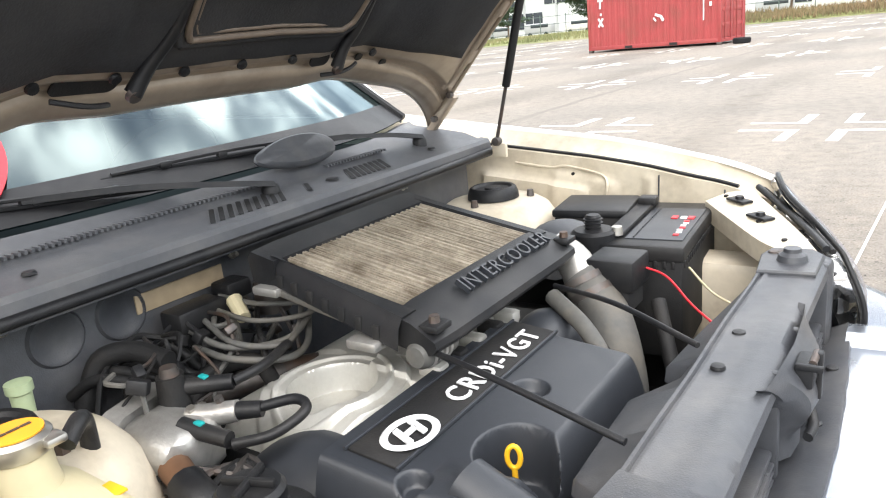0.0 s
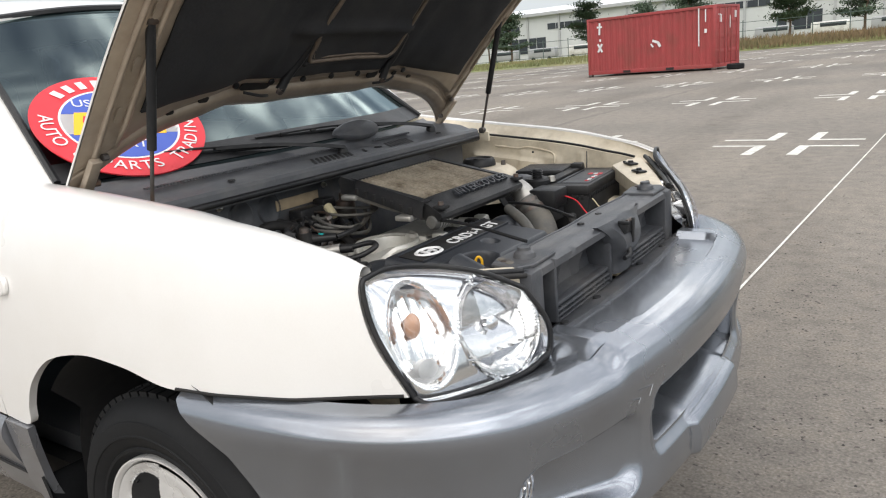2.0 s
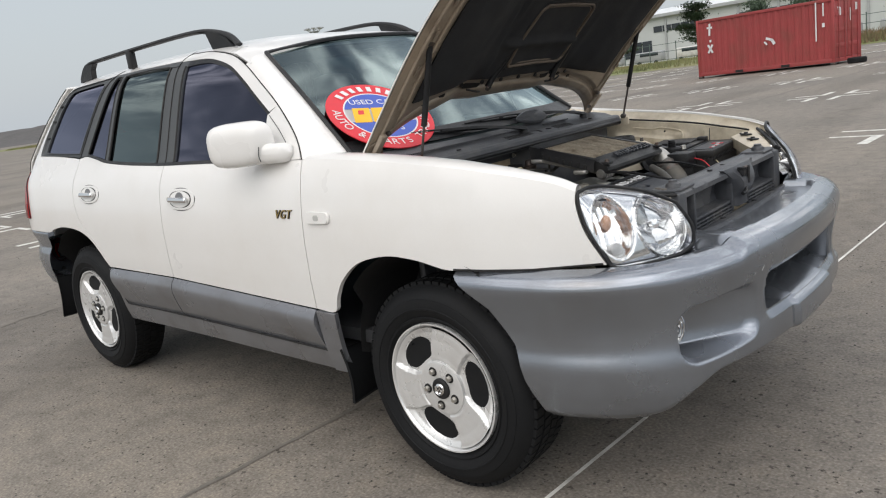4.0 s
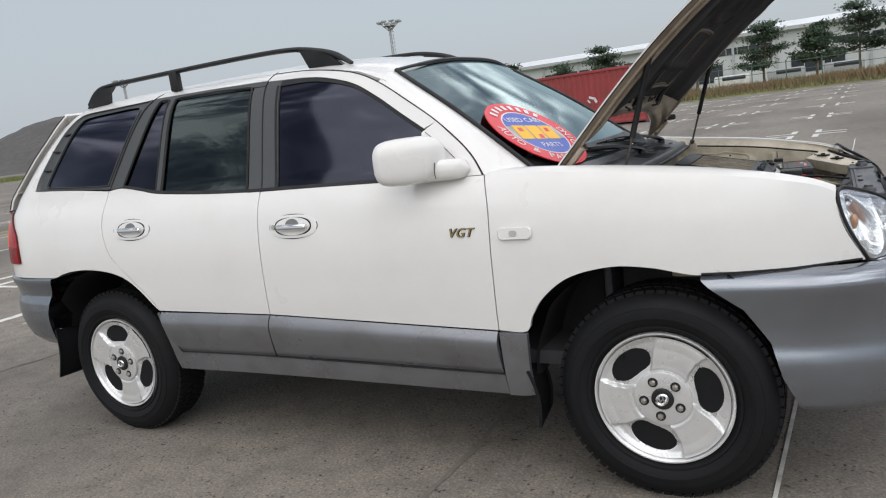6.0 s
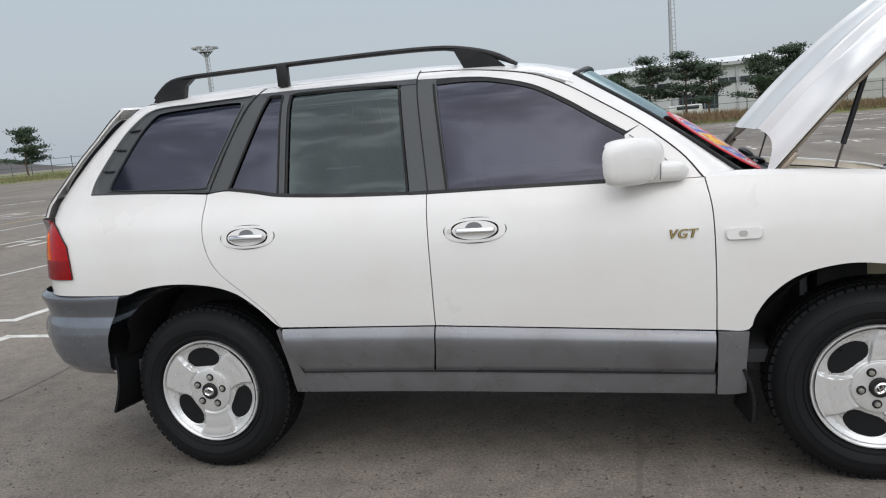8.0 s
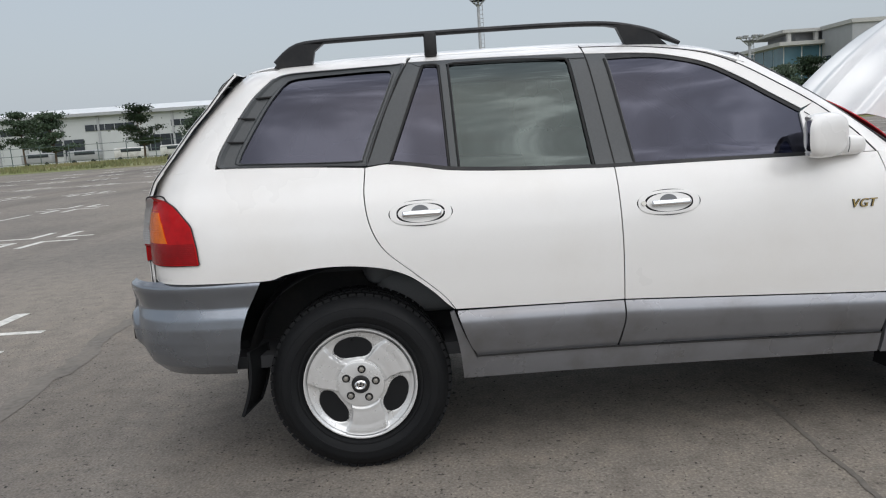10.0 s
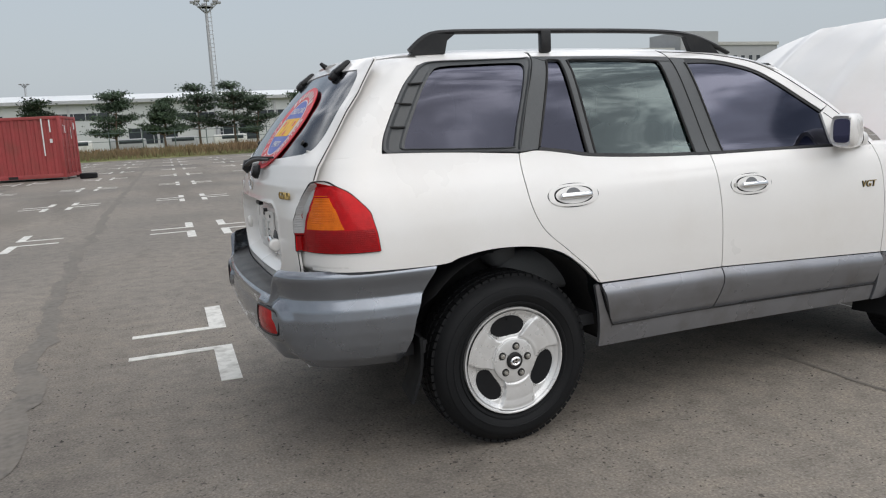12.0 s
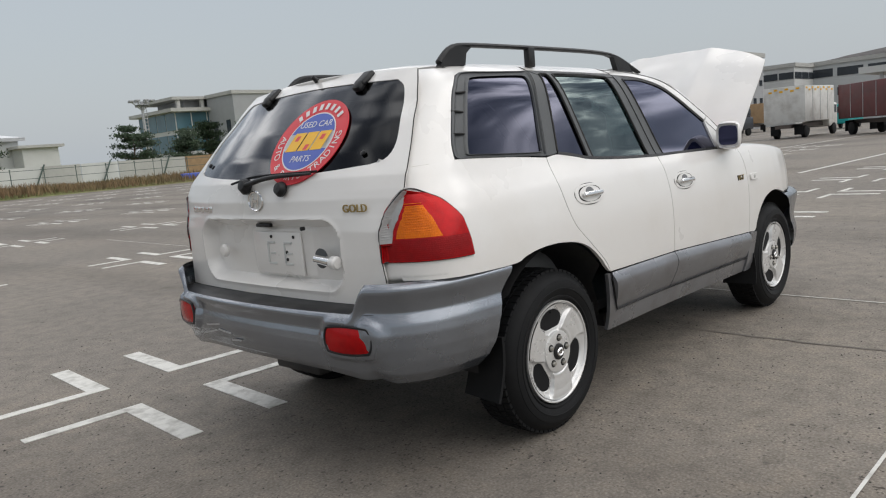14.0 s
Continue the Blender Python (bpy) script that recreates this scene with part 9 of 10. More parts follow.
for k in range(78):
    y = -0.153 + k * 0.0044
    box(fins, 0, 0, 0, 0.215, 0.0017, 0.010, 0, Matrix.Translation((1.427, y, IC(1.427) - 0.007 + 0.0015 * math.sin(k * 1.9))) @ pose(0, 0, 0, 0, 11.6, 0.5 * math.sin(k * 2.3)))
fo = part("fin_pack", fins, CORE, ic, "fine bent metal fins", 0)
fo["kind"] = "stuff"
part("end_tank", lathe(bmesh.new(), [(0.001, 0.012), (0.014, 0.011), (0.019, 0.004), (0.021, -0.01), (0.021, -0.06)], (1.572, Y0 + 0.016, 0.944), (0, -1, 0), 24), HOSE, ic, "cast metal end tank")
for k in range(4):
    part("tank_rib", lathe(bmesh.new(), [(0.020, -0.003), (0.023, 0), (0.020, 0.003)], (1.572, Y0 + 0.024 + 0.012 * k, 0.944), (0, 1, 0), 24), CASTALLOY, ic)
part("under_tray", boxbm(0, 0, 0, 0.285, 0.385, 0.012, 0.004, Matrix.Translation((1.44, 0.012, IC(1.43) - 0.050)) @ pose(0, 0, 0, 0, 11.6, 0)), HOSE, ic, "dusty metal underside")
for x, y in ((1.588, -0.172), (1.585, 0.225)):
    b = part("shroud_tab", boxbm(x, y, IC(x) - 0.008, 0.03, 0.035, 0.010, 0.003), BLACK, ic)
    part("tab_screw", cyl(bmesh.new(), (x, y, IC(x) - 0.006), (x, y, IC(x) + 0.006), 0.008, 0.007, 8), STEEL, b)
for x, y in ((1.50, -0.205), (1.30, -0.175)):
    part("mount_bracket", boxbm(x, y, IC(x) - 0.050, 0.05, 0.03, 0.014, 0.004), CASTALLOY, ic)
for k in range(7):
    part("side_slot", boxbm(1.325 + 0.032 * k, Y0 + 0.028 - 0.0045 * k, IC(1.325 + 0.032 * k) - 0.030, 0.012, 0.006, 0.020, 0.002), ENGINEBLACK, ic)
tm = Matrix.Translation((1.570, 0.060, IC(1.57) - 0.0010)) @ Matrix(((0, -0.86, 0.51, 0), (1, 0, 0, 0), (0, 0.51, 0.86, 0), (0, 0, 0, 1)))
letters("INTERCOOLER", 0.036, tm @ pose(0, 0.004, 0.001), COVER, ic, "raised_lettering", 0.008, 1.12, label="raised black letters")

# black engine cover with its badge strip
cov = new("engine_cover")
cov.parent, cov["label"] = car, "black engine cover with white lettering"
CZ = lambda x: 0.898 - 0.10 * (x - 1.56)
rows = []
for y in np.linspace(-0.385, 0.062, 190):
    row = []
    for x in np.linspace(1.555, 1.785, 120):
        z = CZ(x)
        dy = min(y + 0.385, 0.062 - y)
        z -= 0.05 * max(0, 1 - dy / 0.022) ** 2
        z -= 0.07 * max(0, (x - 1.757) / 0.028) ** 2
        # oil dipstick well, round plug and duct hump
        r = math.hypot((x - 1.735) / 0.040, (y + 0.245) / 0.048)
        q = max(0, min(1, (1.16 - r) * 4.2))
        z -= 0.075 * q * q * (3 - 2 * q)
        r2 = math.hypot(x - 1.688, y + 0.115)
        z -= 0.016 * max(0, min(1, (0.024 - r2) * 150))
        r3 = math.hypot(x - 1.672, y + 0.352)
        z -= 0.018 * max(0, min(1, (0.020 - r3) * 150))
        hump = math.exp(-((y + 0.335) / 0.030) ** 2) * max(0, min(1, (x - 1.68) / 0.05))
        z += 0.018 * hump
        row.append((x, y, z))
    rows.append(row)
v, fc = sheet(np.array(rows), 0.05, (0, 0, 1))
raw("cover_shell", v, fc, COVER, cov, smooth=75)
part("badge_strip", boxbm(0, 0, 0, 0.068, 0.395, 0.004, 0.0015, Matrix.Translation((1.612, -0.150, CZ(1.612) + 0.002)) @ pose(0, 0, 0, 0, 5.7, 0)), ENGINEBLACK, cov)
for dx in (-0.036, 0.036):
    part("strip_edge", boxbm(0, 0, 0, 0.004, 0.40, 0.006, 0.0015, Matrix.Translation((1.612 + dx, -0.150, CZ(1.612 + dx) + 0.003)) @ pose(0, 0, 0, 0, 5.7, 0)), COVER, cov)
cm = Matrix.Translation((1.624, -0.090, CZ(1.62) + 0.006)) @ Matrix(((0, -1, 0, 0), (1, 0, 0.1, 0), (0, 0.1, 1, 0), (0, 0, 0, 1)))
letters("CRDi-VGT", 0.046, cm, WHITEPRINT, cov, "cover_lettering", 0.002, 1.10, label="white letters on the cover")
badge_ring(Matrix.Translation((1.622, -0.288, CZ(1.62) + 0.006)), 0.036, 0.027, Matrix(((0, -1, 0, 0), (1, 0, 0, 0), (0, 0, 1, 0), (0, 0, 0, 1))), WHITEPRINT, cov)
ring_pts = [(1.728 + 0.007 * math.cos(a), -0.240 + 0.003 * math.cos(a), 0.866 + 0.014 * math.sin(a)) for a in np.linspace(0, 2 * math.pi, 18)]
tube(ring_pts, 0.0032, 8, YELLOW, "dipstick", cov, "yellow dipstick ring", n=30)
part("dipstick_stem", cyl(bmesh.new(), (1.728, -0.240, 0.79), (1.728, -0.240, 0.854), 0.0035, seg=8), YELLOW, cov)
part("air_duct", lathe(bmesh.new(), [(0.030, -0.06), (0.033, 0.0), (0.033, 0.045), (0.028, 0.046), (0.026, 0.0), (0.001, -0.02)], (1.775, -0.336, 0.862), (0.85, -0.1, -0.35), 26), COVER, cov)
part("duct_bolt", cyl(bmesh.new(), (1.793, -0.335, 0.856), (1.803, -0.336, 0.852), 0.009, seg=8), ZINC, cov)
# silver cover with the filler dish: a plate with a hard edge round the dish, then raised square fingers
rows = []
for y in np.linspace(-0.325, 0.100, 210):
    row = []
    for x in np.linspace(1.295, 1.560, 150):
        r = math.hypot(x - 1.440, (y + 0.218) * 0.92)
        z = 0.878 - 0.02 * max(0, (1.36 - x) / 0.065) ** 2
        step = lambda lo, hi, q: max(0.0, min(1.0, (q - lo) / (hi - lo)))
        z += 0.010 * step(0.104, 0.099, r) + 0.008 * step(0.082, 0.079, r) - 0.004 * step(0.075, 0.072, r) - 0.040 * step(0.060, 0.054, r)
        z += 0.009 * step(-0.165, -0.160, y) * step(1.452, 1.458, x) * (1 if (y + 0.165) % 0.066 < 0.046 else 0)
        z += 0.006 * step(-0.120, -0.112, y) * step(1.42, 1.36, x)
        z -= 0.075 * max(0, (-0.262 - y) / 0.063) ** 1.6 + 0.03 * max(0, (x - 1.54) / 0.02) ** 2
        row.append((x, y, z))
    rows.append(row)
v, fc = sheet(np.array(rows), 0.04, (0, 0, 1))
sc = raw("silver_cover", v, fc, SILVERCOVER, car, "silver painted valve cover with a round dish", 24)
for k in range(5):
    y = -0.13 + 0.052 * k
    part("cover_tooth", boxbm(1.548, y, 0.893, 0.040, 0.026, 0.022, 0.007), SILVERCOVER if k % 2 == 0 else ENGINEBLACK, sc)
part("filler_hole", lathe(bmesh.new(), [(0.001, 0.001), (0.040, 0.001), (0.044, 0.004), (0.047, 0.0)], (1.445, -0.215, 0.8475), "z", 20), ENGINEBLACK, sc)
rows = []
for y in np.linspace(-0.42, -0.29, 14):
    rows.append([(x, y, 0.872 - 0.10 * ((-0.30 - y) / 0.12) ** 2 - 0.05 * ((x - 1.5) / 0.12) ** 2) for x in np.linspace(1.38, 1.62, 20)])
v, fc = sheet(np.array(rows), 0.04, (0, 0, 1))
raw("side_cover", v, fc, COVER, car, "black side cover over the belts", 40)
# two thin stay rods
tube([(1.545, -0.165, 0.945), (1.70, -0.225, 0.952), (1.868, -0.262, 0.932)], 0.0042, 8, BLACK, "stay_rod", car, "thin black stay rod", n=12)
tube([(1.600, 0.150, 0.925), (1.73, 0.08, 0.935), (1.868, -0.004, 0.927)], 0.0042, 8, BLACK, "stay_rod", car, "thin black stay rod", n=12)

# battery, relay boxes, pipes on the left-hand side of the bay
bt = new("battery")
bt.parent, bt["label"] = car, "black car battery with a red and white label"
mb = Matrix.Translation((1.646, 0.540, 0.006)) @ pose(0, 0, 0, 0, 0, 4.5)
part("case", boxbm(0, 0, 0.805, 0.160, 0.330, 0.19, 0.006, mb), ENGINEBLACK, bt)
part("lid", boxbm(0, 0, 0.912, 0.166, 0.338, 0.030, 0.006, mb), BLACK, bt)
part("lid_ridge", boxbm(-0.055, 0.02, 0.931, 0.036, 0.28, 0.012, 0.004, mb), BLACK, bt)
for k in range(19):
    part("case_rib", boxbm(0.0815, -0.153 + 0.017 * k, 0.892, 0.004, 0.006, 0.014, 0.0015, mb), BLACK, bt)
for k in range(9):
    part("case_rib", boxbm(-0.064 + 0.016 * k, -0.1675, 0.892, 0.006, 0.004, 0.014, 0.0015, mb), BLACK, bt)
part("label", boxbm(0.020, -0.012, 0.928, 0.105, 0.235, 0.002, 0.0, mb), COVER, bt, "dark label")
for k, dx in enumerate((0.026, 0.043, 0.058)):
    part("label_red", boxbm(dx, 0.028, 0.930, 0.012, 0.020 - 0.004 * (k == 1), 0.002, 0.0, mb), (RED, WHITEPRINT, RED)[k], bt, "red and white label bar")
for k in range(7):
    part("label_bar", boxbm(0.054 + 0.002 * (k % 2), 0.002 - 0.0165 * k, 0.930, 0.010, 0.008, 0.002, 0.0, mb), WHITEPRINT if k % 3 else RED, bt, "small print bar")
for y0, ln in ((0.060, 0.075), (-0.020, 0.07), (-0.095, 0.06)):
    part("label_line", boxbm(-0.018, y0, 0.930, 0.002, ln, 0.002, 0.0, mb), BLACK, bt)
for y in (-0.12, 0.12):
    part("terminal", lathe(bmesh.new(), [(0.012, 0), (0.010, 0.016), (0.001, 0.017)], mb @ Vector((-0.05, y, 0.932)), "z", 14), ZINC, bt)
part("terminal_clamp", boxbm(-0.05, 0.12, 0.942, 0.040, 0.036, 0.018, 0.005, mb), BLACK, bt)
mr = Matrix.Translation((1.486, 0.614, 0)) @ pose(0, 0, 0, 0, 0, 8)
part("relay_box", boxbm(0, 0, 0.86, 0.155, 0.14, 0.15, 0.008, mr), ENGINEBLACK, car, "black relay box with a dusty lid")
part("relay_lid", boxbm(0, 0, 0.940, 0.163, 0.148, 0.018, 0.006, mr), BLACK, car)
fb_ = new("fuse_holder")
fb_.parent, fb_["label"] = car, "black fuse holder with a round cap"
part("holder_body", boxbm(1.655, 0.285, 0.915, 0.085, 0.085, 0.055, 0.006, None), BLACK, fb_)
part("holder_lower", boxbm(1.650, 0.285, 0.870, 0.075, 0.075, 0.045, 0.005), ENGINEBLACK, fb_)
part("round_cap", lathe(bmesh.new(), [(0.042, -0.05), (0.042, 0.0), (0.036, 0.006), (0.015, 0.007), (0.015, 0.030), (0.012, 0.034), (0.001, 0.034)], (1.565, 0.40, 0.945), "z", 24), BLACK, fb_)
for k in range(3):
    part("cap_ridge", lathe(bmesh.new(), [(0.015, -0.002), (0.0185, 0), (0.015, 0.002)], (1.565, 0.40, 0.957 + 0.007 * k), "z", 20), BLACK, fb_)
tube([(1.693, 0.31, 0.915), (1.735, 0.30, 0.905), (1.79, 0.25, 0.88), (1.84, 0.20, 0.87)], 0.0020, 8, RED, "red_wire", car, "thin red wire", n=20)
tube([(1.745, 0.40, 0.89), (1.80, 0.34, 0.87), (1.86, 0.30, 0.86)], 0.0020, 8, TANK, "pale_wire", car, n=14)
bm = bmesh.new()
bmesh.ops.create_uvsphere(bm, u_segments=24, v_segments=14, radius=1.0, matrix=Matrix.Translation((1.485, 0.43, 0.900)) @ Matrix.Diagonal((0.075, 0.085, 0.055, 1)))
part("air_cleaner_hose", bm, GREYPLASTIC, car, "rounded grey intake elbow")
tube([(1.50, 0.36, 0.90), (1.44, 0.50, 0.88), (1.42, 0.62, 0.85)], 0.045, 14, GREYPLASTIC, "intake_pipe", car, n=16)
tube([(1.545, 0.262, 0.955), (1.585, 0.262, 0.93), (1.61, 0.25, 0.895)], [0.030, 0.032, 0.034], 18, CASTALLOY, "pipe_neck", car, "bare metal pipe neck", n=10)
tube([(1.60, 0.255, 0.905), (1.65, 0.235, 0.85), (1.69, 0.19, 0.76), (1.71, 0.15, 0.62)], [0.040, 0.043, 0.045, 0.045], 20, HOSE, "boost_hose", car, "dusty brown boost hose", n=20)
for p in ((1.605, 0.253, 0.90), (1.622, 0.248, 0.882)):
    part("hose_clamp", lathe(bmesh.new(), [(0.042, -0.006), (0.0445, -0.006), (0.0445, 0.006), (0.042, 0.006)], p, (0.5, -0.15, -0.8), 24), STEEL, car)
tube([(1.60, 0.14, 0.91), (1.68, 0.09, 0.88), (1.72, 0.06, 0.83), (1.70, 0.05, 0.76)], 0.014, 10, HOSE, "coolant_hose", car, n=20)
bm = bmesh.new()
bmesh.ops.create_uvsphere(bm, u_segments=20, v_segments=12, radius=1.0, matrix=Matrix.Translation((1.60, 0.115, 0.845)) @ Matrix.Diagonal((0.055, 0.06, 0.05, 1)))
part("resonator", bm, COVER, car)
tube([(1.72, 0.30, 0.86), (1.76, 0.24, 0.78), (1.80, 0.19, 0.70), (1.84, 0.15, 0.64)], 0.013, 10, ENGINEBLACK, "wire_loom", car, n=16)

# pump, hoses and connectors on the right-hand side of the bay
pump = new("fuel_pump")
pump.parent, pump["label"] = car, "cast aluminium pump with connectors"
bm = bmesh.new()
bmesh.ops.create_icosphere(bm, subdivisions=3, radius=1.0, matrix=Matrix.Translation((1.325, -0.400, 0.868)) @ Matrix.Diagonal((0.062, 0.052, 0.045, 1)))
for vt in bm.verts:
    rel = vt.co - Vector((1.325, -0.400, 0.868))
    n3 = Vector((rel.x / 0.062, rel.y / 0.052, rel.z / 0.045))
    big = max(abs(n3.x), abs(n3.y), abs(n3.z)) + 1e-6
    vt.co = Vector((1.325, -0.400, 0.868)) + rel * (0.55 + 0.42 / big) * (1 + 0.16 * noise.noise(vt.co * 30) + 0.10 * noise.noise(vt.co * 75))
part("pump_body", bm, CASTALLOY, pump, smooth=50)
part("pump_flange", boxbm(0, 0, 0, 0.012, 0.12, 0.10, 0.02, Matrix.Translation((1.268, -0.405, 0.875)) @ pose(0, 0, 0, 0, 12, 15)), CASTALLOY, pump)
part("pump_neck", cyl(bmesh.new(), (1.335, -0.372, 0.895), (1.392, -0.340, 0.902), 0.016, 0.014, 16), CASTALLOY, pump)
part("pump_boss", cyl(bmesh.new(), (1.30, -0.365, 0.89), (1.30, -0.365, 0.945), 0.022, 0.018, 16), ENGINEBLACK, pump)
part("boss_top", cyl(bmesh.new(), (1.30, -0.365, 0.945), (1.30, -0.365, 0.957), 0.013, 0.011, 12), STEEL, pump)
part("copper_fitting", cyl(bmesh.new(), (1.372, -0.430, 0.868), (1.408, -0.440, 0.860), 0.020, 0.018, 14), mat("copper_brown", (0.22, 0.12, 0.07), 0.45, metal=0.6, vary=0.2), pump)
tube([(1.405, -0.440, 0.860), (1.44, -0.448, 0.852), (1.455, -0.44, 0.83), (1.45, -0.42, 0.79)], 0.024, 12, BLACK, "elbow", pump, n=16)
for p, q in (((1.392, -0.340, 0.902), (1.42, -0.325, 0.903)), ((1.355, -0.398, 0.902), (1.425, -0.385, 0.893)), ((1.31, -0.352, 0.925), (1.36, -0.315, 0.925))):
    c = part("connector", cyl(bmesh.new(), p, q, 0.0120, 0.0105, 12), BLACK, pump)
    mid = Vector(p).lerp(Vector(q), 0.4)
    if p[0] != 1.392:
        part("teal_clip", boxbm(mid.x, mid.y, mid.z + 0.011, 0.014, 0.009, 0.005, 0.002), TEAL, c, "teal clip")
tube([(1.415, -0.328, 0.905), (1.455, -0.30, 0.912), (1.482, -0.312, 0.908), (1.468, -0.355, 0.895), (1.43, -0.385, 0.888)], 0.0068, 12, BLACK, "fuel_hose", car, "black fuel hose bent in a loop", n=36)
tube([(1.36, -0.315, 0.925), (1.37, -0.27, 0.93), (1.34, -0.20, 0.925), (1.30, -0.16, 0.90)], 0.0068, 10, BLACK, "fuel_hose", car, n=26)
tube([(1.27, -0.33, 0.86), (1.24, -0.27, 0.89), (1.29, -0.22, 0.90), (1.36, -0.24, 0.87)], 0.012, 10, ENGINEBLACK, "heater_hose", car, n=26)
for k, (a, b, r) in enumerate((((1.175, -0.245, 0.945), (1.30, -0.10, 0.94), 0.0060), ((1.18, -0.215, 0.95), (1.31, -0.14, 0.93), 0.0060), ((1.185, -0.19, 0.955), (1.30, -0.06, 0.955), 0.0052), ((1.16, -0.16, 0.965), (1.29, -0.02, 0.955), 0.0052), ((1.20, -0.25, 0.92), (1.33, -0.15, 0.905), 0.0065))):
    a, b = Vector(a), Vector(b)
    m1 = a.lerp(b, 0.35) + Vector((0.045, -0.045, -0.018 + 0.006 * k))
    m2 = a.lerp(b, 0.7) + Vector((0.055, -0.03, -0.02 + 0.005 * k))
    tube([a, m1, m2, b, b + Vector((-0.04, 0.05, 0.02))], r * 0.8, 8, HOSE, "vacuum_hose", car, "grey-brown vacuum hose", n=34)
part("white_connector", cyl(bmesh.new(), (1.20, -0.165, 0.965), (1.235, -0.180, 0.945), 0.013, 0.011, 10), TANK, car)
part("solenoid", boxbm(1.165, -0.215, 0.955, 0.05, 0.09, 0.035, 0.006, None), BLACK, car)
part("solenoid", boxbm(1.155, -0.13, 0.968, 0.045, 0.05, 0.03, 0.006, None), BLACK, car)
part("egr_valve", lathe(bmesh.new(), [(0.03, -0.05), (0.028, 0.0), (0.018, 0.004), (0.016, 0.022), (0.010, 0.026), (0.001, 0.027)], (1.185, -0.075, 0.965), "z", 18), STEEL, car)
for k in range(5):
    y = -0.36 + 0.03 * k
    tube([(1.13, y - 0.05, 0.90), (1.17, y - 0.03, 0.925), (1.22, y, 0.915 - 0.01 * k), (1.25, y + 0.06, 0.88)], 0.008, 8, ENGINEBLACK, "wire_loom", car, n=22)
tube([(1.14, -0.40, 0.88), (1.15, -0.37, 0.94), (1.19, -0.34, 0.95), (1.25, -0.33, 0.94)], 0.015, 10, ENGINEBLACK, "wire_loom", car, n=22)
tube([(1.20, -0.30, 0.84), (1.26, -0.22, 0.86), (1.30, -0.16, 0.86), (1.33, -0.05, 0.84)], 0.02, 10, STEEL, "coolant_pipe", car, n=18)
part("clear_tube", lathe(bmesh.new(), [(0.012, -0.03), (0.013, 0.0), (0.016, 0.002), (0.016, 0.014), (0.001, 0.016)], (1.20, -0.500, 0.965), "z", 14), mat("pale_green_cap", (0.35, 0.42, 0.26), 0.5), car)
tube([(1.17, -0.52, 0.93), (1.155, -0.5, 0.90), (1.15, -0.45, 0.86)], 0.01, 8, ENGINEBLACK, "wire_loom", car, n=12)
# fine clutter behind the engine: thin wires, plugs and clips
wrng = random.Random(11)
for n in range(26):
    a = Vector((wrng.uniform(1.14, 1.24), wrng.uniform(-0.44, -0.10), wrng.uniform(0.90, 0.965)))
    d = Vector((wrng.uniform(-0.03, 0.10), wrng.uniform(-0.12, 0.12), wrng.uniform(-0.05, 0.0)))
    sag = Vector((wrng.uniform(-0.02, 0.03), wrng.uniform(-0.03, 0.03), wrng.uniform(-0.03, 0.025)))
    tube([a, a + d * 0.35 + sag, a + d * 0.7 + sag * 0.6, a + d, a + d * 1.15 - Vector((0, 0, 0.04))], wrng.uniform(0.0022, 0.0050), 6, wrng.choice((BLACK, ENGINEBLACK, HOSE, ENGINEBLACK, STEEL)), "thin_wire", car, n=20)
    if n % 2 == 0:
        part("plug", boxbm(0, 0, 0, wrng.uniform(0.018, 0.032), wrng.uniform(0.014, 0.022), wrng.uniform(0.012, 0.02), 0.003, Matrix.Translation(a + d) @ pose(0, 0, 0, wrng.uniform(-40, 40), wrng.uniform(-40, 40), wrng.uniform(0, 180))), wrng.choice((BLACK, COVER, STEEL, BLACK)), car)
for n in range(10):
    p = Vector((wrng.uniform(1.28, 1.38), wrng.uniform(-0.45, -0.34), 0.885 + wrng.uniform(-0.01, 0.025)))
    part("pump_bolt", cyl(bmesh.new(), p, p + Vector((wrng.uniform(-0.004, 0.004), wrng.uniform(-0.004, 0.004), 0.014)), 0.0065, 0.006, 6), ZINC if n % 3 else STEEL, pump)
for n in range(5):
    tube([(1.30 + 0.03 * n, -0.47 + 0.012 * n, 0.84), (1.34 + 0.03 * n, -0.445, 0.868 - 0.006 * n), (1.42, -0.40 + 0.01 * n, 0.855), (1.47, -0.37, 0.83)], 0.0045, 6, ENGINEBLACK if n % 2 else STEEL, "thin_wire", car, n=18)
# coolant tank
tk2 = new("coolant_tank")
tk2.parent, tk2["label"] = car, "yellowed plastic coolant tank with an orange cap"
g = []
for q, (x0, x1, y0, y1) in zip((0.72, 0.90, 0.925, 0.935), ((1.315, 1.60, -0.675, -0.54), (1.31, 1.605, -0.675, -0.535), (1.32, 1.595, -0.668, -0.542), (1.345, 1.57, -0.65, -0.56))):
    g.append([((x0 + x1) / 2 + a * (x1 - x0) / 0.2, (y0 + y1) / 2 + b * (y1 - y0) / 0.2, q + (0.012 if a < 0 and q > 0.9 else 0)) for a, b in rounded(0.2, 0.2, 0.035, 5)])
verts = [p for ring in g for p in ring]
m = len(g[0])
faces = [(i * m + k, i * m + (k + 1) % m, (i + 1) * m + (k + 1) % m, (i + 1) * m + k) for i in range(3) for k in range(m)] + [tuple(range(m))[::-1], tuple(range(3 * m, 4 * m))]
raw("tank_body", verts, faces, TANK, tk2, smooth=30)
part("neck", lathe(bmesh.new(), [(0.034, 0.0), (0.030, 0.02), (0.028, 0.055), (0.001, 0.055)], (1.385, -0.592, 0.935), "z", 24), TANK, tk2)
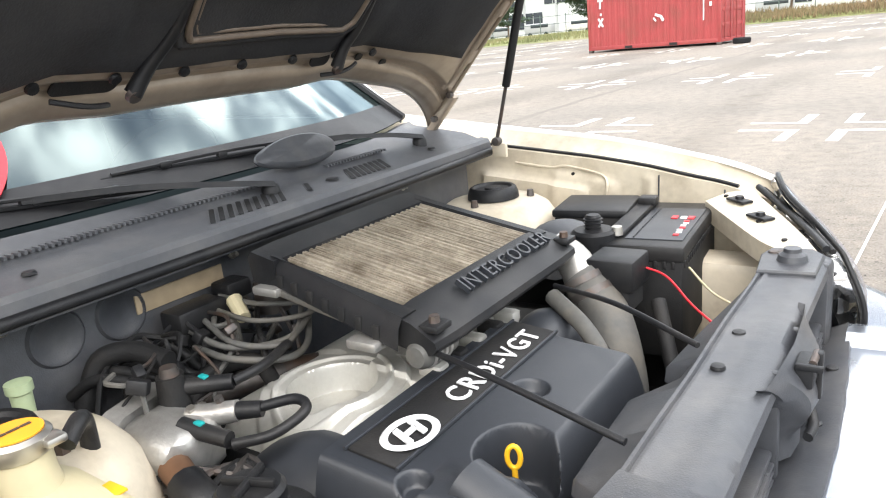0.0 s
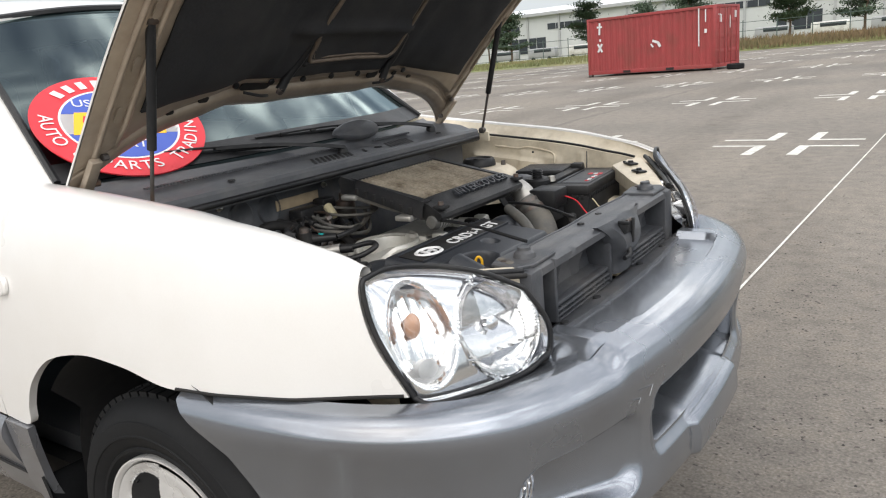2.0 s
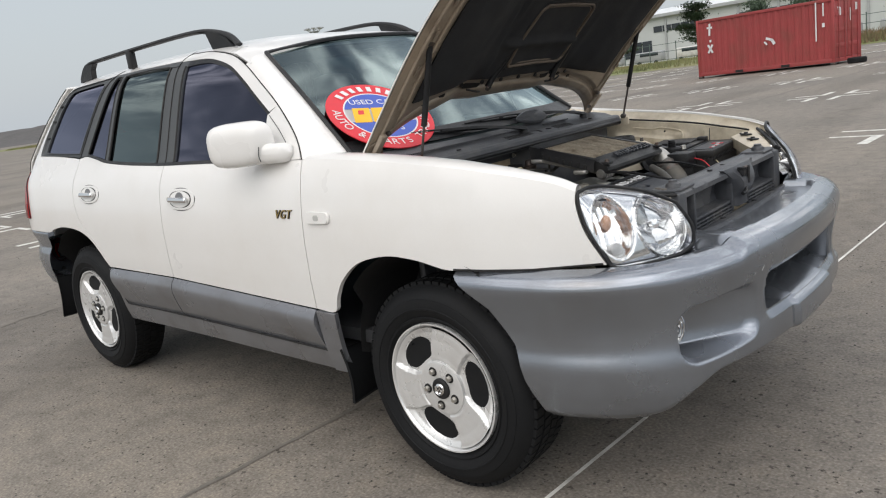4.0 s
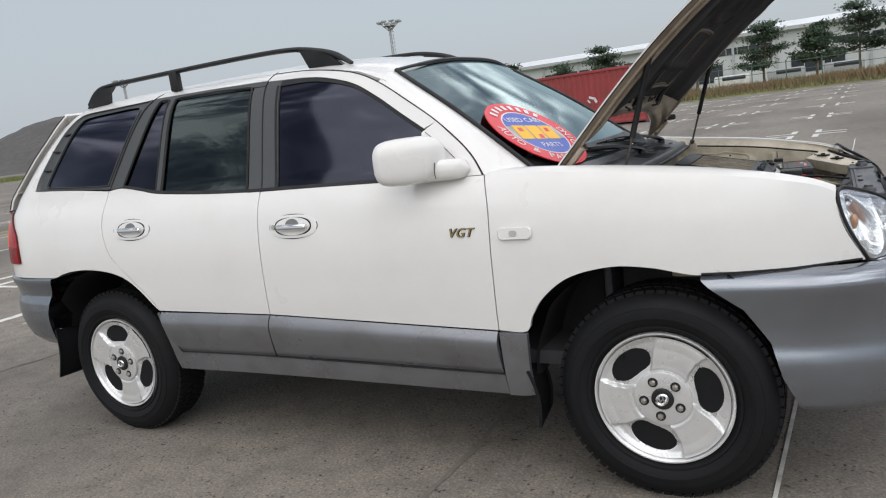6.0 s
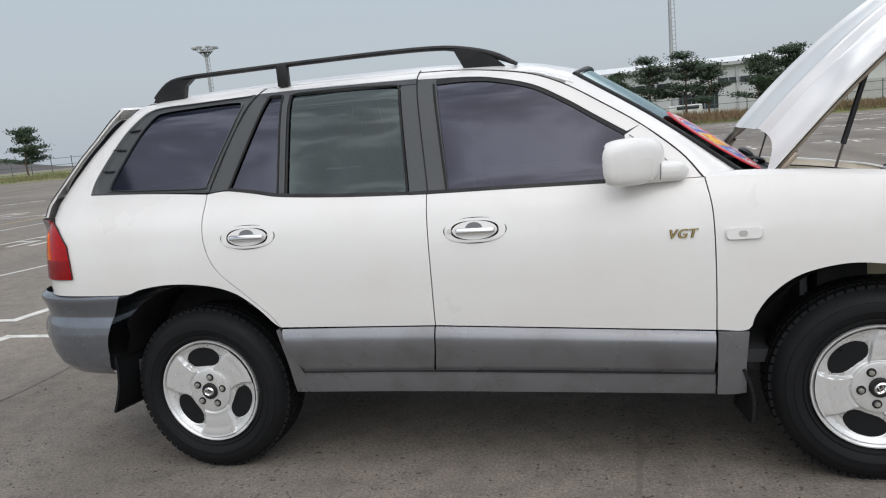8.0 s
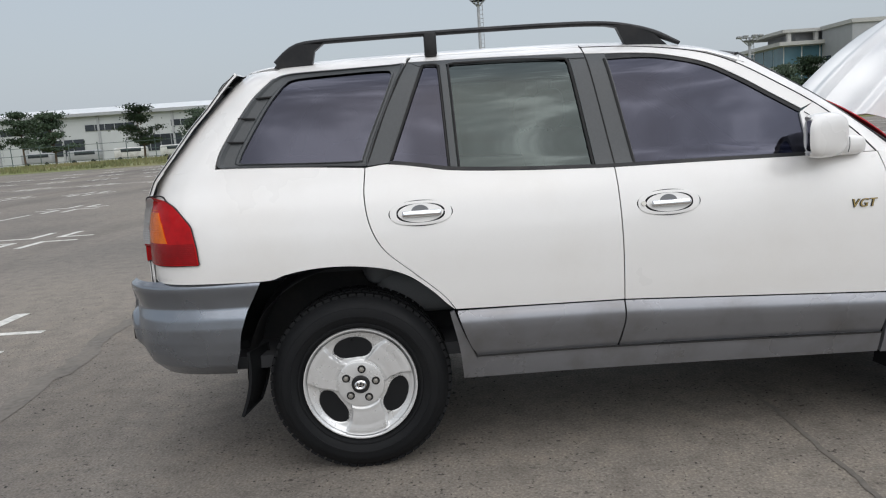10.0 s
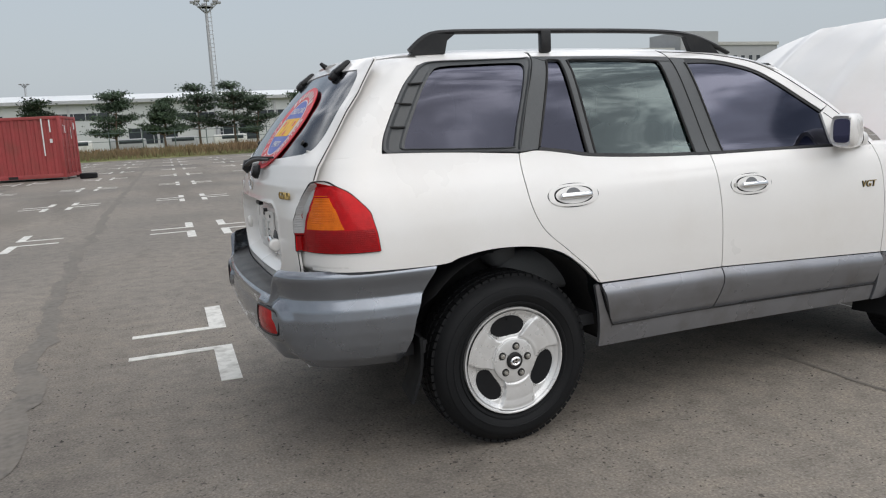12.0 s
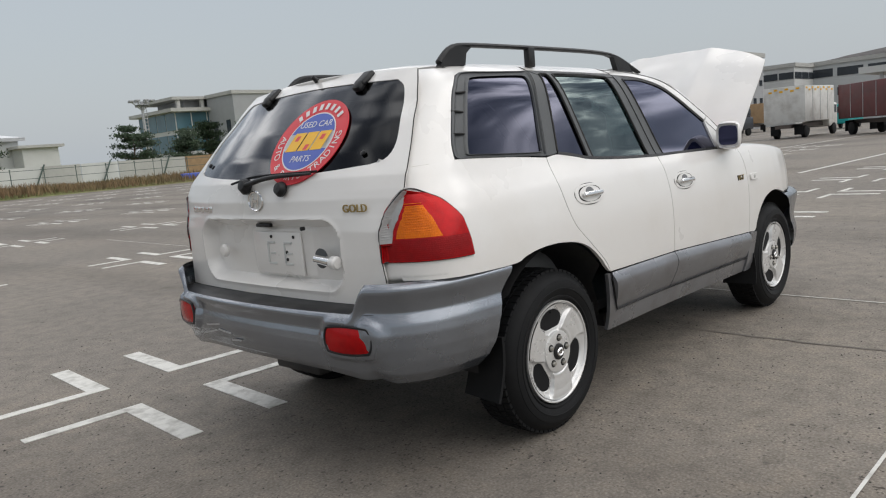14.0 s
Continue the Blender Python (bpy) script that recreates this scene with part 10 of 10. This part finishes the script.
part("cap", lathe(bmesh.new(), [(0.030, -0.012), (0.033, -0.006), (0.033, 0.005), (0.028, 0.009), (0.001, 0.010)], (1.385, -0.592, 0.995), "z", 28), ZINC, tk2, "metal pressure cap")
for a in (35, 215):
    part("cap_ear", boxbm(1.385 + 0.035 * math.cos(radians(a)), -0.592 + 0.035 * math.sin(radians(a)), 0.994, 0.022, 0.022, 0.010, 0.004), ZINC, tk2)
part("cap_label", lathe(bmesh.new(), [(0.027, 0.0), (0.027, 0.0015), (0.001, 0.002)], (1.385, -0.592, 1.0045), "z", 28), ORANGE, tk2, "orange cap label")
for k in range(3):
    part("label_bar", boxbm(1.385, -0.604 + 0.012 * k, 1.0072, 0.004, 0.010 if k != 1 else 0.012, 0.001), STEEL, tk2, "small dark print bar")
part("tape", boxbm(1.456, -0.592, 0.9365, 0.030, 0.100, 0.003, 0.001), YELLOW, tk2, "yellow tape strip")
tube([(1.40, -0.555, 0.975), (1.385, -0.53, 0.985), (1.365, -0.515, 0.97), (1.355, -0.51, 0.93)], 0.010, 10, BLACK, "overflow_hose", car, n=18)
ps = new("steering_reservoir")
ps.parent, ps["label"] = car, "black power steering reservoir with a ribbed cap"
part("reservoir", lathe(bmesh.new(), [(0.055, -0.14), (0.058, -0.05), (0.064, -0.02), (0.066, -0.008), (0.056, 0.0), (0.040, 0.006), (0.036, 0.012), (0.001, 0.012)], (1.535, -0.452, 0.868), "z", 36), BLACK, ps)
part("cap", lathe(bmesh.new(), [(0.037, 0.0), (0.038, 0.016), (0.033, 0.022), (0.001, 0.022)], (1.532, -0.450, 0.880), "z", 30), BLACK, ps)
for a in (0, 90):
    part("cap_rib", boxbm(0, 0, 0, 0.062, 0.008, 0.010, 0.003, Matrix.Translation((1.532, -0.450, 0.906)) @ pose(0, 0, 0, 0, 0, a + 20)), BLACK, ps)
part("rubber_stop", lathe(bmesh.new(), [(0.026, -0.03), (0.026, 0.004), (0.02, 0.010), (0.012, 0.012), (0.001, 0.008)], (1.655, -0.605, 0.922), "z", 20), BLACK, car)
tube([(1.60, -0.44, 0.84), (1.67, -0.46, 0.855), (1.74, -0.43, 0.85), (1.80, -0.40, 0.845)], 0.016, 10, ENGINEBLACK, "hose", car, n=18)
part("side_bracket", boxbm(1.64, -0.47, 0.835, 0.09, 0.06, 0.012, 0.004, None), CASTALLOY, car)
for k in range(6):
    tube([(1.62 + 0.02 * k, -0.53 + 0.03 * k, 0.78), (1.66 + 0.015 * k, -0.50 + 0.02 * k, 0.82), (1.72, -0.44 + 0.01 * k, 0.80)], 0.010, 8, ENGINEBLACK, "wire_loom", car, n=12)


# ---- cabin ----
part("cabin_floor", boxbm(-0.45, 0, 0.45, 2.9, 1.55, 0.05), CARPET, car)
part("dashboard", boxbm(0.70, 0, 0.93, 0.52, 1.40, 0.28, 0.08, None, 3), CARPET, car, "dark grey dashboard")
part("dash_top", boxbm(0.86, 0, 1.060, 0.30, 1.30, 0.03, 0.01), CARPET, car)
stw = new("steering_wheel")
stw.parent = car
part("wheel_ring", lathe(bmesh.new(), [(0.175, -0.015), (0.19, 0.0), (0.175, 0.015), (0.16, 0.0), (0.175, -0.015)], (0.33, 0.36, 1.03), (-0.85, 0, 0.5), 32), BLACK, stw)
part("wheel_hub", lathe(bmesh.new(), [(0.06, -0.02), (0.06, 0.02), (0.001, 0.03)], (0.34, 0.36, 1.025), (-0.85, 0, 0.5), 20), BLACK, stw)
part("wheel_spoke", boxbm(0.335, 0.36, 1.025, 0.02, 0.33, 0.03, 0.005), BLACK, stw)
for x, y, w in ((-0.05, -0.37, 0.50), (-0.05, 0.37, 0.50), (-1.00, -0.33, 0.60), (-1.00, 0.33, 0.60)):
    seat = new("seat")
    seat.parent = car
    part("cushion", boxbm(x + 0.02, y, 0.66, 0.50, w, 0.20, 0.06, None, 3), SEATGREY, seat)
    part("backrest", boxbm(0, 0, 0, 0.15, w, 0.62, 0.06, Matrix.Translation((x - 0.27, y, 1.0)) @ pose(0, 0, 0, 0, -14, 0), 3), SEATGREY, seat)
    part("headrest", boxbm(x - 0.38, y, 1.385, 0.10, 0.27, 0.17, 0.045, None, 3), SEATGREY, seat)
    for dy in (-0.07, 0.07):
        part("headrest_post", cyl(bmesh.new(), (x - 0.37, y + dy, 1.25), (x - 0.38, y + dy, 1.33), 0.007, seg=8), CHROME, seat)
film = part("protective_film", boxbm(-0.28, -0.37, 1.20, 0.20, 0.30, 0.42, 0.05, None, 3), PAPER, car, "pale plastic film over a front seat back")
part("headlining", boxbm(-0.70, 0, 1.585, 1.7, 0.98, 0.012), CARPET, car)
part("rear_shelf", boxbm(-1.65, 0, 0.80, 0.75, 1.30, 0.05), CARPET, car)
part("screen_mirror", boxbm(0.30, 0, 1.47, 0.03, 0.22, 0.06, 0.015), BLACK, car)


# ---- round advertising discs on the screens ----
def ad_disc(centre, x_ax, y_ax, r, label):
    X, Y = Vector(x_ax).normalized(), Vector(y_ax).normalized()
    Z = X.cross(Y).normalized()
    Y = Z.cross(X)
    m = Matrix(((X.x, Y.x, Z.x, centre[0]), (X.y, Y.y, Z.y, centre[1]), (X.z, Y.z, Z.z, centre[2]), (0, 0, 0, 1)))
    d = thing("round_sign", label, "sign", (0, 0, 0), "round signs on the car")
    circ = lambda q, n=64: [(q * math.cos(2 * math.pi * k / n), q * math.sin(2 * math.pi * k / n)) for k in range(n)]
    part("board", prism(bmesh.new(), circ(r), 0.004, m), RED, d, "red round board")
    part("inner_ring", lathe(bmesh.new(), [(r * 0.665, 0.0042), (r * 0.665, 0.0048), (r * 0.69, 0.0048), (r * 0.69, 0.0042)], (0, 0, 0), "z", 64), WHITEPRINT, d, "thin white ring")
    d.children[-1].data.transform(m)
    q = r * 0.662
    for s in (1, -1):
        a0 = math.asin(0.30)
        arc = [(q * math.cos(a), s * q * math.sin(a)) for a in np.linspace(a0, math.pi - a0, 30)]
        if s < 0:
            arc = arc[::-1]
        part("blue_field", prism(bmesh.new(), arc, 0.0006, m @ Matrix.Translation((0, 0, 0.0042))), BLUE, d, "blue printed field")
    z = Matrix.Translation((0, 0, 0.0058))
    letters("USED CAR", r * 0.205, m @ z @ pose(0, r * 0.40, 0), WHITEPRINT, d, "lettering", 0.0008, 1.0, label="white lettering")
    letters("PARTS", r * 0.20, m @ z @ pose(0, -r * 0.42, 0), WHITEPRINT, d, "lettering", 0.0008, 1.0, 0.15, label="white lettering")
    # the maker's name stays plain: three slanted yellow blocks with a slot
    for k in (-1, 0, 1):
        sl = r * 0.05
        w, h = r * 0.33, r * 0.44
        out = [(-w / 2 - sl, -h / 2), (w / 2 - sl, -h / 2), (w / 2 + sl, h / 2), (-w / 2 + sl, h / 2)]
        part("yellow_block", prism(bmesh.new(), out, 0.0008, m @ pose(k * r * 0.37, 0, 0.0048)), YELLOW, d, "yellow block shape")
        part("red_slot", prism(bmesh.new(), [(x * 0.34, y * 0.28) for x, y in out], 0.0004, m @ pose(k * r * 0.37 + r * 0.01, r * (0.08 if k else -0.14), 0.0058)), RED, d)
    def arc_text(text, mid, step, rad, flip):
        n = len(text)
        for i, ch in enumerate(text):
            if ch == " ":
                continue
            if flip:
                a = mid + (i - (n - 1) / 2) * step
                rot = math.degrees(a) + 90
            else:
                a = mid - (i - (n - 1) / 2) * step
                rot = math.degrees(a) - 90
            at = m @ z @ pose(rad * math.cos(a), rad * math.sin(a), 0, 0, 0, rot)
            if ch == "|":
                part("white_bar", prism(bmesh.new(), [(-r * 0.045, -r * 0.075), (r * 0.045, -r * 0.075), (r * 0.045, r * 0.075), (-r * 0.045, r * 0.075)], 0.0008, at), WHITEPRINT, d, "white name bar")
            else:
                letters(ch, r * 0.225, at, WHITEPRINT, d, "lettering", 0.0008)
    arc_text("||||||||", math.pi / 2, 0.225, r * 0.83, False)
    arc_text("AUTO & PARTS TRADING", -math.pi / 2, 0.178, r * 0.83, True)
    return d


ad_disc((0.825, -0.500, 1.242), (0.30, 0.94, -0.10), (-0.80, 0.02, 0.58), 0.212, "round red and blue advertising disc on the windscreen")
ad_disc((-2.030, -0.215, 1.350), (0.05, -1.0, 0.0), (0.62, 0.03, 0.78), 0.212, "round red and blue advertising disc on the rear window")
